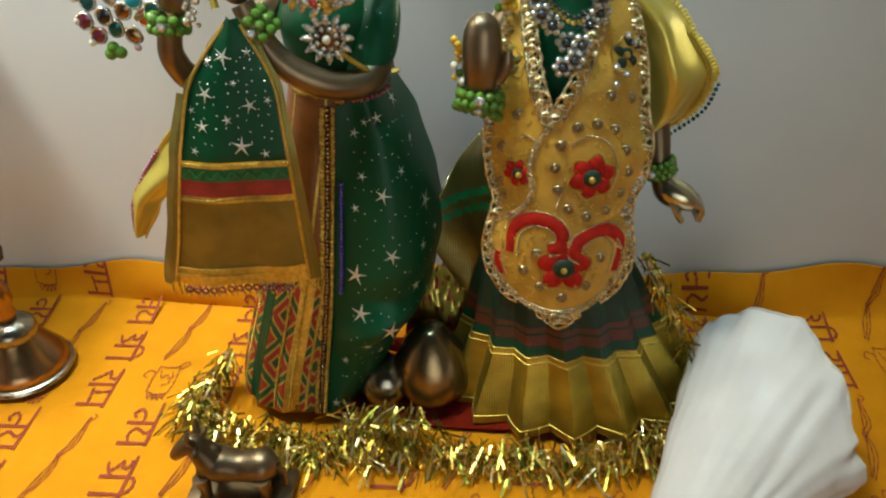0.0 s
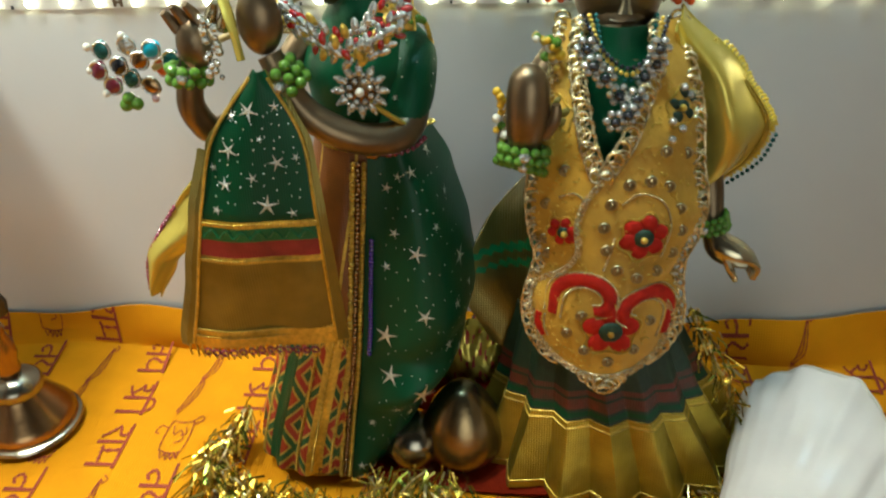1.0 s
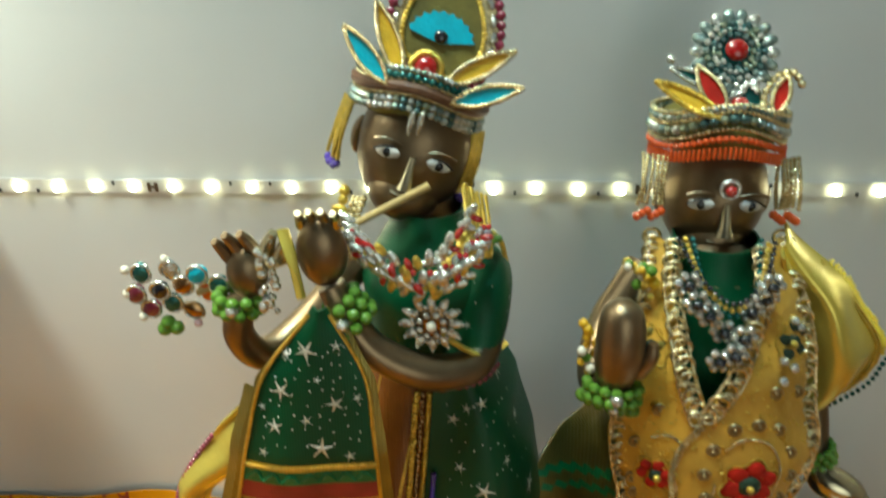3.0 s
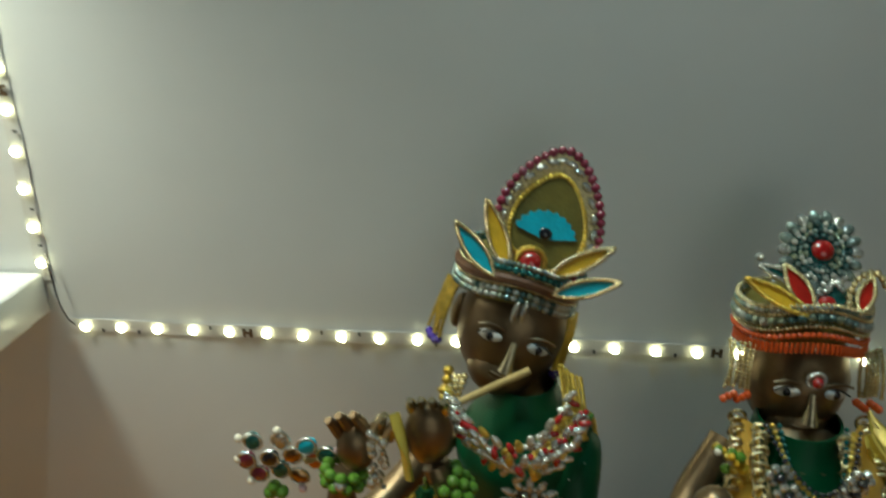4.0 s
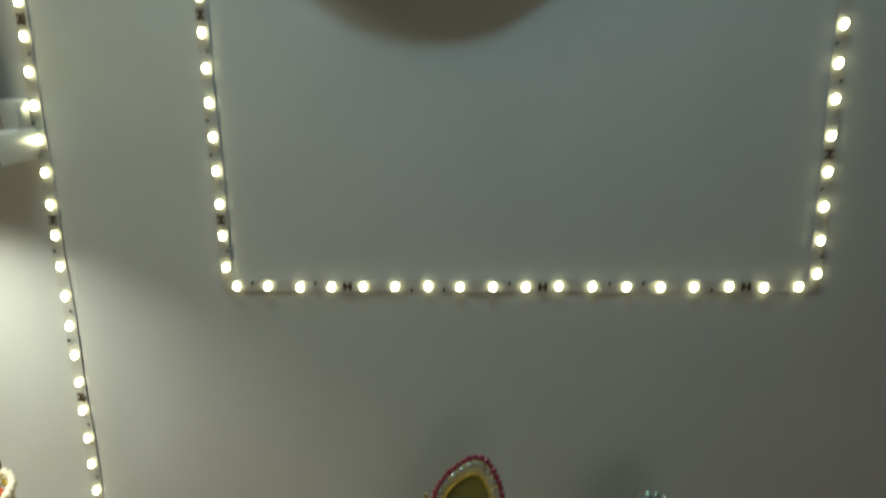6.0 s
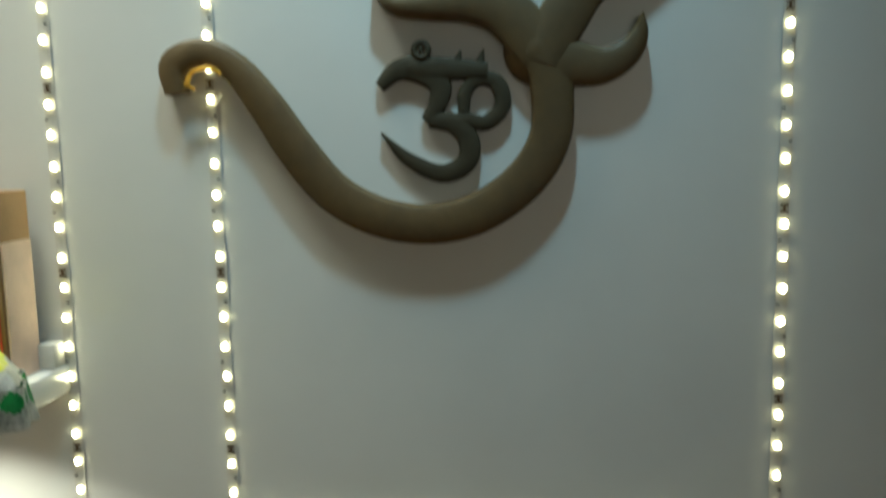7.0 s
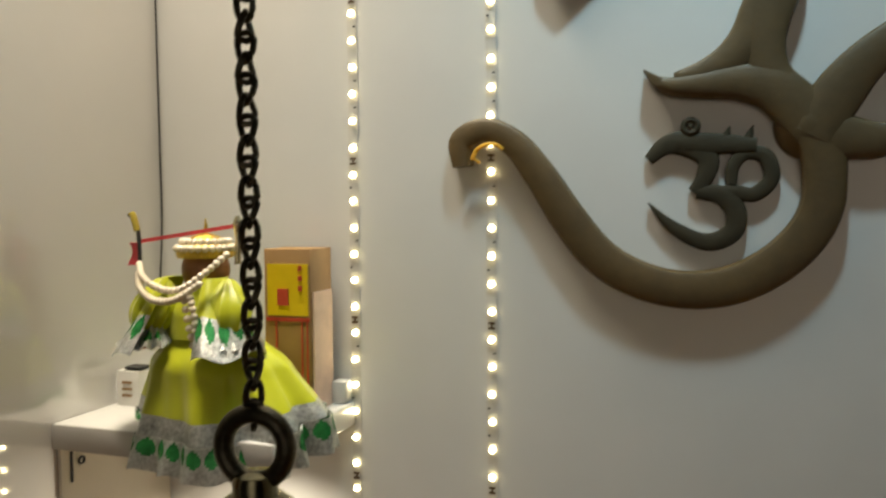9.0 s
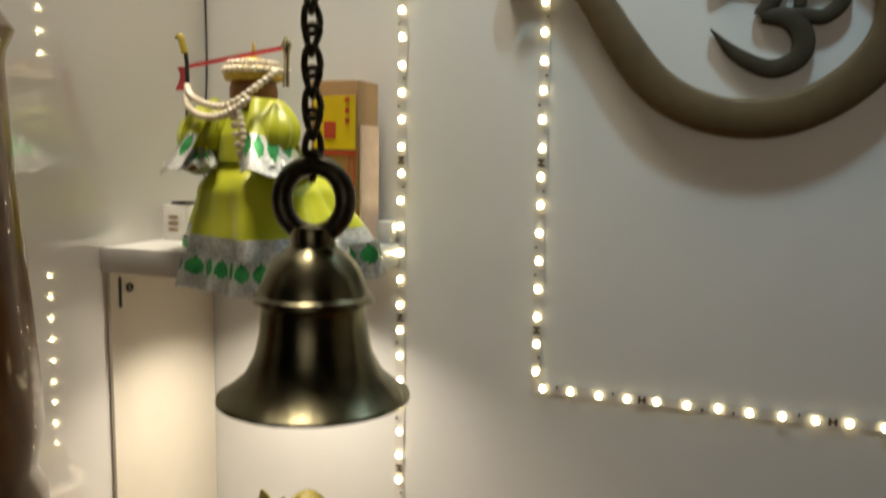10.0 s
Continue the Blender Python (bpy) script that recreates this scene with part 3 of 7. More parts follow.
def ikat(name):
    """A woven border with nested red, green and gold diamonds along its length, by the UV map."""
    m = material(name, (0.3, 0.02, 0.02), 0.45, vary=0.2)
    n, link = m.node_tree.nodes, m.node_tree.links
    uv, sep = n.new("ShaderNodeUVMap"), n.new("ShaderNodeSeparateXYZ")
    link.new(uv.outputs["UV"], sep.inputs[0])

    def tri(sock, k):
        a, b = n.new("ShaderNodeMath"), n.new("ShaderNodeMath")
        a.operation, b.operation = "MULTIPLY", "PINGPONG"
        a.inputs[1].default_value = k
        b.inputs[1].default_value = 0.5
        link.new(sock, a.inputs[0])
        link.new(a.outputs[0], b.inputs[0])
        return b.outputs[0]
    add = n.new("ShaderNodeMath")
    add.operation = "ADD"
    link.new(tri(sep.outputs["X"], 9.0), add.inputs[0])
    link.new(tri(sep.outputs["Y"], 6.0), add.inputs[1])
    ramp = n.new("ShaderNodeValToRGB")
    ramp.color_ramp.interpolation = "CONSTANT"
    stops = [(0.0, (0.01, 0.06, 0.02)), (0.13, (0.5, 0.3, 0.05)), (0.2, (0.35, 0.02, 0.015)), (0.36, (0.5, 0.33, 0.06)), (0.43, (0.012, 0.09, 0.03)), (0.58, (0.52, 0.34, 0.06)), (0.64, (0.36, 0.03, 0.01)), (0.84, (0.012, 0.03, 0.012))]
    while len(ramp.color_ramp.elements) < len(stops):
        ramp.color_ramp.elements.new(0.5)
    for e, (p, c) in zip(ramp.color_ramp.elements, stops):
        e.position, e.color = p, (*c, 1)
    link.new(add.outputs[0], ramp.inputs["Fac"])
    link.new(ramp.outputs["Color"], n["Principled BSDF"].inputs["Base Color"])
    return weave(m, 1800, 0.3)


IKAT = ikat("ikat_border")


def lerp(rows, s):
    """Smooth value at s from (s, value) rows."""
    for (a, p), (b, q) in zip(rows, rows[1:]):
        if s <= b:
            t = min(max((s - a) / (b - a), 0), 1)
            return p + (q - p) * (t * t * (3 - 2 * t) * 0.4 + t * 0.6)
    return rows[-1][1]


def beads(bm, pts, r, gap, mat=0, n=60, jitter=0.0, seg=8):
    """Round beads along a curve."""
    path = smooth_path(pts, n)
    run, nxt = 0.0, 0.0
    for a, b in zip(path, path[1:]):
        d = float(np.linalg.norm(b - a))
        while nxt <= run + d:
            q = a + (b - a) * ((nxt - run) / max(d, 1e-9))
            ball(bm, Vector(q[:3]) + Vector([random.uniform(-jitter, jitter) for _ in range(3)]), r * random.uniform(0.92, 1.08), seg, 6, mat)
            nxt += gap
        run += d
    return bm


def bead_row(parent, pts, r, gap, mat, name="bead"):
    """Separate round beads along a curve, all on one mesh."""
    me = mesh_of(name, ball(bmesh.new(), (0, 0, 0), r, 10, 8), mat)
    path = smooth_path(pts, 80)
    run, nxt = 0.0, 0.0
    for a, b in zip(path, path[1:]):
        d = float(np.linalg.norm(b - a))
        while nxt <= run + d:
            q = a + (b - a) * ((nxt - run) / max(d, 1e-9))
            shared(name, me, parent, Matrix.Translation([float(c) for c in q]) @ Matrix.Scale(random.uniform(0.9, 1.1), 4))
            nxt += gap
        run += d


def star(bm, at, normal, size, arms=5, mat=0, thin=0.36):
    nrm = Vector(normal).normalized()
    a = nrm.orthogonal().normalized()
    b = nrm.cross(a)
    spin = random.uniform(0, 6.28)
    lo = [bm.verts.new(Vector(at) + nrm * 0.00015 + (a * math.cos(t) + b * math.sin(t)) * (size if k % 2 == 0 else size * thin)) for k, t in ((k, spin + math.pi * k / arms) for k in range(arms * 2))]
    c = bm.verts.new(Vector(at) + nrm * 0.0004)
    for k in range(arms * 2):
        f = bm.faces.new((lo[k], lo[(k + 1) % (arms * 2)], c))
        f.material_index = mat


def scatter_stars(f, outward, count, big, dots, urange=(0.06, 0.94), vrange=(0.05, 0.95), seed=3):
    """Foil stars and dots on a cloth f(u, v)."""
    rng = random.Random(seed)
    bm = bmesh.new()

    def put(u, v, size, arms, thin):
        p = Vector(f(u, v))
        k = (Vector(f(u + 0.01, v)) - p).cross(Vector(f(u, v + 0.01)) - p).normalized()
        if k.dot(Vector(outward)) < 0:
            k = -k
        star(bm, p + k * 0.0006, k, size, arms, 0, thin)
    placed = []
    for i in range(count):
        best = max(((rng.uniform(*urange), rng.uniform(*vrange)) for _ in range(14)), key=lambda q: min([(q[0] - a) ** 2 + 2.5 * (q[1] - b) ** 2 for a, b in placed] or [1]))
        placed.append(best)
        put(*best, rng.uniform(0.6, 1.0) * big * (1 if i % 3 == 0 else 0.55), 5, 0.22)
    for i in range(dots):
        g = max(1, int(dots ** 0.5))
        put(urange[0] + (urange[1] - urange[0]) * ((i % g) + rng.uniform(0.2, 0.8)) / g, vrange[0] + (vrange[1] - vrange[0]) * ((i // g) + rng.uniform(0.2, 0.8)) / (dots // g + 1), rng.uniform(0.00026, 0.00042), 4, 0.8)
    return bm


# ---- printed cotton cloth on the shrine floor ----


def floor_cloth(u, v):
    """The cloth from the back (v = 0), where it stands up against the wall, to the front."""
    x = LEFT + 0.012 + u * (RIGHT - LEFT - 0.024)
    rise = 0.021 + 0.010 * u + 0.004 * math.sin(x * 31) + 0.002 * math.sin(x * 77 + 1)
    foot = -0.010 - 0.003 * math.sin(x * 23 + 2)
    s = v * (rise + 0.60)
    if s < rise:
        k = s / rise
        y = -0.0035 + (foot + 0.0035) * k ** 2 - 0.0022 * math.sin(k * 3.1) * (1 + math.sin(x * 40))
        z = rise * (1 - k) ** 1.2
    else:
        y, z = foot - (s - rise), 0.0
    w = max(0.0, 1 - abs(s - rise) / 0.03)
    z += 0.0016 * w * (1 + math.sin(x * 26 + 0.4)) + 0.0007 * (1 + math.sin(x * 18 + y * 40)) * 0.5 + 0.0005 * (1 + math.sin(y * 90 - x * 25)) * 0.5
    return x, y, z - 0.0002


cloth = solo("altar_cloth", sheet(bmesh.new(), floor_cloth, 110, 190, thick=0.0007), CLOTH, "marigold-yellow cotton cloth printed with maroon words, spread over the shrine floor", "cloth")

WORDS = {
    "word_jay": [[(-0.05, 1), (1.35, 1)], [(0.62, 1), (0.62, 0)], [(0.62, 0.55), (0.34, 0.52), (0.18, 0.32), (0.32, 0.14), (0.46, 0.26)], [(1.27, 1), (1.27, 0)], [(0.82, 1), (0.95, 0.82), (0.86, 0.62), (0.80, 0.42), (0.98, 0.26), (1.27, 0.36)]],
    "word_shri": [[(-0.05, 1), (1.2, 1)], [(0.08, 0.92), (0.30, 0.86), (0.30, 0.66), (0.12, 0.62), (0.34, 0.42), (0.42, 0.22)], [(0.58, 1), (0.58, 0.05)], [(0.58, 0.42), (0.36, 0.22), (0.14, 0.12)], [(1.08, 1), (1.08, 0.0)], [(0.58, 1.0), (0.66, 1.24), (0.92, 1.26), (1.08, 1.0)]],
    "word_ram": [[(-0.05, 1), (1.4, 1)], [(0.08, 0.98), (0.32, 0.92), (0.30, 0.68), (0.06, 0.58), (0.22, 0.34), (0.40, 0.06)], [(0.56, 1), (0.56, 0)], [(0.82, 1), (0.84, 0.42), (0.72, 0.30), (0.90, 0.34), (1.28, 0.40)], [(1.28, 1), (1.28, 0)]],
    "printed_bow": [[(0.15, 0.95), (1.7, 0.5), (3.4, -0.1)], [(0.0, 1.05), (0.12, 1.22), (0.28, 1.08), (0.16, 0.95), (0.7, 1.0), (1.3, 0.95), (1.75, 0.55), (2.1, 0.62), (2.7, 0.5), (3.5, 0.0)], [(0.25, 0.90), (0.75, 0.86), (1.25, 0.80), (1.65, 0.42), (2.1, 0.48), (2.7, 0.34), (3.4, -0.05)], [(1.55, 0.72), (1.85, 0.46)]],
    "printed_book": [[(0.0, 0.05), (0.05, 0.55), (0.0, 1.0)], [(0.0, 1.0), (0.7, 1.05), (1.25, 0.95)], [(1.25, 0.95), (1.3, 0.5), (1.2, 0.0)], [(0.0, 0.05), (0.6, -0.03), (1.2, 0.0)], [(0.2, 0.2), (0.55, 0.35), (0.4, 0.6), (0.75, 0.8), (0.9, 0.5)], [(0.25, 0.75), (0.5, 0.85), (0.6, 0.65)], [(1.25, 0.9), (1.5, 0.85), (1.3, 0.75), (1.55, 0.65), (1.3, 0.55), (1.55, 0.45), (1.3, 0.35), (1.5, 0.2), (1.25, 0.1)], [(0.0, 0.9), (-0.25, 1.2), (-0.1, 1.35), (0.1, 1.05)], [(0.3, -0.02), (0.2, -0.35), (0.45, -0.5), (0.55, -0.3)]],
}


def flat_print(lines, size, width):
    """A printed word, lying in the plane: it reads towards -y with its head line towards +x."""
    bm = bmesh.new()
    for ln in lines:
        path = smooth_path(ln, 4 if len(ln) == 2 else 7 * len(ln)) if len(ln) > 2 else [np.array(q, float) for q in ln]
        left, right = [], []
        for i, q in enumerate(path):
            d = path[min(i + 1, len(path) - 1)] - path[max(i - 1, 0)]
            d = d / max(np.hypot(*d), 1e-9)
            w = width / size * (0.85 + 0.3 * math.sin(i * 1.3))
            for side, k in ((left, 1), (right, -1)):
                a, b = q[0] - d[1] * w * k / 2, q[1] + d[0] * w * k / 2
                side.append(Vector((b * size * 0.72, -a * size, 0)))
        lo = [bm.verts.new(p) for p in left]
        hi = [bm.verts.new(p) for p in right]
        for a in range(len(lo) - 1):
            bm.faces.new((lo[a], hi[a], hi[a + 1], lo[a + 1]))
    return bm


def press(bm, ox, oy):
    """Lays a print on the cloth, a hair above it."""
    length = RIGHT - LEFT - 0.024
    for v in bm.verts:
        x, y = v.co.x + ox, v.co.y + oy
        u = (x - LEFT - 0.012) / length
        rise = 0.021 + 0.010 * u + 0.004 * math.sin(x * 31) + 0.002 * math.sin(x * 77 + 1)
        foot = -0.010 - 0.003 * math.sin(x * 23 + 2)
        s = rise + foot - y
        p = Vector(floor_cloth(u, max(s, 0) / (rise + 0.60)))
        lift = Vector((0, -0.0006, 0.0009)) if s < rise else Vector((0, 0, 0.0009))
        v.co = p + lift
    return bm


PRINTS = [("word_jay", 0.0, 0.0203, 0.0021, 0.65), ("word_shri", -0.0335, 0.0203, 0.0021, 0.60), ("word_ram", -0.0668, 0.0203, 0.0021, 0.68), ("printed_bow", -0.1120, 0.0155, 0.0008, 1.7), ("printed_book", -0.1560, 0.0165, 0.0008, 0.65)]
for k in range(-6, 18):
    x = -0.147 + 0.0319 * k
    for m in (-1, 0, 1):
        for kind, dy, size, wide, mid in PRINTS:
            y = -0.0149 + 0.075 * (x + 0.147) - (0.0935 if k % 2 else 0.0) + 0.187 * m + dy
            if y > 0.012 or y < -0.26 or (-0.07 < x < 0.14 and -0.108 < y < -0.03):
                continue
            bm = press(flat_print(WORDS[kind], size, wide), x - 0.36 * size, y + mid * size)
            part(kind, bm, PRINT, cloth, smooth=False)

# ---- red seat cloth and tinsel round the idols' feet ----


def seat(u, v):
    a = u * 2 * math.pi
    r = v
    x = 0.030 + 0.100 * r * math.copysign(abs(math.cos(a)) ** 0.7, math.cos(a))
    y = -0.072 + 0.031 * r * math.copysign(abs(math.sin(a)) ** 0.7, math.sin(a)) - 0.008 * (x - 0.03) / 0.12
    return x, y, 0.0065 - 0.0035 * r ** 6 + 0.0008 * math.sin(a * 9) * r


solo("seat_cloth", sheet(bmesh.new(), seat, 72, 8, thick=0.003), material("dark_red_felt", (0.16, 0.012, 0.003), 0.9, spec=0.05, vary=0.3, grain=200, bump=0.4, bump_scale=900), "red felt seat cloth under the two idols", "cloth")


def tinsel(name, pts, count, spread, length, label, seed):
    rng = random.Random(seed)
    path = smooth_path(pts, 80)
    bm = bmesh.new()
    for i in range(count):
        q = Vector(path[rng.randrange(80)]) + Vector((rng.gauss(0, spread * 0.35), rng.gauss(0, spread * 0.35), abs(rng.gauss(0, spread * 0.25))))
        d = Vector((rng.uniform(-0.7, 0.7), rng.uniform(-1.3, 0.1), rng.uniform(-1.0, 0.25))).normalized()
        ln, w = length * rng.uniform(0.5, 1.3), rng.uniform(0.0003, 0.0007)
        s = d.cross(Vector((rng.uniform(-1, 1), rng.uniform(-1, 1), rng.uniform(-1, 1)))).normalized() * w
        bend = Vector((rng.uniform(-1, 1), rng.uniform(-1, 1), -0.8)) * ln * 0.25
        prev = None
        for t in (0, 0.5, 1.0):
            c = q + d * ln * t + bend * t * t
            c.z = max(c.z, 0.0012)
            cur = (bm.verts.new(c + s), bm.verts.new(c - s))
            if prev:
                bm.faces.new((prev[0], prev[1], cur[1], cur[0]))
            prev = cur
    tube(bm, pts, 0.0008, 60, 5)
    return solo(name, bm, TINSEL, label, "garland", kind="stuff", smooth=False)


tinsel("tinsel_garland", [(-0.088, -0.085, 0.006), (-0.083, -0.105, 0.006), (-0.060, -0.116, 0.007), (-0.02, -0.122, 0.006), (0.03, -0.122, 0.006), (0.08, -0.125, 0.006), (0.125, -0.118, 0.006), (0.152, -0.10, 0.006)], 2300, 0.014, 0.010, "gold and green tinsel garland round the idols' seat", 4)
tinsel("tinsel_garland", [(-0.074, -0.074, 0.024), (-0.078, -0.080, 0.016), (-0.083, -0.090, 0.010)], 150, 0.008, 0.008, "gold tinsel hanging beside the robe", 5)
tinsel("tinsel_garland", [(0.128, -0.065, 0.08), (0.145, -0.075, 0.05), (0.158, -0.085, 0.02), (0.155, -0.10, 0.008)], 260, 0.008, 0.008, "gold and green tinsel beside the pleated skirt", 6)
tinsel("tinsel_garland", [(-0.01, -0.11, 0.012), (0.01, -0.112, 0.016), (0.03, -0.112, 0.014)], 200, 0.012, 0.011, "gold tinsel between the idols", 7)

# ---- flute-playing idol ----


def limb(bm, pts, n=20, mat=0, seg=12):
    return tube(bm, pts, 0.004, n, seg, mat)


def face(bm, centre, rx, ry, rz, tilt, eyes, white, black):
    """A plain cast head with nose, ears and inlaid eyes, tilted in the wall's plane."""
    turn = Matrix.Rotation(radians(tilt), 4, "Y")
    c = Vector(centre)
    ball(bm, c, 1.0, 28, 20, 0, (rx, ry, rz), turn)
    ball(bm, c + turn @ Vector((0, -ry * 0.45, -rz * 0.55)), 1.0, 20, 14, 0, (rx * 0.62, ry * 0.58, rz * 0.42), turn)
    for s in (-1, 1):
        ball(bm, c + turn @ Vector((s * rx * 0.98, 0.002, -rz * 0.1)), 1.0, 12, 8, 0, (rx * 0.16, ry * 0.3, rz * 0.28), turn)
        e = c + turn @ Vector((s * eyes, 0, 0.0022))
        e.y = centre[1] - ry * math.sqrt(max(0.05, 1 - (eyes / rx) ** 2 - 0.01)) - 0.0002
        ball(bm, e, 1.0, 16, 10, white, (0.0042, 0.0010, 0.0020), turn @ Matrix.Rotation(radians(s * 10), 4, "Y") @ Matrix.Rotation(radians(s * 18), 4, "Z"))
        ball(bm, e + Vector((0, -0.0007, 0)), 1.0, 12, 8, black, (0.0015, 0.0008, 0.0016))
        lid = [e + turn @ Vector((s * k, -0.0007, 0.0021 - 95.0 * k * k)) for k in (-0.0044, -0.002, 0.001, 0.0046)]
        tube(bm, [tuple(q) for q in lid], 0.00035, 10, 5, black)
        brow = [e + turn @ Vector((s * k, -0.0004, 0.0042 - 0.00028 * (k * 1000 - 0.5) ** 2 * 0.18)) for k in (-0.004, -0.001, 0.002, 0.005)]
        tube(bm, [tuple(q) for q in brow], 0.0005, 10, 6, 0)
    nose = [c + turn @ Vector(q) for q in ((0, -ry * 0.99, 0.003), (0, -ry * 1.10, -0.003), (0, -ry * 1.14, -0.0068))]
    tube(bm, [(*nose[0], 0.0012), (*nose[1], 0.0018), (*nose[2], 0.0029)], 0.002, 10, 10, 2)
    for s in (-1, 1):
        tube(bm, [tuple(c + turn @ Vector((q * 0.0042, -ry * (1.0 - 0.05 * abs(q)), -0.0118 + 0.0006 * abs(q) - s * 0.0008))) for q in (-1, -0.4, 0.4, 1)], 0.0008, 10, 6, 0)
    return turn


def fingers(bm, root, way, side, count, length, r, mat=0, curl=0.3):
    w, s = Vector(way).normalized(), Vector(side).normalized()
    n = w.cross(s)
    for k in range(count):
        o = Vector(root) + s * (k - (count - 1) / 2) * r * 1.9
        ln = length * (1 - 0.12 * abs(k - (count - 1) / 2))
        tube(bm, [(*o, r), (*(o + w * ln * 0.5 - n * curl * ln * 0.2), r * 0.95), (*(o + w * ln - n * curl * ln), r * 0.6)], r, 8, 8, mat)


bm = bmesh.new()
lathe(bm, [(0.0, 0.008), (0.030, 0.008), (0.030, 0.013), (0.024, 0.015), (0.0, 0.015)], 32, (-0.036, -0.072, 0))
limb(bm, [(-0.045, -0.07, 0.012, 0.009), (-0.040, -0.068, 0.06, 0.010), (-0.024, -0.06, 0.12, 0.013), (-0.012, -0.055, 0.165, 0.014)])
limb(bm, [(-0.028, -0.075, 0.012, 0.009), (-0.022, -0.072, 0.06, 0.010), (-0.010, -0.062, 0.12, 0.013), (-0.006, -0.055, 0.165, 0.014)])
limb(bm, [(-0.009, -0.055, 0.155, 0.018), (-0.006, -0.056, 0.175, 0.0175), (-0.005, -0.055, 0.195, 0.019), (-0.008, -0.05, 0.208, 0.012), (-0.009, -0.048, 0.222, 0.0085)], 26, 0, 18)
TURN1 = face(bm, (-0.0105, -0.047, 0.2325), 0.0195, 0.0195, 0.0235, 17, 0.0082, 1, 3)
limb(bm, [(0.010, -0.058, 0.198, 0.007), (0.013, -0.070, 0.182, 0.0065), (0.010, -0.082, 0.1715, 0.006), (-0.004, -0.090, 0.1722, 0.0058), (-0.019, -0.092, 0.180, 0.0055), (-0.028, -0.091, 0.191, 0.0048), (-0.0335, -0.089, 0.203, 0.0045)], 34, 0, 14)
ball(bm, (-0.0355, -0.088, 0.214), 1.0, 18, 12, 0, (0.0078, 0.0055, 0.0115))
fingers(bm, (-0.0355, -0.088, 0.222), (-0.05, 0.0, 1), (1, 0, 0), 4, 0.007, 0.0018, 2, 0.5)
limb(bm, [(-0.028, -0.052, 0.198, 0.0065), (-0.045, -0.062, 0.178, 0.006), (-0.060, -0.078, 0.170, 0.0055), (-0.0655, -0.086, 0.182, 0.005), (-0.063, -0.087, 0.196, 0.0045)], 28, 0, 14)
ball(bm, (-0.0595, -0.087, 0.206), 1.0, 16, 10, 0, (0.0065, 0.0050, 0.0090))
fingers(bm, (-0.060, -0.087, 0.212), (-0.5, -0.1, 1), (0.9, 0, 0.3), 3, 0.009, 0.0022, 0, 0.2)
fingers(bm, (-0.051, -0.088, 0.212), (0.45, -0.1, 0.9), (0.9, 0, -0.3), 2, 0.010, 0.0024, 2, 0.1)
solo("flute_player_idol", bm, [STATUE, WHITE, SILVERED, PUPIL], "dark brass standing idol with inlaid eyes, tilted head and raised hands", "statue")


def blouse(u, v):
    a = u * 2 * math.pi
    z = 0.158 + 0.057 * v
    r = lerp([(0, 0.0195), (0.25, 0.021), (0.58, 0.0225), (0.82, 0.0155), (0.92, 0.0115), (1, 0.0105)], v)
    return -0.006 + r * math.cos(a) * 1.05, -0.055 + r * 1.12 * math.sin(a), z


def sleeve(u, v):
    a = u * 2 * math.pi
    c = Vector(smooth_path([(0.002, -0.055, 0.203), (0.009, -0.062, 0.192), (0.0095, -0.070, 0.178), (0.007, -0.076, 0.168)], 40)[min(int(v * 39.9), 39)])
    r = lerp([(0, 0.009), (0.4, 0.0135), (0.8, 0.0125), (1, 0.009)], v)
    return c.x + r * math.cos(a) * 0.85, c.y + r * math.sin(a), c.z + r * 0.35 * math.cos(a)


bl = holder("blouse", "bottle-green satin blouse with silver stars on the flute player", "clothing")
part("bodice", sheet(bmesh.new(), blouse, 36, 14), GREEN, bl)
part("sleeve", sheet(bmesh.new(), sleeve, 24, 16), GREEN, bl)
part("star_print", scatter_stars(sleeve, (0.3, -1, 0), 10, 0.0016, 36, (0.5, 0.95), (0.1, 0.85), 8), STARFOIL, bl, smooth=False)
bm = bmesh.new()
tube(bm, [(-0.001, -0.0875, 0.1855), (0.006, -0.0865, 0.1795), (0.0125, -0.0815, 0.1735), (0.019, -0.070, 0.1705)], 0.0022, 18, 8, flat=0.5)
part("sleeve_band", bm, SATIN, bl, "yellow gold band")
bm = bmesh.new()
beads(bm, [(0.000, -0.088, 0.1655), (0.006, -0.087, 0.1648), (0.013, -0.083, 0.1652), (0.018, -0.075, 0.167)], 0.0011, 0.0024)
part("edge_beads", bm, MAROON, bl)


def dhoti(u, v):
    a = -math.pi / 2 + (u - 0.5) * 2 * math.pi
    z = 0.168 * (1 - v) + 0.010 * v
    cx, cy = lerp([(0, -0.008), (0.5, -0.022), (1, -0.039)], v), lerp([(0, -0.058), (1, -0.074)], v)
    rx, ry = lerp([(0, 0.019), (0.4, 0.024), (1, 0.0285)], v), lerp([(0, 0.024), (0.5, 0.027), (1, 0.029)], v)
    k = 1 + 0.045 * math.sin(a * 14) * v
    return cx + rx * k * math.cos(a), cy + ry * k * math.sin(a), z


def dhoti_mat(u, v):
    if v < 0.5:
        return 2 if (u * 40) % 5 < 0.4 else 0
    w = (u * 40) % 10
    return 1 if 1 < w < 4.2 or 6.2 < w < 9.2 else (2 if w < 1 or w > 9.2 else 3)


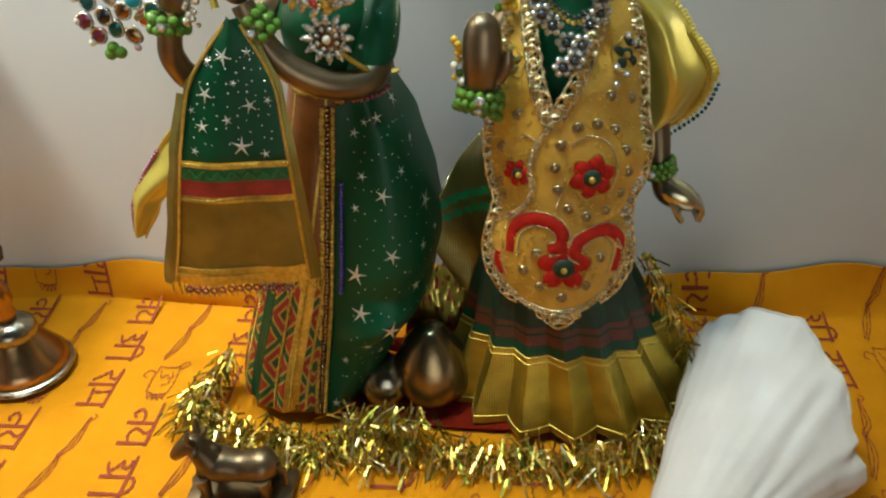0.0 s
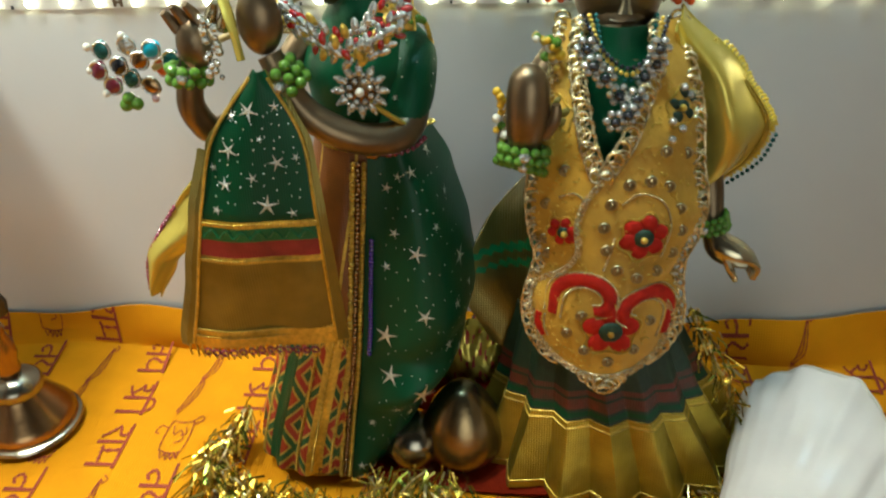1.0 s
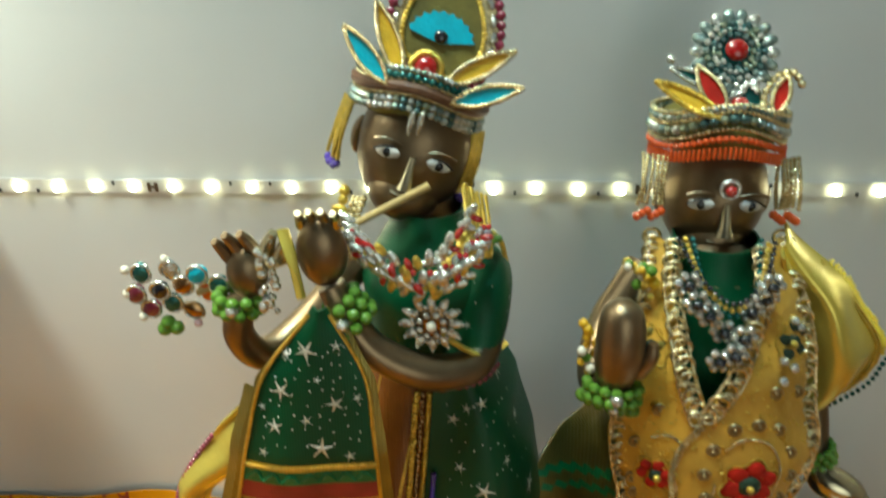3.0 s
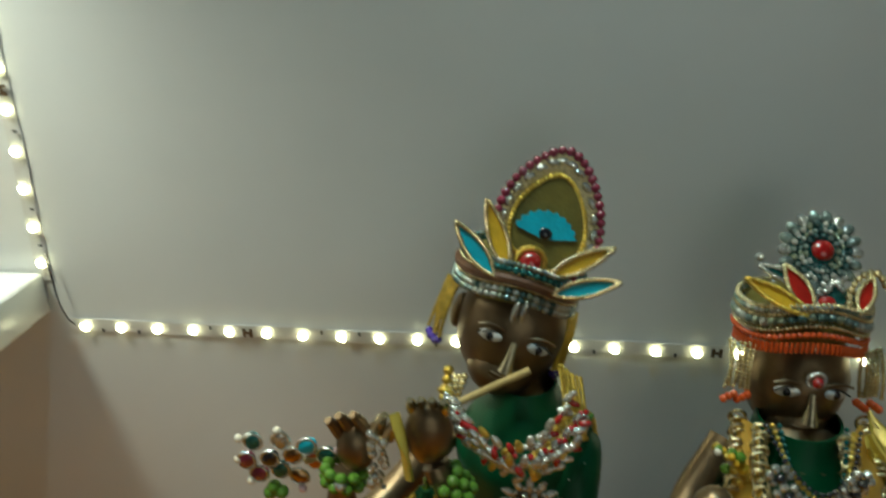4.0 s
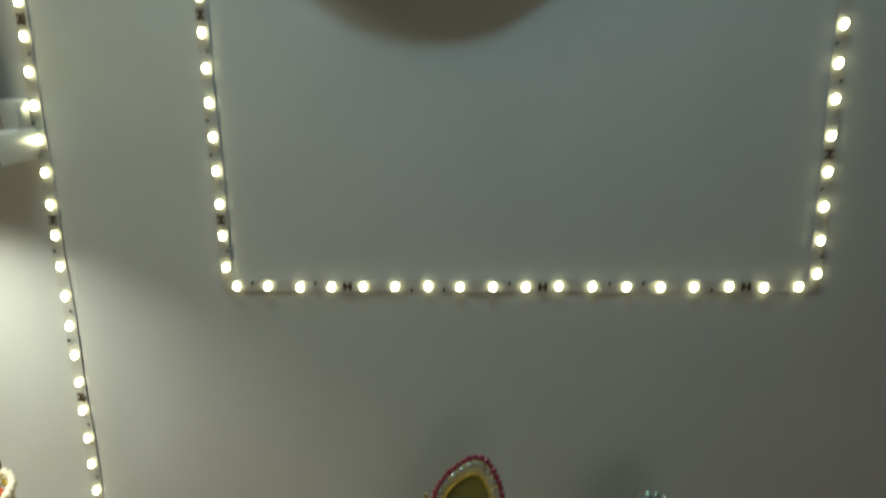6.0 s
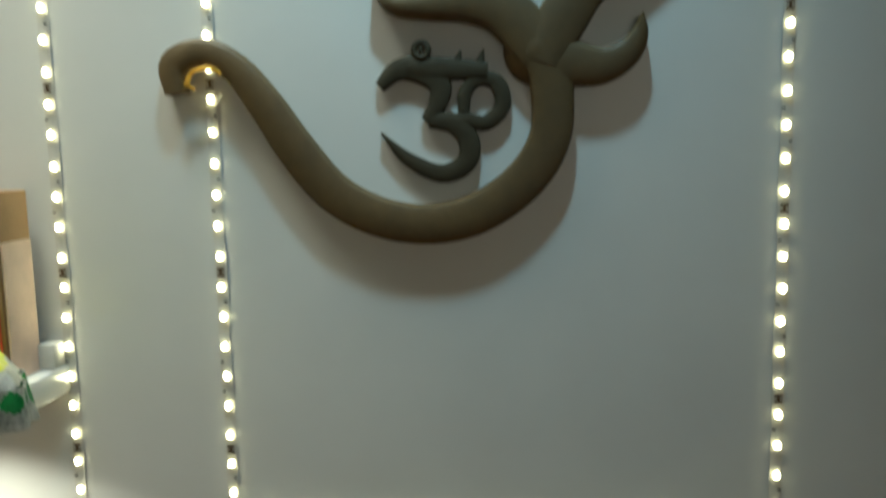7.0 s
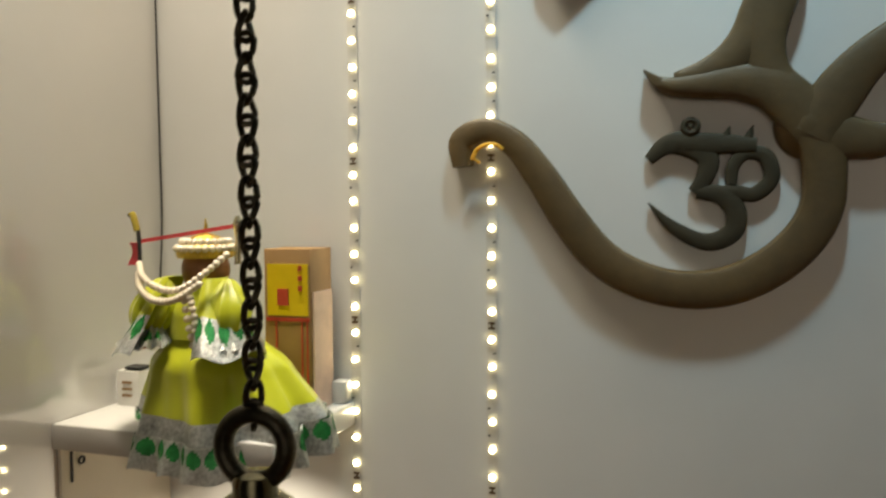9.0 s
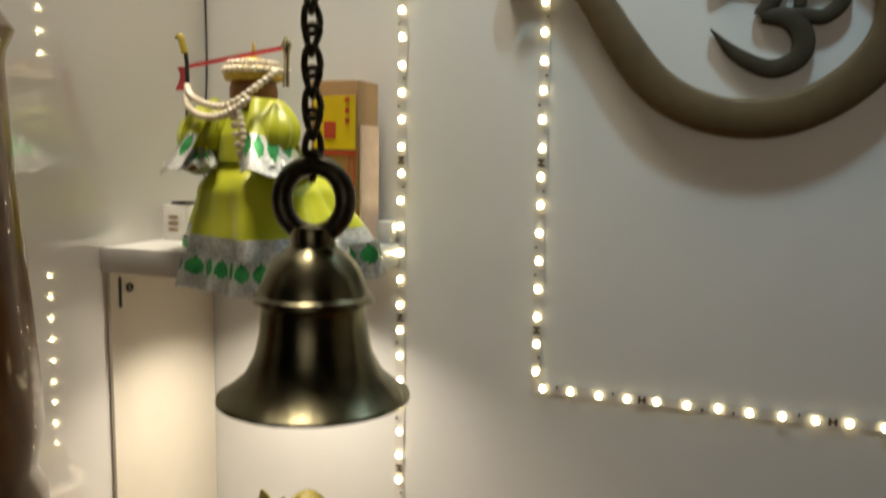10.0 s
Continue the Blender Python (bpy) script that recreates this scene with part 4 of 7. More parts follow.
dh = holder("robe", "rust-orange silk robe with red and green ikat panels", "clothing")
part("robe", sheet(bmesh.new(), dhoti, 120, 36, dhoti_mat), [ORANGE, IKAT, GOLD, GREEN], dh)
for u in (0.30, 0.335, 0.455, 0.5, 0.545, 0.62, 0.655):
    bm = bmesh.new()
    beads(bm, [Vector(dhoti(u, v)) + Vector((0, -0.0012, 0)) for v in (0.06 if u > 0.6 else 0.5, 0.6, 0.75, 0.9, 0.99)], 0.0008, 0.0017, seg=6)
    part("gold_piping", bm, GOLD, dh)
bm = bmesh.new()
beads(bm, [Vector(dhoti(u, 0.02)) + Vector((0, -0.001, 0)) for u in (0.3, 0.4, 0.5, 0.6, 0.7, 0.75)], 0.0013, 0.0021)
part("waist_cord", bm, GOLD, dh)
bm = bmesh.new()
for k in range(7):
    ball(bm, (-0.004 + 0.0017 * k, -0.0865 - 0.001 * math.sin(k), 0.1655 + 0.001 * math.cos(k * 2)), 0.0021, 8, 6)
part("waist_knot", bm, COPPERTONE, dh, "copper-gold knot")


def drape(u, v):
    z = 0.163 - 0.157 * v
    xl = lerp([(0, -0.004), (0.45, -0.010), (1, -0.021)], v)
    xr = lerp([(0, 0.014), (0.12, 0.024), (0.30, 0.0315), (0.46, 0.0350), (0.62, 0.0300), (0.82, 0.0120), (0.95, -0.002), (1, -0.010)], v)
    x = xl + (xr - xl) * math.sin(u * math.pi / 2) ** 0.9
    fold = 0.0012 * math.sin(u * 9 + v * 3) + 0.0024 * math.sin(v * 9.5 + u * 2.0) * max(0, v - 0.35) - 0.0065 * math.exp(-((v - 0.70 + 0.10 * u) / 0.055) ** 2) * math.sin(math.pi * min(1, u * 1.1)) + 0.0045 * math.exp(-((v - 0.58 + 0.05 * u) / 0.035) ** 2) * u
    y = -0.084 - (0.0095 * min(v * 2, 1) + 0.008 * max(0, v * 2 - 1)) * (1 - u) ** 0.7 - 0.006 * math.sin(math.pi * min(u * 1.1, 1)) * math.sin(math.pi * v) + 0.040 * u ** 4 + fold
    return x, y, z


cl = holder("satin_drape", "long bottle-green satin drape with silver stars beside the robe", "clothing")
part("cloth", sheet(bmesh.new(), drape, 44, 60), GREEN, cl)
part("star_print", scatter_stars(drape, (0, -1, 0), 26, 0.0060, 130, (0.10, 0.80), (0.03, 0.97), 12), STARFOIL, cl, smooth=False)
bm = bmesh.new()
beads(bm, [Vector(drape(0.0, v)) + Vector((-0.001, -0.0015, 0)) for v in (0.02, 0.2, 0.4, 0.6, 0.8, 0.98)], 0.0011, 0.0019, n=80)
part("gold_edge", bm, GOLD, cl)
for off, mt in ((-0.0032, COPPERTONE), (-0.0052, GOLD)):
    bm = bmesh.new()
    beads(bm, [Vector(drape(0.0, v)) + Vector((off, -0.0015, 0)) for v in (0.02, 0.2, 0.4, 0.6, 0.8, 0.98)], 0.0012, 0.0020, n=80, jitter=0.0003)
    part("gold_edge", bm, mt, cl)
bm = bmesh.new()
beads(bm, [Vector(drape(0.03, v)) + Vector((0.0004, -0.0018, 0)) for v in (0.22, 0.3, 0.38, 0.47, 0.56)], 0.0011, 0.0018)
part("bead_edge", bm, PURPLE, cl, "purple sequin edging")


def sash(u, v):
    z = 0.2005 - 0.1135 * v
    xl = lerp([(0, -0.0375), (0.10, -0.047), (0.22, -0.0575), (0.46, -0.0655), (0.70, -0.0725), (1, -0.0815)], v)
    xr = lerp([(0, -0.0335), (0.10, -0.0255), (0.22, -0.020), (0.46, -0.0175), (0.70, -0.0165), (1, -0.0155)], v)
    y = -0.0965 - 0.0075 * min(v * 2.2, 1) - 0.003 * math.sin(math.pi * u) + 0.0011 * math.sin(u * 11 + v * 2) * v + 0.006 * u * v
    return xl + (xr - xl) * u, y, z


def sash_mat(u, v):
    if u < 0.05 or u > 0.93:
        return 3
    return 0 if v < 0.475 else 4 if v < 0.495 else 1 if v < 0.555 else 2 if v < 0.615 else 4 if v < 0.635 else 3 if v < 0.92 else 4


sa = holder("starred_scarf", "green starred sash with emerald, crimson and gold bands over the arm", "clothing")
part("cloth", sheet(bmesh.new(), sash, 40, 80, sash_mat), [GREEN, GREEN2, REDBAND, TISSUE, GOLD], sa)
part("star_print", scatter_stars(sash, (0, -1, 0), 13, 0.0046, 64, (0.10, 0.90), (0.10, 0.46), 21), STARFOIL, sa, smooth=False)
for u in (0.05, 0.93):
    bm = bmesh.new()
    tube(bm, [Vector(sash(u, v)) + Vector((0, -0.0007, 0)) for v in (0.02, 0.2, 0.4, 0.6, 0.8, 0.99)], 0.0007, 40, 6)
    part("gold_edge", bm, GOLD, sa)
for v in (0.485, 0.625, 0.925, 0.955):
    bm = bmesh.new()
    beads(bm, [Vector(sash(u, v)) + Vector((0, -0.0008, 0)) for u in (0.05, 0.3, 0.6, 0.93)], 0.0006, 0.0011, n=40, seg=6)
    part("gold_line", bm, GOLD, sa)
bm = bmesh.new()
for k in range(26):
    p = Vector(sash(0.02 + 0.96 * k / 25, 1.0))
    tube(bm, [p, p + Vector((random.uniform(-0.0006, 0.0006), -0.0006, -0.003)), p + Vector((random.uniform(-0.001, 0.001), 0, -0.006))], 0.0005, 6, 5)
part("fringe", bm, GOLD, sa, "gold thread fringe")
for k in range(13):
    p = Vector(sash(0.14 + 0.055 * k, 1.0))
    part("ring_sequin", ring(bmesh.new(), p + Vector((0, -0.001, -0.0022)), 0.0014, 0.0005, Matrix.Rotation(radians(90), 4, "X"), 12, 5), MAROON, sa)
bm = bmesh.new()
part("wave_trim", tube(bm, [Vector(sash(0.08 + 0.82 * k / 14, 0.525 + 0.014 * (-1) ** k)) + Vector((0, -0.0006, 0)) for k in range(15)], 0.0006, 60, 6), GREEN2, sa)
bm = bmesh.new()
sheet(bm, lambda u, v: tuple(Vector(sash(0, 0.25 + 0.77 * v)) + Vector((-0.0035 * (1 - u), 0.0018 * (1 - u) + 0.0009, 0))), 4, 24)
part("side_fold", bm, TISSUE, sa, "gold tissue fold")


def scarf_tail(u, v):
    x = lerp([(0, -0.064), (0.35, -0.080), (0.7, -0.0945), (1, -0.0960)], v) + u * lerp([(0, 0.004), (0.4, 0.017), (0.75, 0.010), (1, 0.002)], v)
    return x, -0.092 + 0.003 * math.sin(u * 5 + v * 4), 0.163 - 0.058 * v - 0.004 * u


sc = holder("satin_scarf", "yellow gold satin scarf end hanging beside the sash", "clothing")
part("cloth", sheet(bmesh.new(), scarf_tail, 12, 24), SATIN, sc)
bm = bmesh.new()
beads(bm, [Vector(scarf_tail(0, v)) for v in (0.35, 0.55, 0.75, 0.98)], 0.0011, 0.0019)
part("edge_beads", bm, MAROON, sc)
bm = bmesh.new()
tube(bm, [(-0.046, -0.090, 0.222), (-0.0425, -0.0955, 0.214), (-0.0405, -0.098, 0.204)], 0.0024, 12, 8, flat=0.6)
part("shoulder_fold", bm, SATIN, sc)

# jewellery of the flute player


def flower_brooch(name, at, r, label, inner=8, outer=12):
    ob = holder(name, label, "jewellery", at)
    for k in range(outer):
        a = 2 * math.pi * k / outer
        part("petal", ball(bmesh.new(), (r * 0.74 * math.cos(a), 0, r * 0.74 * math.sin(a)), 1.0, 8, 6, 0, (r * 0.27, 0.0012, r * 0.15), Matrix.Rotation(-a, 4, "Y")), CRYSTAL, ob)
    for k in range(inner):
        a = 2 * math.pi * (k + 0.5) / inner
        part("inner_stone", ball(bmesh.new(), (r * 0.40 * math.cos(a), -0.0012, r * 0.40 * math.sin(a)), r * 0.12, 8, 6), CRYSTAL, ob)
    for k in range(outer):
        a = 2 * math.pi * (k + 0.5) / outer
        part("tip_stone", ball(bmesh.new(), (r * 0.64 * math.cos(a), -0.0009, r * 0.64 * math.sin(a)), r * 0.085, 7, 5), CRYSTAL, ob)
        part("tip_stone", ball(bmesh.new(), (r * 0.99 * math.cos(a - math.pi / outer), -0.0004, r * 0.99 * math.sin(a - math.pi / outer)), r * 0.07, 7, 5), CRYSTAL, ob)
    part("setting", ball(bmesh.new(), (0, 0.0004, 0), 1.0, 16, 8, 0, (r * 0.55, 0.001, r * 0.55)), COPPERTONE, ob)
    part("centre_stone", ball(bmesh.new(), (0, -0.0018, 0), r * 0.17, 10, 8), PEARL, ob)
    return ob


flower_brooch("brooch", (-0.0033, -0.0890, 0.1900), 0.0098, "silver rhinestone flower brooch on the blouse")
nk = holder("leaf_necklace", "rhinestone and ruby leaf necklace on the flute player", "jewellery")
for k in range(21):
    s = k / 20
    q = smooth_path([(-0.0300, -0.083, 0.2165), (-0.021, -0.087, 0.2085), (-0.007, -0.0895, 0.2035), (0.004, -0.086, 0.2080), (0.0125, -0.078, 0.2160)], 41)[k * 2]
    q = q + np.array((0, 0, 0.0022 * (k % 2)))
    part("leaf_stone", ball(bmesh.new(), q, 1.0, 8, 6, 0, (0.0013, 0.001, 0.0025), Matrix.Rotation(radians(-60 + 120 * s + 25 * (-1) ** k), 4, "Y")), CRYSTAL, nk)
    part("ruby", ball(bmesh.new(), Vector(q) + Vector((0.0012, 0.0006, 0.0016)), 0.0011, 8, 6), REDGEM, nk)
bead_row(nk, [(-0.006, -0.0845, 0.2), (0.003, -0.084, 0.207), (0.010, -0.078, 0.216)], 0.0016, 0.0027, GOLD)
bead_row(nk, [(0.010, -0.076, 0.206), (0.0145, -0.070, 0.209), (0.017, -0.062, 0.206)], 0.0015, 0.0027, GREENBEAD)
bead_row(nk, [(-0.031, -0.070, 0.226), (-0.032, -0.076, 0.217), (-0.028, -0.081, 0.211)], 0.0018, 0.0030, GOLD)
for k in range(3):
    d = 0.0016 * k
    bead_row(nk, [(0.006 + d, -0.062, 0.2245 - d), (0.008 + d, -0.070, 0.2165 - d), (0.003 + d, -0.0785, 0.2085 - d), (-0.003, -0.083, 0.2030 - d)], 0.0012, 0.0019, GOLD)
    bead_row(nk, [(-0.026 - d, -0.066, 0.2215), (-0.0285 - d, -0.075, 0.2135), (-0.0265 - d, -0.081, 0.2080)], 0.0012, 0.0020, SILVERCORD)
bead_row(nk, [(0.0125, -0.066, 0.2120), (0.0175, -0.062, 0.2050), (0.0195, -0.060, 0.1960)], 0.0010, 0.0016, GOLD)
leaf_mesh = mesh_of("leaf_stone", ball(bmesh.new(), (0, 0, 0), 1.0, 8, 6, 0, (0.0015, 0.001, 0.0030)), CRYSTAL)
red_leaf_mesh = mesh_of("leaf_stone", ball(bmesh.new(), (0, 0, 0), 1.0, 8, 6, 0, (0.0012, 0.001, 0.0022)), REDGEM)
gold_leaf_mesh = mesh_of("leaf_stone", ball(bmesh.new(), (0, 0, 0), 1.0, 8, 6, 0, (0.0014, 0.001, 0.0026)), GOLD)
LEAVES = (leaf_mesh, leaf_mesh, gold_leaf_mesh, leaf_mesh, red_leaf_mesh)
for k in range(39):
    s = (k % 13) / 12
    q = smooth_path([(-0.027, -0.0825, 0.2120), (-0.018, -0.0870, 0.2045), (-0.005, -0.0895, 0.2000), (0.006, -0.086, 0.2040), (0.0145, -0.077, 0.2115)], 39)[(k % 13) * 3]
    shared("leaf_stone", LEAVES[(k * 3 + k // 7) % 5], nk, Matrix.Translation([float(c) + random.uniform(-0.0009, 0.0009) for c in q + np.array((0, -0.0006 * (k // 13), 0.0028 * (k // 13)))]) @ Matrix.Rotation(radians(-70 + 140 * s + (40, -35, 10)[k // 13]), 4, "Y"))

for k in range(30):
    s = (k % 15) / 14
    q = smooth_path([(-0.0305, -0.079, 0.2215), (-0.023, -0.0845, 0.2135), (-0.009, -0.087, 0.2085), (0.003, -0.083, 0.2135), (0.0105, -0.074, 0.2215)], 45)[(k % 15) * 3]
    shared("leaf_stone", LEAVES[(k * 3 + k // 7) % 5], nk, Matrix.Translation([float(c) + random.uniform(-0.0009, 0.0009) for c in q + np.array((0, -0.0008 * (k // 15), 0.0022 * (k // 15)))]) @ Matrix.Rotation(radians(-60 + 120 * s + (55, -20)[k // 15]), 4, "Y"))
for k in range(6):
    x = 0.0055 + 0.0014 * k
    strand = tube(bmesh.new(), [(x, -0.066 + 0.0005 * k, 0.2260 - 0.0008 * k), (x + 0.0015, -0.0745 + 0.0008 * k, 0.2180 - 0.0008 * k), (x + 0.002 + random.uniform(-0.001, 0.001), -0.078 + 0.0012 * k, 0.2085 - 0.0006 * k)], 0.0006, 12, 6)
    part("gold_strand", strand, GOLD, nk, "gold bead strand")


def bangle(name, at, r, axis, label, rows=2, bead=0.0021):
    ob = holder(name, label, "bangle", at)
    m = Vector((0, 0, 1)).rotation_difference(Vector(axis)).to_matrix()
    count = int(2 * math.pi * r / (bead * 1.9))
    me = mesh_of("bead", ball(bmesh.new(), (0, 0, 0), bead, 10, 8), GREENBEAD)
    for j in range(rows):
        for k in range(count):
            a = 2 * math.pi * (k + 0.5 * j) / count
            shared("bead", me, ob, Matrix.Translation(m @ Vector((r * math.cos(a), r * math.sin(a), (j - (rows - 1) / 2) * bead * 1.8))))
    part("spacer", ball(bmesh.new(), m @ Vector((0, -r - 0.0005, 0)), 0.0022, 10, 8), CRYSTAL, ob)
    return ob


bangle("bangle", (-0.0292, -0.0905, 0.1945), 0.0068, (-0.62, 0, 0.78), "green glass bead bangle on the idol's wrist", 3)
bangle("bangle", (-0.0635, -0.087, 0.1955), 0.0066, (0.1, 0.1, 1), "green glass bead bangle on the idol's wrist", 2)
bm = tube(bmesh.new(), [(-0.0045, -0.0715, 0.2285), (-0.0245, -0.0745, 0.2185), (-0.045, -0.0815, 0.2090), (-0.078, -0.0830, 0.1960)], 0.00125, 30, 10)
solo("flute", bm, material("bamboo", (0.50, 0.36, 0.14), 0.4, vary=0.25, grain=260, bump=0.2), "thin bamboo flute held to the idol's mouth", "flute")
pend = holder("flute_pendant", "cluster of coloured crystal flowers hanging from the flute's end", "jewellery", (-0.0855, -0.0825, 0.1955))
rng = random.Random(5)
for k, (dx, dz, mt) in enumerate([(-0.010, 0.007, TEAL), (-0.0125, 0.0, MAROON), (-0.004, 0.002, DARKGEM), (-0.009, -0.006, MAROON), (-0.001, -0.003, TEAL), (0.004, 0.004, COPPERTONE), (0.005, -0.006, COPPERTONE), (0.0, 0.009, CRYSTAL), (0.009, 0.008, SKY), (0.011, 0.001, ORANGEBEAD), (0.015, 0.004, TEAL)]):
    fl = ball(bmesh.new(), (dx, -0.001 * (k % 3), dz), 1.0, 10, 8, 0, (0.0029, 0.0014, 0.0040), Matrix.Rotation(rng.uniform(-1, 1), 4, "Y"))
    part("crystal_petal", fl, mt, pend)
    part("petal_rim", ring(bmesh.new(), (dx, -0.001 * (k % 3) - 0.0004, dz), 0.0031, 0.0006, Matrix.Rotation(radians(90), 4, "X"), 14, 5), CRYSTAL, pend)
for dx, dz in ((-0.0145, 0.0085), (-0.0155, 0.0), (-0.0118, -0.0085), (0.006, -0.0105), (-0.001, 0.0125), (0.019, 0.006), (0.023, 0.0045)):
    part("bead", ball(bmesh.new(), (dx, -0.001, dz), 0.0015, 8, 6), PEARL if dx < 0.005 else BEADMIX, pend)
for dx, dz in ((-0.004, -0.0105), (-0.0015, -0.0125), (-0.0055, -0.013)):
    part("green_drop", ball(bmesh.new(), (dx, -0.001, dz), 0.0025, 10, 8), GREENBEAD, pend)
bm = bmesh.new()
for k in range(26):
    ball(bm, (-0.051 + rng.uniform(-0.0025, 0.0025), -0.0945, 0.217 - 0.02 * k / 25), rng.uniform(0.001, 0.0017), 8, 6)
solo("crystal_tassel", bm, CRYSTAL, "string of clear crystals hanging from the idol's hand", "jewellery")

# ---- crowns ----


def plate(bm, outline, y0, y1, mat=0):
    """A flat piece with that outline of (x, z), between y0 and y1."""
    a = [bm.verts.new((x, y0, z)) for x, z in outline]
    b = [bm.verts.new((x, y1, z)) for x, z in outline]
    n = len(a)
    for k in range(n):
        f = bm.faces.new((a[k], a[(k + 1) % n], b[(k + 1) % n], b[k]))
        f.material_index = mat
    bm.faces.new(a).material_index = mat
    bm.faces.new(b).material_index = mat
    return bm


def leaf(length, width, point=1.0, n=14):
    """A pointed leaf outline from the origin up z."""
    side = [(width / 2 * math.sin(math.pi * (k / n)) ** 0.8 * (1 - 0.25 * point * k / n), length * k / n) for k in range(n + 1)]
    return side + [(-x, z) for x, z in side[-2:0:-1]]


def moved(outline, x, z, turn, scale=1.0):
    c, s = math.cos(radians(turn)), math.sin(radians(turn))
    return [(x + scale * (c * a + s * b), z + scale * (c * b - s * a)) for a, b in outline]


def jewel_leaf(parent, name, x, z, turn, length, width, y, mat, rim):
    ob = part(name, plate(bmesh.new(), moved(leaf(length, width), x, z, turn), y, y + 0.0012), mat, parent)
    bm = bmesh.new()
    out = moved(leaf(length, width), x, z, turn)
    beads(bm, [(a, y - 0.0003, b) for a, b in out + out[:1]], 0.00085, 0.0012, n=90, seg=6)
    part("leaf_rim", bm, rim, ob)
    return ob


def crown_band(parent, rx, ry, rows):
    """Stacked braids round the head: (height, thickness, material, arch)."""
    for z, r, mt, arch in rows:
        bm = bmesh.new()
        pts = [(rx * math.cos(a), ry * math.sin(a), z + arch * max(0, -math.sin(a)) ** 4) for a in (2 * math.pi * k / 28 for k in range(29))]
        if mt in (TEAL, CROWNSTONE, GOLD, ORANGEBEAD, SILVERCORD):
            beads(bm, pts, r, r * 1.75, n=140, seg=8)
        else:
            tube(bm, pts, r, 0, 8, closed=True)
        part("braid", bm, mt, parent)


def lean_back(crown, angle):
    """Tips the upright front ornaments of a crown back over its band."""
    pivot = Vector((0, -0.0175, 0.010))
    turn = Matrix.Rotation(radians(-angle), 3, "X")
    for ob in crown.children_recursive:
        if ob.name.split(".")[0] in ("braid", "cap", "tassel", "tassel_bead", "side_string", "string_end", "fringe_drop"):
            continue
        for v in ob.data.vertices:
            v.co = pivot + turn @ (v.co - pivot)


cr = holder("jewelled_crown", "jewelled crown with a peacock-feather plume on the flute player", "crown")
crown_band(cr, 0.0215, 0.0215, [(-0.0006, 0.0013, CROWNSTONE, 0.004), (0.0016, 0.0013, CROWNSTONE, 0.004), (0.0036, 0.0007, SILVERCORD, 0.004), (0.0056, 0.0018, BROWN, 0.004), (0.0078, 0.0007, SILVERCORD, 0.004), (0.0098, 0.0013, TEAL, 0.003), (0.0118, 0.0010, CROWNSTONE, 0.003)])
part("cap", ball(bmesh.new(), (0, 0.001, 0.004), 1.0, 24, 12, 0, (0.0205, 0.0205, 0.0125)), OLIVE, cr)
PL = [(0.0, 0.0), (0.010, 0.002), (0.0165, 0.010), (0.0175, 0.020), (0.0135, 0.031), (0.006, 0.0405), (-0.001, 0.043), (-0.008, 0.0385), (-0.0145, 0.029), (-0.0165, 0.018), (-0.013, 0.007)]
plume = [(float(q[0]), float(q[1])) for q in smooth_path(PL + PL[:1], 45)[:-1]]
fx = lambda o, k, dz: [(x * k + 0.002, z * k + dz) for x, z in o]
pb = part("plume_back", plate(bmesh.new(), fx(plume, 1.0, 0.010), -0.0165, -0.0145), SILVERCORD, cr)
part("plume_leaf", plate(bmesh.new(), fx(plume, 0.70, 0.014), -0.0178, -0.0167), OLIVE, pb, "olive velvet leaf")
bm = bmesh.new()
beads(bm, [(x, -0.0165, z) for x, z in fx(plume + plume[:1], 1.0, 0.010)], 0.0016, 0.0029, n=150)
part("bead_rim", bm, MAROON, pb, "maroon bead rim")
bm = bmesh.new()
for i, (x, z) in enumerate(fx(plume, 0.87, 0.012)):
    if i % 2 == 0:
        ball(bm, (x, -0.0172, z), 1.0, 8, 6, 0, (0.0021, 0.0012, 0.0011), Matrix.Rotation(math.atan2(x - 0.002, z - 0.03), 4, "Y"))
part("stone_braid", bm, CRYSTAL, pb)
bm = bmesh.new()
beads(bm, [(x, -0.0178, z) for x, z in fx(plume + plume[:1], 0.72, 0.0138)], 0.0009, 0.0015, n=120, seg=6)
part("gold_rim", bm, GOLD, pb)
fan = [(0.0, 0.0)] + [(0.0098 * math.sin(radians(a)), 0.0098 * math.cos(radians(a)) * 0.9) for a in range(-78, 80, 8)]
fan = [(x, z) if i % 2 else (x * 1.1, z * 1.1) for i, (x, z) in enumerate(fan)]
part("blue_fan", plate(bmesh.new(), [(x + 0.002, z + 0.0235) for x, z in fan], -0.0188, -0.0176), SKY, pb, "turquoise felt fan")
part("fan_stone", ball(bmesh.new(), (0.002, -0.0188, 0.0255), 1.0, 10, 8, 0, (0.0022, 0.0012, 0.002)), DARKGEM, pb)
gem = part("ruby", ball(bmesh.new(), (0.0, -0.0200, 0.0155), 1.0, 16, 10, 0, (0.0036, 0.0028, 0.0036)), REDGEM, cr, "round red stone")
part("ruby_ring", ring(bmesh.new(), (0.0, -0.0192, 0.0155), 0.0046, 0.0010, Matrix.Rotation(radians(90), 4, "X"), 24, 8), GOLD, gem)
jewel_leaf(cr, "yellow_petal", -0.006, 0.0105, -33, 0.024, 0.0066, -0.0192, YELLOW, SILVERCORD)
jewel_leaf(cr, "blue_petal", -0.010, 0.008, -52, 0.021, 0.0064, -0.0196, SKY, SILVERCORD)
jewel_leaf(cr, "yellow_petal", 0.007, 0.0125, 50, 0.023, 0.0060, -0.0192, YELLOW, SILVERCORD)
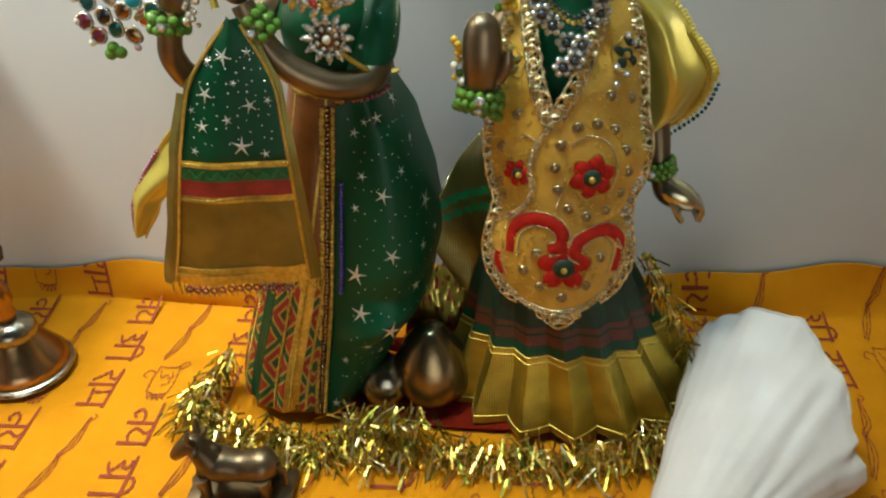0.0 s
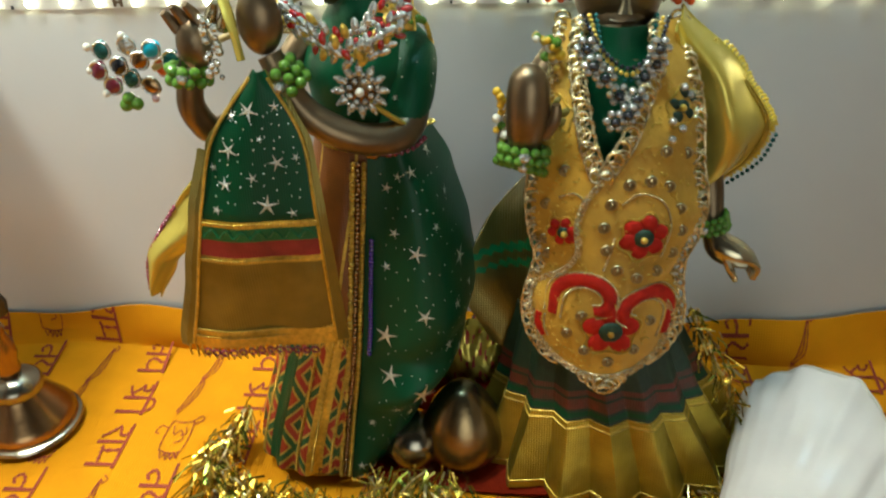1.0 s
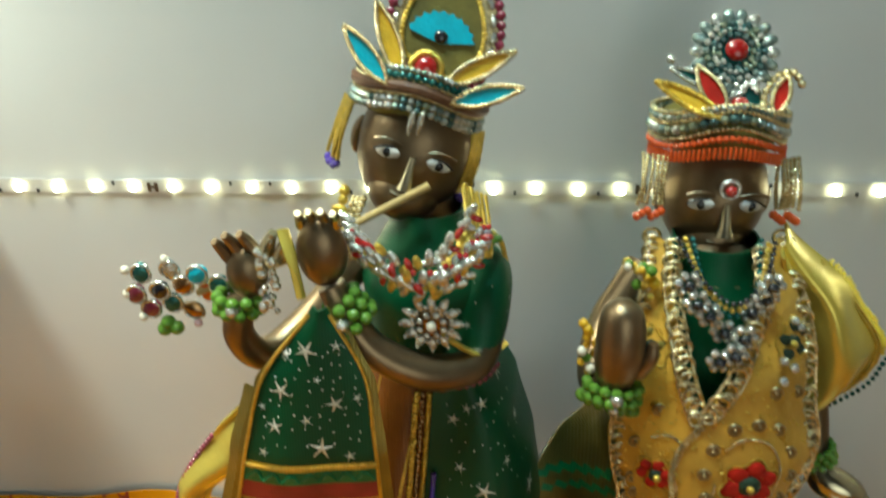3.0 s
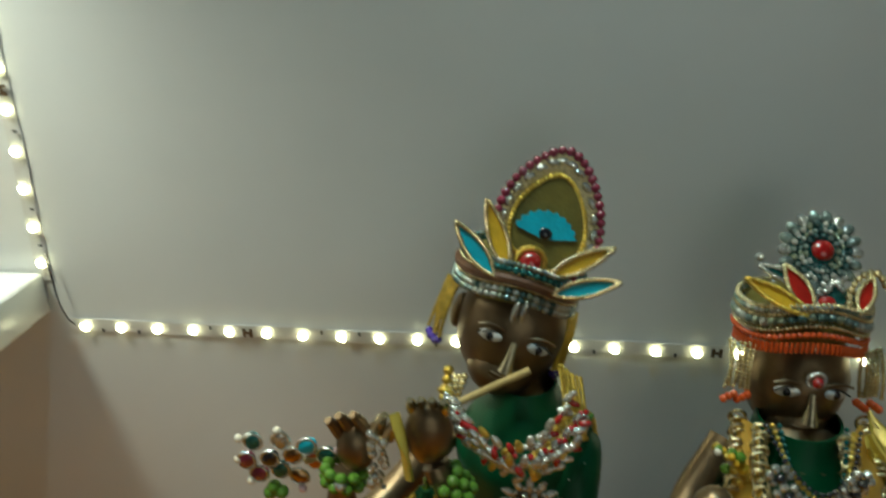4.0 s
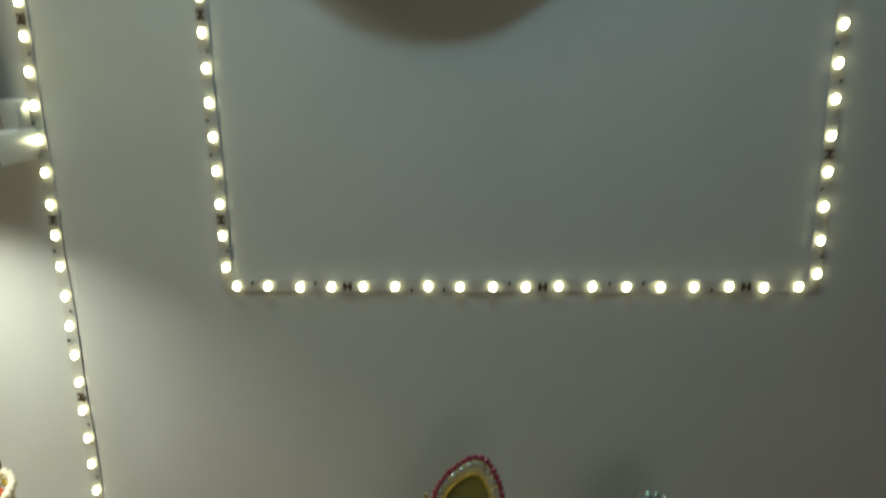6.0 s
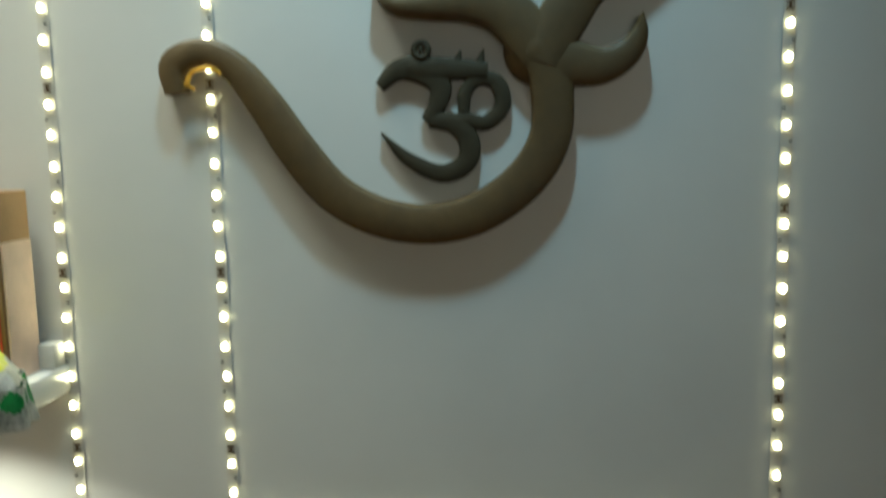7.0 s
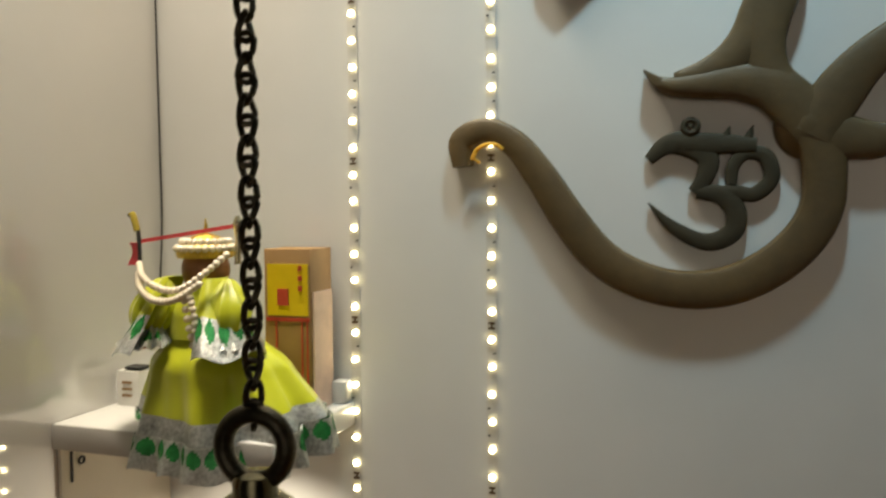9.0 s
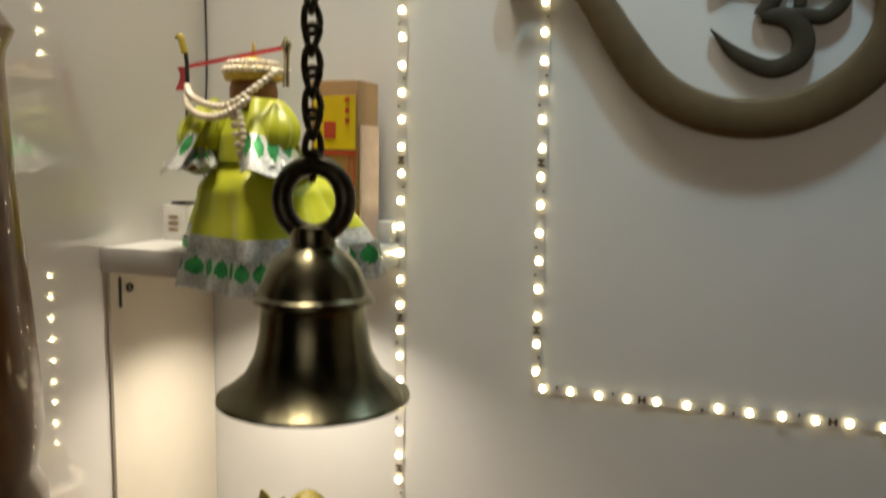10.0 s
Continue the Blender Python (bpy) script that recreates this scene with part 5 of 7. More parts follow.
jewel_leaf(cr, "blue_petal", 0.010, 0.0075, 63, 0.022, 0.0060, -0.0196, SKY, SILVERCORD)
for s in (-1, 1):
    tas = bmesh.new()
    for k in range(7):
        x = s * (0.0195 + 0.0006 * k)
        tube(tas, [(x, -0.010 + 0.0012 * k, -0.001), (x + s * 0.001, -0.011 + 0.0012 * k, -0.011), (x + s * random.uniform(0, 0.002), -0.011 + 0.0012 * k, -0.021)], 0.0006, 10, 6)
    t = part("tassel", tas, GOLD, cr, "gold thread tassel")
    bm = bmesh.new()
    for k in range(5):
        ball(bm, (s * (0.0205 + 0.0009 * k), -0.010 + 0.0014 * k, -0.0225 - 0.001 * (k % 2)), 0.0015, 8, 6)
    part("tassel_bead", bm, PURPLE, t)
lean_back(cr, 13)
cr.matrix_world = Matrix.Translation((-0.0105, -0.0435, 0.2442)) @ Matrix.Rotation(radians(16), 4, "Y") @ Matrix.Rotation(radians(-7), 4, "X")

# ---- second idol, in the embroidered waistcoat ----
bm = bmesh.new()
lathe(bm, [(0.0, 0.008), (0.034, 0.008), (0.034, 0.013), (0.028, 0.016), (0.0, 0.016)], 32, (0.092, -0.068, 0))
limb(bm, [(0.092, -0.066, 0.014, 0.026), (0.091, -0.064, 0.06, 0.024), (0.088, -0.06, 0.11, 0.022), (0.088, -0.057, 0.15, 0.021), (0.088, -0.054, 0.185, 0.021), (0.088, -0.046, 0.2, 0.011), (0.088, -0.043, 0.212, 0.0085)], 30, 0, 18)
face(bm, (0.0885, -0.0425, 0.2150), 0.0172, 0.018, 0.0225, 2, 0.0078, 1, 3)
limb(bm, [(0.067, -0.05, 0.19, 0.0065), (0.053, -0.062, 0.172, 0.006), (0.049, -0.078, 0.163, 0.0055), (0.0535, -0.088, 0.168, 0.005)], 24, 0, 14)
limb(bm, [(0.0535, -0.088, 0.166, 0.0045), (0.0540, -0.0885, 0.174, 0.0068), (0.0545, -0.0885, 0.182, 0.0078), (0.0545, -0.088, 0.1905, 0.0072), (0.0545, -0.0875, 0.1955, 0.0058), (0.0545, -0.0870, 0.1985, 0.0025)], 20, 0, 16)
tube(bm, [(0.0600, -0.0895, 0.174, 0.0030), (0.0635, -0.0905, 0.180, 0.0026), (0.0640, -0.0905, 0.1855, 0.0016)], 0.0025, 12, 10)
limb(bm, [(0.109, -0.05, 0.188, 0.0065), (0.122, -0.056, 0.165, 0.006), (0.127, -0.066, 0.142, 0.0055), (0.129, -0.073, 0.124, 0.0045)], 24, 0, 14)
limb(bm, [(0.129, -0.073, 0.125, 0.0043), (0.133, -0.0755, 0.1195, 0.0062), (0.139, -0.0775, 0.1170, 0.0058), (0.1435, -0.0785, 0.1150, 0.004)], 18, 2, 12)
for k in range(4):
    tube(bm, [(0.141 + 0.0008 * k, -0.080 + 0.0025 * k, 0.1165, 0.0017), (0.1465, -0.081 + 0.0025 * k, 0.1135, 0.0017), (0.1455, -0.0815 + 0.0025 * k, 0.108, 0.0014)], 0.0017, 10, 8, 2)
tube(bm, [(0.134, -0.0805, 0.117, 0.0018), (0.1365, -0.0835, 0.112, 0.0016), (0.1385, -0.0835, 0.1085, 0.0012)], 0.0016, 10, 8, 2)
solo("consort_idol", bm, [STATUE, WHITE, SILVERED, PUPIL], "dark brass standing idol with inlaid eyes and one raised palm", "statue")
tk = bmesh.new()
ring(tk, (0.0885, -0.0612, 0.2235), 0.0028, 0.0006, Matrix.Rotation(radians(90), 4, "X"), 20, 6)
tk_ob = solo("forehead_jewel", tk, CRYSTAL, "silver forehead ring with a red stone on the idol", "jewellery")
part("red_stone", ball(bmesh.new(), (0.0885, -0.0627, 0.2235), 0.0019, 10, 8), REDGEM, tk_ob)
tl = bmesh.new()
for dx in (-0.0014, 0.0014):
    ball(tl, (-0.0085 + dx, -0.0665, 0.2465), 1.0, 10, 8, 0, (0.0010, 0.0010, 0.0042), Matrix.Rotation(radians(17), 4, "Y"))
solo("forehead_jewel", tl, CRYSTAL, "clear crystal forehead mark on the flute player", "jewellery")


def skirt(u, v):
    a = -math.pi / 2 + (u - 0.5) * 2 * math.pi
    z = 0.086 * (1 - v) + 0.007 * v
    rx = lerp([(0, 0.034), (0.4, 0.043), (1, 0.063)], v)
    ry = lerp([(0, 0.030), (0.4, 0.034), (1, 0.045)], v)
    w = (u * 17) % 1
    pleat = (1 - abs(2 * w - 1)) * 0.18 * (0.25 + 0.75 * v)
    cx = lerp([(0, 0.087), (1, 0.098)], v)
    return cx + rx * (1 + pleat - 0.06) * math.cos(a), -0.066 + ry * (1 + pleat - 0.06) * math.sin(a), z - 0.004 * pleat * v


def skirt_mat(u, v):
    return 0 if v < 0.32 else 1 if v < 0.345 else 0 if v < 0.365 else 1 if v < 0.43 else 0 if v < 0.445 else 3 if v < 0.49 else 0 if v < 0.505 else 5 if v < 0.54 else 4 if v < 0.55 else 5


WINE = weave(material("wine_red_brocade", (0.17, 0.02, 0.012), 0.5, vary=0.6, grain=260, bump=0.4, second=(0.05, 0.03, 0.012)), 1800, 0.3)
SKIRTGOLD = weave(material("bright_gold_tissue", (0.38, 0.28, 0.035), 0.30, metal=0.8, vary=0.45, grain=70, bump=0.4, bump_scale=150), 1800, 0.25)
sk = holder("pleated_skirt", "pleated skirt in dark green, red and old gold tissue", "clothing")
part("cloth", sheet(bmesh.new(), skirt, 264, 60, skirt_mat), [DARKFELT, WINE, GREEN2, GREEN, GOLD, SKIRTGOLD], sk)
for v in (0.505, 0.545, 0.95):
    bm = bmesh.new()
    tube(bm, [Vector(skirt(k / 264, v)) * 1.0 + Vector(((Vector(skirt(k / 264, v)) - Vector((0.095, -0.066, 0))).normalized().xy * 0.0006).to_3d()) for k in range(50, 215)], 0.00045, 0, 5)
    part("gold_line", bm, GOLD, sk)


def vest_edges(z):
    xl = lerp([(0.0705, 0.081), (0.0735, 0.072), (0.078, 0.0655), (0.086, 0.0605), (0.095, 0.0575), (0.106, 0.0575), (0.118, 0.0625), (0.123, 0.0618), (0.140, 0.0575), (0.155, 0.0585), (0.175, 0.062), (0.205, 0.0675)], z)
    xr = lerp([(0.0705, 0.095), (0.0735, 0.104), (0.078, 0.1095), (0.086, 0.1140), (0.095, 0.1160), (0.106, 0.1155), (0.116, 0.1115), (0.123, 0.1145), (0.140, 0.1205), (0.155, 0.1165), (0.175, 0.1150), (0.205, 0.109)], z)
    return xl, xr


def vest_at(x, z, off=0.0):
    xl, xr = vest_edges(z)
    k = (x - xl) / max(xr - xl, 1e-4) * 2 - 1
    front = lerp([(0.068, -0.1045), (0.10, -0.1025), (0.14, -0.0975), (0.17, -0.092), (0.19, -0.083), (0.208, -0.066)], z)
    return Vector((x, front + 0.013 * abs(k) ** 2.6 - off, z))


def v_neck(z):
    return lerp([(0.158, 0.0805), (0.175, 0.0745), (0.195, 0.0715), (0.205, 0.073)], z), lerp([(0.158, 0.0810), (0.175, 0.0905), (0.195, 0.0985), (0.205, 0.099)], z)


ve = holder("embroidered_waistcoat", "mustard velvet waistcoat with red flowers and beaded gold cord edging", "clothing")


def vest_low(u, v):
    z = 0.158 - 0.0875 * v
    xl, xr = vest_edges(z)
    return vest_at(xl + (xr - xl) * u, z)


def vest_left(u, v):
    z = 0.205 - 0.047 * v
    xl, n = vest_edges(z)[0], v_neck(z)[0]
    return vest_at(xl + (n - xl) * u, z)


def vest_right(u, v):
    z = 0.205 - 0.047 * v
    xr, n = vest_edges(z)[1], v_neck(z)[1]
    return vest_at(n + (xr - n) * u, z)


part("lower_panel", sheet(bmesh.new(), vest_low, 40, 50, thick=0.0016), FELT, ve)
part("front_panel", sheet(bmesh.new(), vest_left, 16, 26, thick=0.0016), FELT, ve)
part("front_panel", sheet(bmesh.new(), vest_right, 16, 26, thick=0.0016), FELT, ve)


def cord(pts, r=0.0027):
    """A looped metal cord: overlapping wire loops between two fine threads."""
    bm = bmesh.new()
    path = [Vector(p) for p in smooth_path(pts, 120)]
    run, nxt, k = 0.0, 0.0, 0
    for a, b in zip(path, path[1:]):
        run += (b - a).length
        if run < nxt:
            continue
        nxt += r * 0.95
        k += 1
        d = (b - a).normalized()
        turn = Matrix.Rotation(radians(90), 4, "X") @ Matrix.Rotation(radians(random.uniform(-16, 16)), 4, "X") @ Matrix.Rotation(radians(random.uniform(-16, 16)), 4, "Y")
        ring(bm, a + Vector((-d.z, 0, d.x)) * r * 0.25 * (-1) ** k + Vector((0, -0.0003 * (k % 2), 0)), r * random.uniform(0.85, 1.05), r * 0.24, turn, 12, 5)
    for s in (-1, 1):
        side = []
        for i in range(0, 120, 6):
            d = (path[min(i + 3, 119)] - path[max(i - 3, 0)]).normalized()
            side.append(path[i] + Vector((-d.z, 0, d.x)) * r * 1.15 * s)
        tube(bm, side, r * 0.22, 90, 5)
    return bm


ZS = [0.205, 0.19, 0.175, 0.16, 0.145, 0.132, 0.1215, 0.11, 0.098, 0.088, 0.081, 0.077, 0.0735, 0.071]
for side in (0, 1):
    part("cord_edge", cord([vest_at(vest_edges(z)[side], z, 0.001) for z in ZS]), SILVERCORD, ve, "pale gold cord edging")
    part("cord_edge", cord([vest_at(v_neck(z)[side], z, 0.0012) for z in (0.205, 0.195, 0.185, 0.172, 0.158)]), SILVERCORD, ve, "pale gold cord edging")
part("cord_edge", cord([vest_at(x, z, 0.0012) for x, z in ((0.081, 0.0715), (0.085, 0.0725), (0.088, 0.0705), (0.091, 0.0725), (0.095, 0.0715))]), SILVERCORD, ve)
part("inner_cord", cord([vest_at(x, z, 0.0014) for x, z in ((0.081, 0.158), (0.0755, 0.149), (0.0735, 0.140), (0.0745, 0.130), (0.0705, 0.122), (0.0645, 0.116), (0.0605, 0.112))], 0.0010), SILVERCORD, ve)
part("inner_cord", cord([vest_at(x, z, 0.0014) for x, z in ((0.0605, 0.112), (0.0585, 0.10), (0.066, 0.083), (0.08, 0.076), (0.095, 0.0765), (0.1065, 0.083), (0.1125, 0.096), (0.1095, 0.108))], 0.0012), SILVERCORD, ve)


def felt_flower(at, r, petals, mat, label):
    x, z = at
    ob = part("flower", ball(bmesh.new(), vest_at(x, z, 0.0014), 1.0, 12, 6, 0, (r * 0.44, 0.0016, r * 0.44)), DARKFELT, ve, label)
    for k in range(petals):
        a = 2 * math.pi * k / petals + 0.3
        px, pz = x + r * 0.62 * math.cos(a), z + r * 0.62 * math.sin(a)
        part("petal", ball(bmesh.new(), vest_at(px, pz, 0.0008), 1.0, 12, 6, 0, (r * 0.43, 0.0009, r * 0.40), Matrix.Rotation(-a, 4, "Y")), mat, ob)
    bm = bmesh.new()
    beads(bm, [vest_at(x + r * (1.0 + 0.12 * math.cos(petals * (t - 0.3))) * math.cos(t), z + r * (1.0 + 0.12 * math.cos(petals * (t - 0.3))) * math.sin(t), 0.0012) for t in (2 * math.pi * k / 36 for k in range(37))], 0.0005, 0.0009, n=110, seg=6)
    part("gold_outline", bm, GOLD, ob)
    part("centre_bead", ball(bmesh.new(), vest_at(x, z, 0.0028), 0.0014, 10, 8), GOLD, ob)


felt_flower((0.0975, 0.137), 0.0088, 6, REDFELT, "red felt flower")
felt_flower((0.0885, 0.0975), 0.0108, 5, REDFELT, "red felt flower")
felt_flower((0.0690, 0.137), 0.0058, 6, REDFELT, "small red felt flower")
felt_flower((0.1085, 0.181), 0.0058, 5, DARKFELT, "dark green felt flower")
felt_flower((0.0655, 0.178), 0.0050, 5, OLIVE, "olive felt flower")
for pts in ([(0.0662, 0.1020), (0.0678, 0.1125), (0.0745, 0.1185), (0.0828, 0.1180), (0.0872, 0.1130), (0.0862, 0.1075), (0.0815, 0.1062)], [(0.1100, 0.0920), (0.1120, 0.1040), (0.1070, 0.1115), (0.1000, 0.1130), (0.0938, 0.1095), (0.0930, 0.1040), (0.0965, 0.1020)], [(0.0615, 0.100), (0.0615, 0.094), (0.0635, 0.089)]):
    w = 0.0056 if len(pts) > 3 else 0.0036
    bm = bmesh.new()
    path = [vest_at(x, z, 0.0010) for x, z in pts]
    tube(bm, [(*p, w / 2 * (0.6 + 0.4 * math.sin(math.pi * (i + 0.4) / len(path)))) for i, p in enumerate(path)], w / 2, 30, 8)
    for v in bm.verts:
        v.co.y = vest_at(v.co.x, v.co.z, 0.0010).y + (v.co.y - vest_at(v.co.x, v.co.z, 0.0010).y) * 0.45
    ob = part("scroll", bm, REDFELT, ve, "red felt scroll")
    bm = bmesh.new()
    for s in (-1, 1):
        edge = []
        for i, p in enumerate(path):
            d = (path[min(i + 1, len(path) - 1)] - path[max(i - 1, 0)]).normalized()
            edge.append(vest_at(p.x - d.z * w * 0.55 * s, p.z + d.x * w * 0.55 * s, 0.0012))
        beads(bm, edge, 0.0006, 0.0010, n=60, seg=6)
    part("gold_outline", bm, SILVERCORD, ob)
for k, pts in enumerate([[(0.105, 0.128), (0.1075, 0.140), (0.1035, 0.150), (0.095, 0.1535), (0.089, 0.150)], [(0.067, 0.150), (0.072, 0.1525), (0.0765, 0.150)], [(0.084, 0.124), (0.086, 0.131), (0.087, 0.137)]]):
    bm = bmesh.new()
    beads(bm, [vest_at(x, z, 0.001) for x, z in pts], 0.0006, 0.001, n=60, seg=6)
    part("thread_scroll", bm, SILVERCORD, ve)
sq = ring(bmesh.new(), (0, 0, 0), 0.0018, 0.0006, Matrix.Rotation(radians(90), 4, "X"), 14, 6)
ball(sq, (0, 0.0004, 0), 1.0, 10, 6, 0, (0.0016, 0.0006, 0.0016))
ball(sq, (0, -0.0003, 0), 0.0007, 8, 6)
seq_mesh = mesh_of("sequin", sq, material("dull_sequin", (0.34, 0.27, 0.14), 0.3, metal=0.8, vary=0.4, grain=600, bump=0.4))
for x, z in ((0.085, 0.150), (0.091, 0.157), (0.0985, 0.158), (0.1055, 0.155), (0.1105, 0.146), (0.112, 0.137), (0.1095, 0.128), (0.104, 0.122), (0.0965, 0.1205), (0.089, 0.124), (0.0845, 0.132), (0.083, 0.141), (0.064, 0.125), (0.0625, 0.131), (0.0625, 0.146), (0.0685, 0.160), (0.1115, 0.165), (0.103, 0.168), (0.077, 0.104), (0.079, 0.088), (0.098, 0.0885), (0.1035, 0.101), (0.072, 0.095), (0.0885, 0.083)):
    shared("sequin", seq_mesh, ve, Matrix.Translation(vest_at(x, z, 0.0012)))
rng3 = random.Random(31)
bm = bmesh.new()
for k in range(520):
    z = rng3.uniform(0.078, 0.200)
    xl, xr = vest_edges(z)
    lo, hi = v_neck(z) if z > 0.158 else (9, 9)
    x = rng3.uniform(xl + 0.002, xr - 0.002) if k % 3 else rng3.uniform(xl + 0.001, min(xl + 0.016, lo))
    if lo < x < hi:
        continue
    p = vest_at(x, z, 0.0011)
    a, ln = rng3.uniform(0, 3.14), rng3.uniform(0.0006, 0.0013)
    ball(bm, p, 1.0, 6, 4, 0, (ln, 0.0003, 0.00032), Matrix.Rotation(a, 4, "Y"))
part("gold_stitch", bm, GOLD, ve)
for x, z in ((0.1045, 0.178), (0.1085, 0.175), (0.1045, 0.1725), (0.1115, 0.184), (0.109, 0.187)):
    part("crystal", ball(bmesh.new(), vest_at(x, z, 0.003), 0.0016, 8, 6), CRYSTAL, ve)


def under_blouse(u, v):
    a = u * 2 * math.pi
    r = lerp([(0, 0.022), (0.4, 0.0225), (0.72, 0.019), (0.88, 0.0135), (1, 0.0122)], v)
    return 0.088 + r * 1.1 * math.cos(a), -0.055 + r * 1.12 * math.sin(a), 0.14 + 0.065 * v


solo("under_blouse", sheet(bmesh.new(), under_blouse, 36, 20), GREEN, "bottle-green satin blouse under the waistcoat", "clothing")


def shawl(u, v):
    x = lerp([(0, 0.106), (0.3, 0.1165), (0.7, 0.121), (1, 0.118)], v) + u * lerp([(0, 0.004), (0.25, 0.017), (0.55, 0.0285), (0.75, 0.022), (1, 0.004)], v)
    z = 0.203 - 0.072 * v + u * 0.006 * (1 - v)
    y = -0.068 - 0.010 * math.sin(math.pi * u * 0.9) * math.sin(math.pi * v) + 0.012 * u + 0.002 * math.sin(u * 8 + v * 3)
    return x, y, z


sh = holder("gold_shawl", "yellow gold satin shawl over the idol's shoulder", "clothing")
part("cloth", sheet(bmesh.new(), shawl, 26, 34, thick=0.001), SATIN, sh)
bm = bmesh.new()
for k in range(46):
    v = 0.18 + 0.8 * k / 45
    p = Vector(shawl(1, v))
    d = (p - Vector(shawl(0.8, v))).normalized()
    tube(bm, [p - d * 0.001, p + d * 0.0018, p + d * 0.0036 + Vector((random.uniform(-0.0006, 0.0006), 0, -0.001))], 0.0007, 6, 5)
part("fringe", bm, material("yellow_thread", (0.75, 0.55, 0.03), 0.45, vary=0.25, grain=500, bump=0.4), sh, "yellow thread fringe")
for uu in (0.9, 0.95):
    bm = bmesh.new()
    beads(bm, [Vector(shawl(uu, v)) + Vector((0, -0.0008, 0)) for v in (0.15, 0.35, 0.55, 0.75, 0.98)], 0.0006, 0.001, n=60, seg=6)
    part("gold_line", bm, GOLD, sh)
bm = bmesh.new()
beads(bm, [Vector(shawl(1, v)) + Vector((0.0035, 0, -0.002)) for v in (0.6, 0.75, 0.9, 1.0)], 0.0009, 0.0022)
part("bead_edge", bm, TEAL, sh, "teal bead edging")


def side_cloth(u, v):
    x = lerp([(0, 0.060), (1, 0.060)], v) - u * lerp([(0, 0.002), (0.35, 0.020), (0.68, 0.034), (1, 0.018)], v)
    z = 0.158 - 0.098 * v - 0.012 * u * (1 - v)
    return x, -0.076 - 0.006 * math.sin(3 * u + 5 * v) + 0.018 * u, z


sd = holder("tissue_drape", "olive gold tissue drape with a green stripe at the idol's side", "clothing")
part("cloth", sheet(bmesh.new(), side_cloth, 22, 30, lambda u, v: 1 if 0.30 < v - 0.25 * u < 0.36 or 0.42 < v - 0.25 * u < 0.46 else 0), [TISSUE, GREEN2], sd)
bm = bmesh.new()
beads(bm, [Vector(side_cloth(1, v)) for v in (0.05, 0.3, 0.5, 0.68)], 0.0007, 0.0013, n=60, seg=6)
part("gold_edge", bm, SILVERCORD, sd)

nk2 = holder("stone_necklace", "clear stone necklace with dark gems on the waistcoat idol", "jewellery")
for k, (x, z) in enumerate([(0.0735, 0.203), (0.076, 0.198), (0.080, 0.194), (0.0975, 0.203), (0.0975, 0.197), (0.094, 0.1925), (0.0855, 0.187), (0.091, 0.187), (0.0885, 0.182), (0.0845, 0.179), (0.0905, 0.178)]):
    y = -0.0845 - 0.003 * math.sin(k) - max(0, 0.195 - z) * 0.25
    part("dark_stone", ball(bmesh.new(), (x, y - 0.0014, z), 0.0017, 10, 8), DARKGEM, nk2)
    for j in range(6):
        a = 2 * math.pi * j / 6
        part("clear_stone", ball(bmesh.new(), (x + 0.0029 * math.cos(a), y, z + 0.0029 * math.sin(a)), 0.0015, 8, 6), CRYSTAL, nk2)
for k, (mt, lab) in enumerate(((DARKGEM, "dark"), (GOLD, "gold"), (TEAL, "teal"))):
    d = 0.0022 * k
    bead_row(nk2, [(0.0735 + d, -0.066, 0.2085), (0.079 + d / 2, -0.078, 0.201 - d), (0.0885, -0.0835, 0.1955 - d), (0.098 - d / 2, -0.078, 0.201 - d), (0.1035 - d, -0.066, 0.2085)], 0.0009, 0.0021, mt)
bangle("bangle", (0.0535, -0.088, 0.1655), 0.0082, (0.1, 0.3, 1), "green glass bead bangle below the raised palm", 2, 0.0019)
bangle("bangle", (0.0525, -0.087, 0.1600), 0.0088, (0.3, 0.5, 1), "green glass bead bangle below the raised palm", 1, 0.0019)
bangle("bangle", (0.1285, -0.072, 0.1285), 0.0062, (0.3, -0.1, -1), "green glass bead bangle on the idol's wrist", 3, 0.0014)
sbd = holder("shoulder_beads", "yellow and green bead spray at the idol's shoulder", "jewellery")
spray = [mesh_of("bead", ball(bmesh.new(), (0, 0, 0), 0.0017, 8, 6), m) for m in (GREENBEAD, YELLOW, PEARL, GOLD)]
for k in range(34):
    if k < 12:
        q = (0.0455 + random.uniform(-0.002, 0.003), -0.083 + random.uniform(-0.001, 0.001), 0.187 - 0.0016 * k)
    else:
        q = (0.062 + random.uniform(-0.005, 0.004), -0.074 + random.uniform(-0.003, 0.002), 0.199 + random.uniform(-0.006, 0.007))
    shared("bead", spray[1 if k < 5 else k % 4], sbd, Matrix.Translation(q) @ Matrix.Scale(random.uniform(0.7, 1.25), 4))

c2 = holder("jewelled_crown", "silver rhinestone crown with red leaves on the waistcoat idol", "crown")
crown_band(c2, 0.0212, 0.0205, [(0.0, 0.0011, ORANGEBEAD, 0.0055), (0.0022, 0.0008, SILVERCORD, 0.0065), (0.0050, 0.0017, CROWNSTONE, 0.0065), (0.0074, 0.0009, SILVERCORD, 0.0065), (0.0090, 0.0011, CROWNSTONE, 0.006), (0.0106, 0.0009, SILVERCORD, 0.005)])
part("cap", ball(bmesh.new(), (0, 0.001, 0.004), 1.0, 24, 12, 0, (0.0195, 0.0190, 0.0110)), OLIVE, c2)
disc = part("plume_disc", ball(bmesh.new(), (0.0, -0.0165, 0.0320), 1.0, 28, 10, 0, (0.0105, 0.0013, 0.0105)), TEAL, c2, "round rhinestone disc")
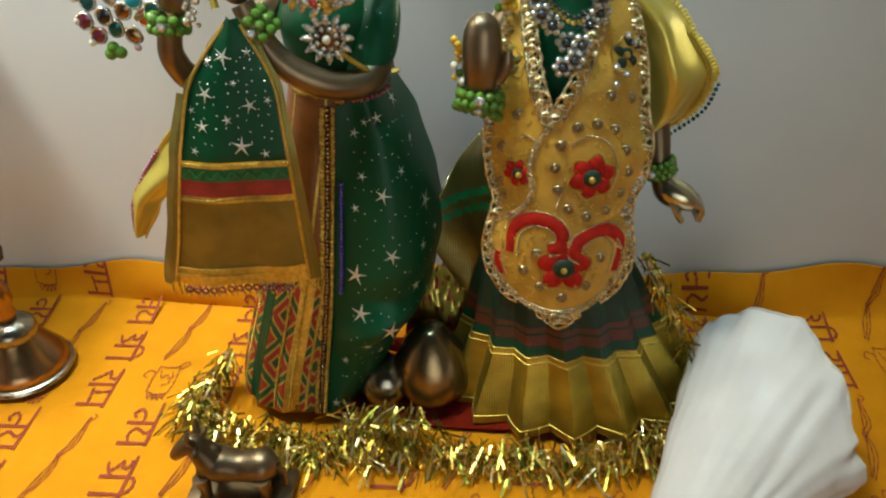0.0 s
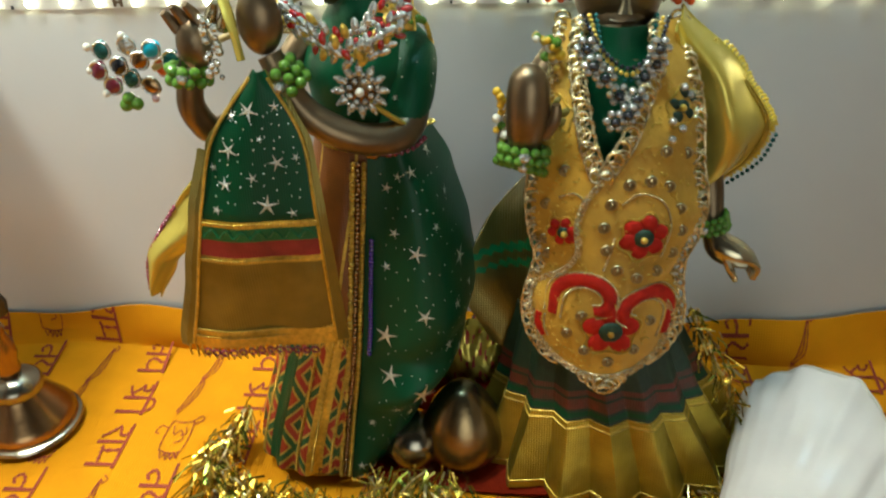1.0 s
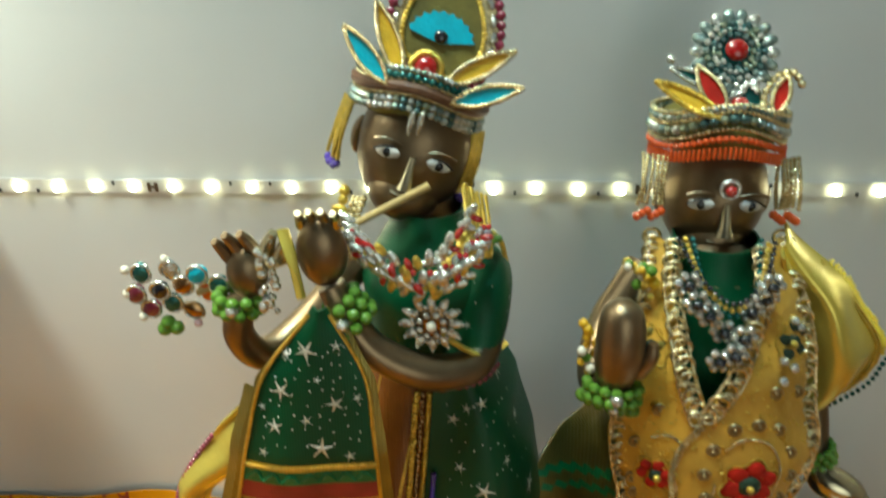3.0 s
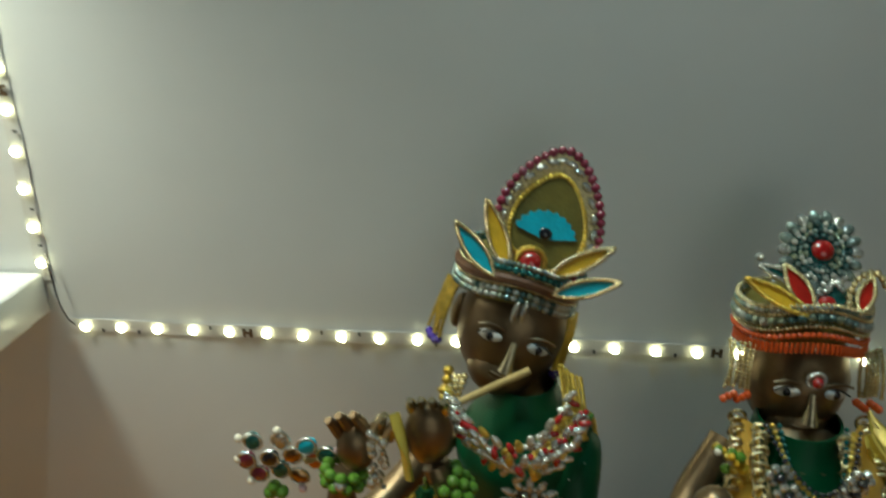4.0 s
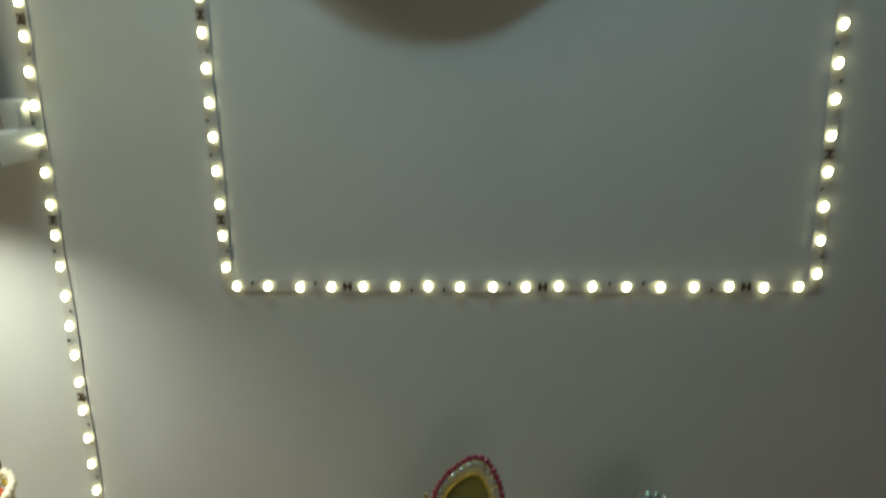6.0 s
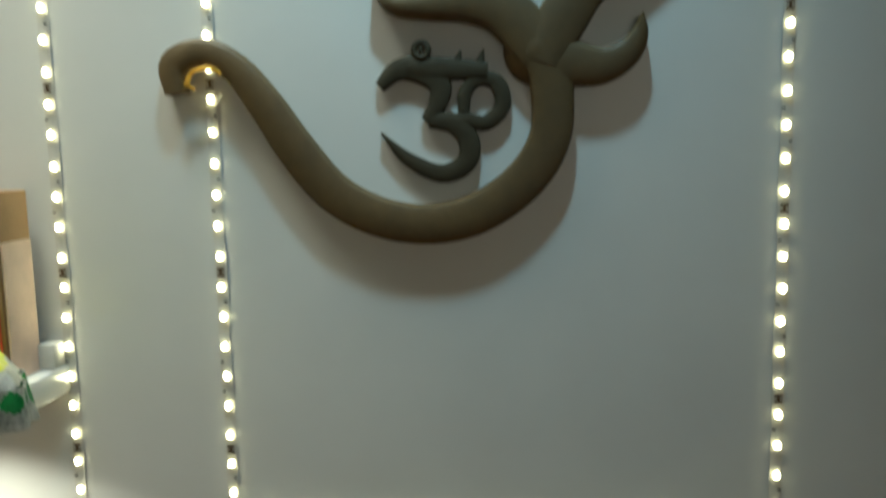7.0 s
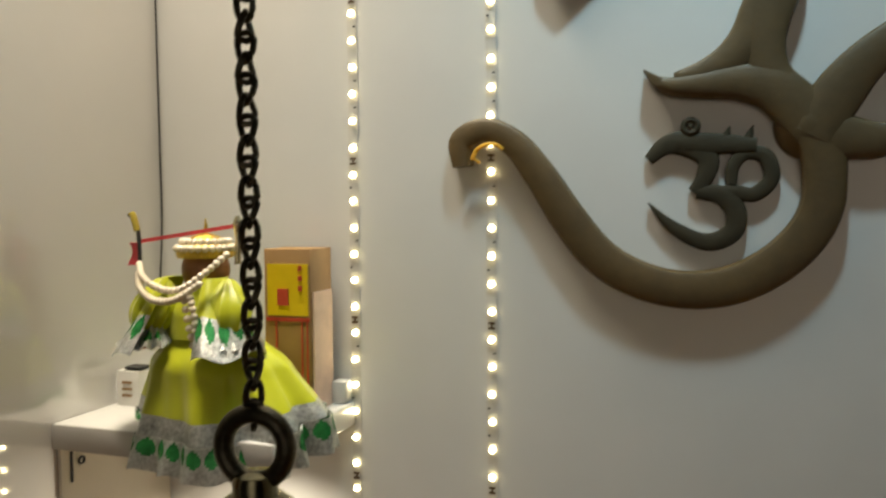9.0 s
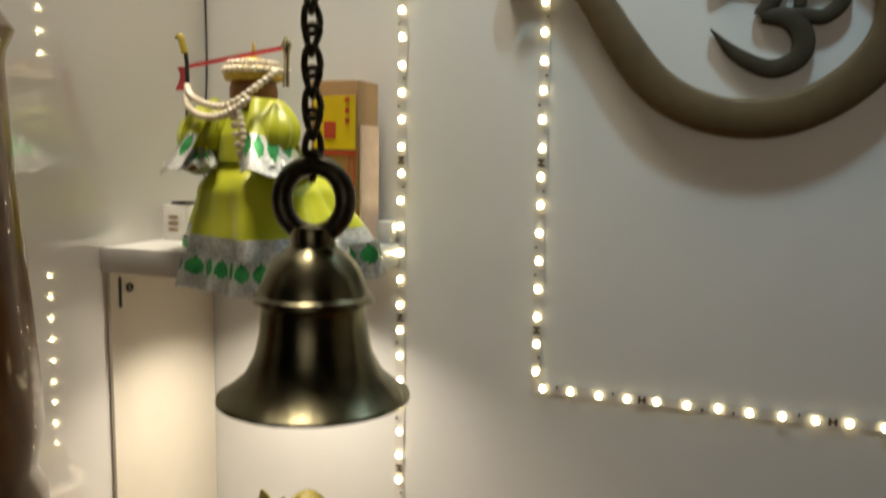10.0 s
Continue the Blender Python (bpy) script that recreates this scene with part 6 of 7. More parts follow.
for k in range(18):
    a = 2 * math.pi * k / 18
    part("rim_stone", ball(bmesh.new(), (0.0112 * math.cos(a), -0.0168, 0.0320 + 0.0112 * math.sin(a)), 1.0, 8, 6, 0, (0.0027, 0.0015, 0.0019), Matrix.Rotation(-a, 4, "Y")), GREYGEM if k % 3 else CRYSTAL, disc)
bm = bmesh.new()
beads(bm, [(0.0068 * math.cos(t), -0.0182, 0.0320 + 0.0068 * math.sin(t)) for t in (2 * math.pi * k / 20 for k in range(21))], 0.0009, 0.0016, n=60)
for big, count in ((0.0088, 22), (0.0052, 13)):
    for k in range(count):
        a = 2 * math.pi * k / count
        ball(bm, (big * math.cos(a), -0.0180, 0.0320 + big * math.sin(a)), 0.00115, 7, 5)
part("inner_ring", bm, CROWNSTONE, disc)
part("ruby", ball(bmesh.new(), (0, -0.0190, 0.0320), 1.0, 16, 10, 0, (0.0036, 0.0020, 0.0034)), REDGEM, disc, "round red stone")
part("stem", plate(bmesh.new(), [(-0.009, 0.010), (0.009, 0.010), (0.0095, 0.016), (0.006, 0.024), (-0.006, 0.024), (-0.0095, 0.018)], -0.0172, -0.0155), TEAL, c2)
for k in range(34):
    rng2 = random.Random(k)
    part("stem_stone", ball(bmesh.new(), (rng2.uniform(-0.008, 0.008), -0.0178, rng2.uniform(0.010, 0.024)), 0.0011, 6, 5), CRYSTAL, c2)
jewel_leaf(c2, "red_leaf", -0.003, 0.012, -32, 0.017, 0.0068, -0.0192, REDFELT, SILVERCORD)
jewel_leaf(c2, "red_leaf", 0.0115, 0.0125, 18, 0.0125, 0.0056, -0.0186, REDFELT, SILVERCORD)
jewel_leaf(c2, "yellow_leaf", -0.004, 0.0105, -62, 0.023, 0.0054, -0.0200, YELLOW, GOLD)
jewel_leaf(c2, "stone_leaf", -0.004, 0.020, -68, 0.017, 0.0040, -0.0178, TEAL, CRYSTAL)
part("ruby", ball(bmesh.new(), (0.001, -0.0196, 0.0150), 1.0, 14, 8, 0, (0.0028, 0.0018, 0.0022)), REDGEM, c2)
bm = bmesh.new()
beads(bm, [(0.0085, -0.0180, 0.011), (0.0085, -0.018, 0.018), (0.0125, -0.018, 0.0245), (0.0175, -0.018, 0.0255), (0.0200, -0.018, 0.0215)], 0.0013, 0.0022)
part("hook", bm, SILVERCORD, c2)
bm = bmesh.new()
beads(bm, [(-0.0195, -0.018, 0.0290), (-0.0195, -0.018, 0.0291)], 0.0016, 0.01)
part("tip_bead", bm, CRYSTAL, c2)
for k in range(44):
    a = math.pi + math.pi * (k + 0.5) / 44
    p = Vector((0.0215 * math.cos(a), 0.0208 * math.sin(a), -0.001 + 0.004 * max(0, -math.sin(a)) ** 4))
    part("fringe_drop", tube(bmesh.new(), [p, p + Vector((0, -0.0003, -0.0018)), p + Vector((0, 0, -0.0036))], 0.0006, 5, 6), ORANGEBEAD, c2)
for s in (-1, 1):
    for k in range(6):
        x = s * (0.0170 + 0.0015 * k)
        t = part("side_string", beads(bmesh.new(), [(x, -0.0125 + 0.0008 * k, -0.003), (x + s * random.uniform(0, 0.0012), -0.0135, -0.011), (x + s * random.uniform(0.0002, 0.0014), -0.0135, -0.0185)], 0.0008, 0.0014, n=30, seg=6), SILVERCORD, c2, "silver bead string")
        part("string_end", ball(bmesh.new(), (x + s * 0.0008, -0.0135, -0.0205 - 0.001 * (k % 3)), 0.0015, 8, 6), ORANGEBEAD, t, "coral bead")
lean_back(c2, 26)
c2.matrix_world = Matrix.Translation((0.0875, -0.0405, 0.2322)) @ Matrix.Rotation(radians(1.5), 4, "Y") @ Matrix.Rotation(radians(-6), 4, "X")

# ---- small metal pieces and the conch on the cloth ----
bm = lathe(bmesh.new(), [(0.0, 0.0075), (0.013, 0.0075), (0.0180, 0.013), (0.0192, 0.021), (0.0172, 0.030), (0.0125, 0.040), (0.006, 0.0480), (0.0, 0.0495)], 32, (0.0295, -0.083, 0), n=40)
solo("brass_pot", bm, POLISHED, "small cone-lidded dark brass pot between the idols", "pot")
bm = lathe(bmesh.new(), [(0.0, 0.0075), (0.010, 0.0075), (0.0135, 0.012), (0.0135, 0.020), (0.010, 0.027), (0.004, 0.0305), (0.0, 0.031)], 28, (0.0065, -0.086, 0), n=36)
solo("silver_pot", bm, BELLMETAL, "small round silvered pot between the idols", "pot")


def bolster(u, v):
    a = u * 2 * math.pi
    k = 0.011 * (1 + 0.10 * math.sin(9 * v * 3.1 + 3 * a) + 0.08 * math.sin(23 * v + a * 5) + 0.06 * math.sin(41 * v - a * 9)) * (math.sin(math.pi * (0.08 + 0.84 * v)) ** 0.35)
    return 0.012 + 0.036 * v, -0.052 + k * math.cos(a), 0.042 + 1.5 * k * math.sin(a)


bo = bmesh.new()
sheet(bo, bolster, 32, 48, lambda u, v: 1 if (u * 7 + 0.3 * math.sin(v * 20)) % 1 < 0.38 and (v * 12) % 1 < 0.6 else 0)
solo("brocade_bolster", bo, [SATIN, REDBAND], "crumpled gold and red brocade cushion behind the pots", "cushion")
solo("cushion_support", boxed(0.014, 0.046, -0.062, -0.036, 0.0072, 0.030, bevel=0.003), REDFELT, "red felt block under the brocade cushion", "cushion")

bm = bmesh.new()
box(bm, -0.0745, -0.0275, -0.158, -0.134, 0.0012, 0.0055, bevel=0.0012)
for x in (-0.0655, -0.0385):
    for y in (-0.152, -0.140):
        tube(bm, [(x, y, 0.005, 0.0030), (x + 0.001, y, 0.010, 0.0026), (x, y, 0.018, 0.0040)], 0.003, 8, 10)
tube(bm, [(-0.067, -0.146, 0.021, 0.0060), (-0.059, -0.146, 0.0205, 0.0080), (-0.048, -0.146, 0.0195, 0.0068), (-0.038, -0.146, 0.0205, 0.0078), (-0.033, -0.146, 0.020, 0.0040)], 0.008, 22, 16)
ball(bm, (-0.062, -0.146, 0.0275), 1.0, 12, 8, 0, (0.006, 0.004, 0.0045))
tube(bm, [(-0.061, -0.146, 0.022, 0.0078), (-0.065, -0.1465, 0.029, 0.0058), (-0.068, -0.147, 0.0335, 0.0046), (-0.073, -0.148, 0.0305, 0.0034), (-0.0765, -0.148, 0.0270, 0.0026)], 0.005, 20, 12)
for s in (-1, 1):
    tube(bm, [(-0.0665, -0.1465 + s * 0.003, 0.0360, 0.0018), (-0.0670, -0.1465 + s * 0.0056, 0.0405, 0.0014), (-0.0660, -0.1465 + s * 0.0042, 0.0445, 0.0006)], 0.001, 10, 8)
    ball(bm, (-0.0645, -0.1465 + s * 0.0062, 0.0340), 1.0, 8, 6, 0, (0.0012, 0.0032, 0.0016))
tube(bm, [(-0.033, -0.146, 0.021, 0.0012), (-0.0305, -0.146, 0.016, 0.001), (-0.031, -0.146, 0.009, 0.0014)], 0.001, 10, 6)
solo("cow_figurine", bm, STATUE, "small dark brass cow figurine on a base plate", "statue")

hb = holder("hand_bell", "grey and copper brass hand bell with a winged handle top", "bell", (-0.1925, -0.070, 0.0012))
part("body", lathe(bmesh.new(), [(0.020, 0.0), (0.0238, 0.001), (0.0240, 0.004), (0.0225, 0.006), (0.0228, 0.0085), (0.0205, 0.012), (0.0165, 0.018), (0.0130, 0.0235), (0.0118, 0.026)], 44), COPPERTONE, hb, "copper-toned bell body")
part("lip", ring(bmesh.new(), (0, 0, 0.0032), 0.0232, 0.0020, None, 44, 8), BELLMETAL, hb, "grey metal lip")
part("shoulder", lathe(bmesh.new(), [(0.0122, 0.0255), (0.0130, 0.028), (0.0118, 0.032), (0.0085, 0.0345), (0.0045, 0.036)], 36), BELLMETAL, hb, "grey metal shoulder")
part("handle", lathe(bmesh.new(), [(0.0045, 0.0355), (0.0058, 0.039), (0.0050, 0.043), (0.0066, 0.047), (0.0064, 0.054), (0.0046, 0.060), (0.0052, 0.063), (0.0036, 0.068)], 24), COPPERTONE, hb)
bm = bmesh.new()
tube(bm, [(0, 0, 0.066, 0.0042), (0, -0.001, 0.074, 0.0046), (0, 0, 0.081, 0.0034), (0, 0, 0.086, 0.0012)], 0.004, 14, 10)
for s in (-1, 1):
    plate(bm, [(s * 0.002, 0.068), (s * 0.011, 0.073), (s * 0.0125, 0.080), (s * 0.009, 0.0865), (s * 0.003, 0.081)], -0.001, 0.0012)
part("finial", bm, OLDIRON, hb, "dark winged finial")


def conch_point(s, t):
    """The shell's skin: s from the narrow beak to the crown, t round the axis; the lip side trails behind the crown."""
    a, b = Vector((0.118, -0.202, 0.020)), Vector((0.1985, -0.0870, 0.036))
    ax = (b - a).normalized()
    side = Vector((ax.y, -ax.x, 0)).normalized()
    up = side.cross(ax)
    r = lerp([(0, 0.006), (0.15, 0.015), (0.35, 0.023), (0.60, 0.0315), (0.75, 0.0380), (0.88, 0.0435), (0.94, 0.0440), (0.975, 0.038), (0.992, 0.025), (1.0, 0.006)], s)
    ang = 2 * math.pi * t
    c = math.cos(ang)
    crown = max(0.0, min(1.0, (s - 0.78) / 0.16))
    lobes = 1 + (0.030 * math.sin(ang * 7 + 1.0) + 0.026 * math.sin(ang * 13) + 0.020 * math.sin(ang * 23 + 2)) * crown
    trail = (0.011 - 0.0205 * c - 0.0300 * c * c) * max(0.0, (s - 0.25) / 0.75) ** 1.4
    swirl = ang * 1.2 - s * 5.0
    groove = -0.0016 * math.exp(-((c - 0.42 - 0.25 * (1 - s)) / 0.07) ** 2) - 0.0011 * math.exp(-((c - 0.70 - 0.10 * (1 - s)) / 0.06) ** 2)
    w = (0.0009 * math.sin(swirl * 2.0) + 0.0003 * math.sin(ang * 29 + s * 6)) * s + groove * min(1, s * 1.6) * (1 if math.sin(ang) > 0 else 0)
    p = a + (b - a) * (s + 0.012 * math.sin(ang * 9) * crown) + ax * trail
    return p + side * (r * lobes + w) * c + up * (r * lobes * 0.62 + w) * math.sin(ang)


bm = bmesh.new()
rings(bm, [[conch_point(0.01 + 0.99 * i / 84, k / 120) for k in range(120)] for i in range(85)])
low = min(v.co.z for v in bm.verts)
for v in bm.verts:
    v.co.z += 0.0010 - low
conch = solo("conch_shell", bm, SHELLWHITE, "large glossy white conch shell lying on the cloth", "shell")
bm = bmesh.new()
tube(bm, [tuple(conch_point(0.950 + 0.006 * math.sin(k * 1.9), 0.03 + 0.45 * k / 26) + Vector((0, 0, 0.0009 - low))) for k in range(27)], 0.0011, 100, 7)
part("rim", bm, SHELLRIM, conch, "worn beige rim")

# ---- doll, boxes and oddments on the upper shelf ----
ZS2 = 0.449
bm = bmesh.new()
ball(bm, (-0.2755, -0.070, 0.5370), 1.0, 22, 16, 0, (0.0135, 0.0135, 0.0145))
tube(bm, [(-0.2755, -0.066, 0.453, 0.024), (-0.2755, -0.066, 0.485, 0.020), (-0.2755, -0.067, 0.508, 0.0165), (-0.2755, -0.068, 0.524, 0.009), (-0.2755, -0.069, 0.532, 0.007)], 0.02, 24, 18)
tube(bm, [(-0.291, -0.07, 0.517, 0.006), (-0.304, -0.080, 0.505, 0.0055), (-0.301, -0.094, 0.498, 0.005)], 0.005, 14, 10)
tube(bm, [(-0.260, -0.07, 0.517, 0.006), (-0.247, -0.080, 0.505, 0.0055), (-0.250, -0.094, 0.498, 0.005)], 0.005, 14, 10)
solo("seated_doll", bm, material("copper_brown_cast", (0.24, 0.11, 0.05), 0.35, metal=0.6, vary=0.4, grain=90), "small copper-brown seated figure on the shelf", "statue")


def dress(u, v):
    a = -math.pi / 2 + (u - 0.5) * 2 * math.pi
    z = 0.5055 - 0.049 * v - 0.010 * max(0, -math.sin(a)) * v ** 2
    r = lerp([(0, 0.0215), (0.15, 0.031), (0.45, 0.048), (1, 0.062)], v)
    k = 1 + (0.085 * math.sin(a * 8 + 0.6) + 0.04 * math.sin(a * 17 + 2)) * v
    y = -0.068 + r * 0.62 * k * math.sin(a)
    return -0.2605 - 0.0150 * (1 - v) + r * 0.87 * k * math.cos(a), min(y, -0.004), z


dr = holder("doll_dress", "lime satin dress with silver and green lace hem on the doll", "clothing")
part("skirt", sheet(bmesh.new(), dress, 120, 36, lambda u, v: 0 if v < 0.84 else 1), [LIME, LACE], dr)


def hem(u, v):
    p = Vector(dress(u, 1.0))
    c = Vector((-0.2605, -0.068, p.z))
    d = (p - c).normalized()
    return p + d * (0.002 + 0.003 * v + 0.002 * math.sin(u * 130) * v) + Vector((0, 0, -0.017 * v - 0.0018 * abs(math.sin(u * 62)) * v))


part("hem_frill", sheet(bmesh.new(), hem, 480, 14, lambda u, v: (1 if abs(u * 40 % 1 - 0.5) < 0.42 * math.sin(math.pi * min(v / 0.62, 1)) and v < 0.62 else 0)), [LACE, LEAFGREEN], dr, "silver lace with green leaves")


def bodice(u, v):
    a = u * 2 * math.pi
    r = lerp([(0, 0.0225), (0.5, 0.021), (1, 0.0145)], v)
    return -0.2755 + r * 1.1 * math.cos(a), -0.067 + r * math.sin(a), 0.499 + 0.028 * v


part("bodice", sheet(bmesh.new(), bodice, 36, 12), LIME, dr)
for s in (-1, 1):
    def puff(u, v, s=s):
        a, b = u * 2 * math.pi, math.pi * (0.04 + 0.92 * v)
        r = math.sin(b) ** 0.8 * (1 + 0.10 * math.sin(a * 9))
        return -0.2755 + s * (0.0215 + 0.004 * v) + 0.0125 * r * math.cos(a), -0.081 - 0.008 * v + 0.0125 * r * math.sin(a), 0.532 - 0.034 * v
    part("puff_sleeve", sheet(bmesh.new(), puff, 40, 16), LIME, dr)

    def cuff(u, v, s=s):
        a = u * 2 * math.pi
        r = 0.006 + 0.008 * v * (1 + 0.12 * math.sin(a * 12))
        return -0.2755 + s * (0.0225 + 0.002 * v) + r * math.cos(a), -0.090 - 0.004 * v + r * 0.9 * math.sin(a), 0.506 - 0.010 * v + 0.0012 * math.sin(a * 12)
    part("lace_cuff", sheet(bmesh.new(), cuff, 120, 12, lambda u, v: 1 if 0.25 < v < 0.75 and abs(u * 10 % 1 - 0.5) < 0.38 * math.sin(math.pi * (v - 0.25) * 2) else 0), [LACE, LEAFGREEN], dr, "silver lace cuff with green leaves")
for s in (-1, 1):
    def cape(u, v, s=s):
        a = -1.9 + 3.2 * u
        r = 0.009 + 0.018 * v
        return -0.2755 + s * (0.0125 + 0.012 * v + r * 0.62 * math.cos(a)), -0.080 + r * 1.0 * math.sin(a) - 0.006 * v, 0.533 - 0.040 * v + 0.002 * math.sin(u * 14) * v
    part("sleeve_cape", sheet(bmesh.new(), cape, 110, 22, lambda u, v: 0 if v < 0.5 else (2 if abs(u * 7 % 1 - 0.5) < 0.40 * math.sin(math.pi * min((v - 0.5) / 0.32, 1)) and v < 0.82 else 1)), [LIME, LACE, LEAFGREEN], dr)
pn = holder("pearl_necklace", "two strings of ivory pearls round the doll's neck", "jewellery")
pearl_mesh = mesh_of("pearl", ball(bmesh.new(), (0, 0, 0), 0.0021, 10, 8), PEARL)
for dz, pts in ((0, [(-0.309, -0.085, 0.540), (-0.298, -0.096, 0.534), (-0.284, -0.102, 0.529), (-0.270, -0.103, 0.528), (-0.258, -0.098, 0.536), (-0.250, -0.088, 0.546)]), (1, [(-0.308, -0.087, 0.535), (-0.298, -0.098, 0.528), (-0.285, -0.104, 0.5225), (-0.271, -0.105, 0.523), (-0.259, -0.100, 0.531)]), (2, [(-0.2675, -0.102, 0.527), (-0.2655, -0.103, 0.518), (-0.2635, -0.103, 0.508), (-0.262, -0.102, 0.499)]), (3, [(-0.264, -0.102, 0.527), (-0.261, -0.103, 0.518), (-0.2595, -0.103, 0.507)])):
    for q in smooth_path(pts, 7 if dz > 1 else 24):
        shared("pearl", pearl_mesh, pn, Matrix.Translation([float(c) for c in q]))
dc = holder("tiara", "small gold crown with pearl rows on the doll", "crown", (-0.2755, -0.070, 0.5465))
part("cap", lathe(bmesh.new(), [(0.0155, -0.003), (0.0165, 0.0), (0.0150, 0.004), (0.0100, 0.008), (0.004, 0.0105), (0.0, 0.011)], 28), GOLD, dc)
for r, z in ((0.0158, 0.0025), (0.0130, 0.0062)):
    for k in range(int(r * 1700)):
        a = 2 * math.pi * k / int(r * 1700)
        shared("pearl", pearl_mesh, dc, Matrix.Translation((r * math.cos(a), r * math.sin(a), z)))
part("spike", tube(bmesh.new(), [(0, 0, 0.010, 0.0016), (0.0004, 0, 0.015, 0.001), (0, 0, 0.019, 0.0005)], 0.001, 8, 8), GOLD, dc)
bm = bmesh.new()
tube(bm, [(-0.3105, -0.084, 0.513, 0.0012), (-0.311, -0.082, 0.54, 0.0012), (-0.3125, -0.081, 0.5585, 0.0012), (-0.3155, -0.081, 0.567, 0.0013), (-0.319, -0.081, 0.568, 0.001)], 0.0012, 24, 8)
crook = solo("toy_staff", bm, BLACK, "black crook staff with a gold tip held by the doll", "toy")
part("gold_tip", tube(bmesh.new(), [(-0.3128, -0.0815, 0.5588), (-0.3150, -0.0815, 0.5665), (-0.3165, -0.0815, 0.5690)], 0.0019, 10, 8), SATIN, crook, "gold tip")
rb = bmesh.new()
sheet(rb, lambda u, v: (-0.321 + 0.006 * u + 0.002 * math.sin(v * 4), -0.078 - 0.001 * u, 0.552 - 0.013 * v), 4, 10)
sheet(rb, lambda u, v: (-0.318 + 0.066 * u, -0.0745 + 0.004 * u, 0.5535 + 0.0095 * u - 0.0022 * v), 16, 3)
solo("red_ribbon", rb, RIBBON, "thin pink-red ribbon tied behind the doll", "ribbon")
br = bmesh.new()
tube(br, [(-0.254, -0.071, 0.540, 0.0018), (-0.2535, -0.071, 0.557, 0.0018), (-0.2535, -0.071, 0.5625, 0.003), (-0.2535, -0.071, 0.567, 0.001)], 0.002, 12, 10)
solo("silver_pin", br, SILVERED, "silver headed pin beside the doll's crown", "jewellery")

bx = holder("incense_box", "brown and yellow incense carton standing behind the doll", "box", (-0.2395, -0.022, ZS2))
part("carton", boxed(-0.0190, 0.0120, -0.014, 0.014, 0.0, 0.098, bevel=0.0006), CARD, bx)
part("yellow_label", boxed(-0.0165, 0.0108, -0.0148, -0.0142, 0.058, 0.089), PAPER, bx, "yellow label")
for k in range(3):
    part("print_mark", boxed(0.0045, 0.0070, -0.0154, -0.0149, 0.085 - 0.006 * k, 0.088 - 0.006 * k), REDINK, bx)
part("print_mark", boxed(-0.0095, -0.002, -0.0154, -0.0149, 0.064, 0.074), REDINK, bx)
part("red_frame", boxed(-0.0175, 0.0115, -0.0148, -0.0142, 0.0545, 0.0567), REDINK, bx)
for x in (-0.0112, 0.0060, 0.0095):
    part("red_stripe", boxed(x, x + 0.0009, -0.0148, -0.0142, 0.004, 0.056), REDINK, bx)
part("side_strip", boxed(0.0123, 0.0135, -0.012, 0.012, 0.0, 0.072), material("pale_pink_card", (0.72, 0.52, 0.42), 0.5), bx)
sb = holder("small_carton", "small white carton with dark print in the shelf corner", "box", (-0.3455, -0.048, ZS2))
part("carton", boxed(-0.0085, 0.0085, -0.006, 0.006, 0.0, 0.022, bevel=0.0005), WHITE, sb)
part("flap", boxed(-0.003, 0.0085, -0.005, 0.005, 0.0225, 0.0245, bevel=0.0004), BLACK, sb)
for k in range(3):
    part("print_mark", boxed(-0.004, 0.003, -0.0066, -0.0062, 0.006 + 0.004 * k, 0.0075 + 0.004 * k), CARD, sb)
# added block that stands in for the upper shelf's white back end
solo("shelf_end_block", boxed(-0.2265, -0.2170, -0.012, -0.0015, ZS2 + 0.0005, ZS2 + 0.014, bevel=0.0008), WHITE, "small white block for the shelf's back end by the light strip", "block")

# ---- dressed idol on the lower shelf ----
ZL = 0.222
bm = bmesh.new()
tube(bm, [(-0.256, -0.046, ZL + 0.002, 0.018), (-0.256, -0.046, ZL + 0.025, 0.016), (-0.256, -0.046, ZL + 0.045, 0.013), (-0.256, -0.046, ZL + 0.053, 0.007)], 0.015, 18, 16)
ball(bm, (-0.256, -0.047, ZL + 0.060), 1.0, 18, 12, 0, (0.010, 0.010, 0.011))
tube(bm, [(-0.250, -0.05, ZL + 0.045, 0.004), (-0.242, -0.058, ZL + 0.036, 0.0038), (-0.246, -0.066, ZL + 0.030, 0.003)], 0.004, 12, 8)
solo("small_idol", bm, STATUE, "small dark brass seated idol on the lower shelf", "statue")
od = holder("idol_dress", "orange and red dress with gold lace on the small idol", "clothing")


def small_dress(u, v):
    a = u * 2 * math.pi
    r = lerp([(0, 0.015), (0.3, 0.020), (0.55, 0.020), (0.7, 0.027), (1, 0.033)], v) * (1 + 0.05 * math.sin(a * 8) * v)
    return -0.255 + r * math.cos(a), -0.046 + 0.85 * r * math.sin(a), ZL + 0.050 - 0.0485 * v


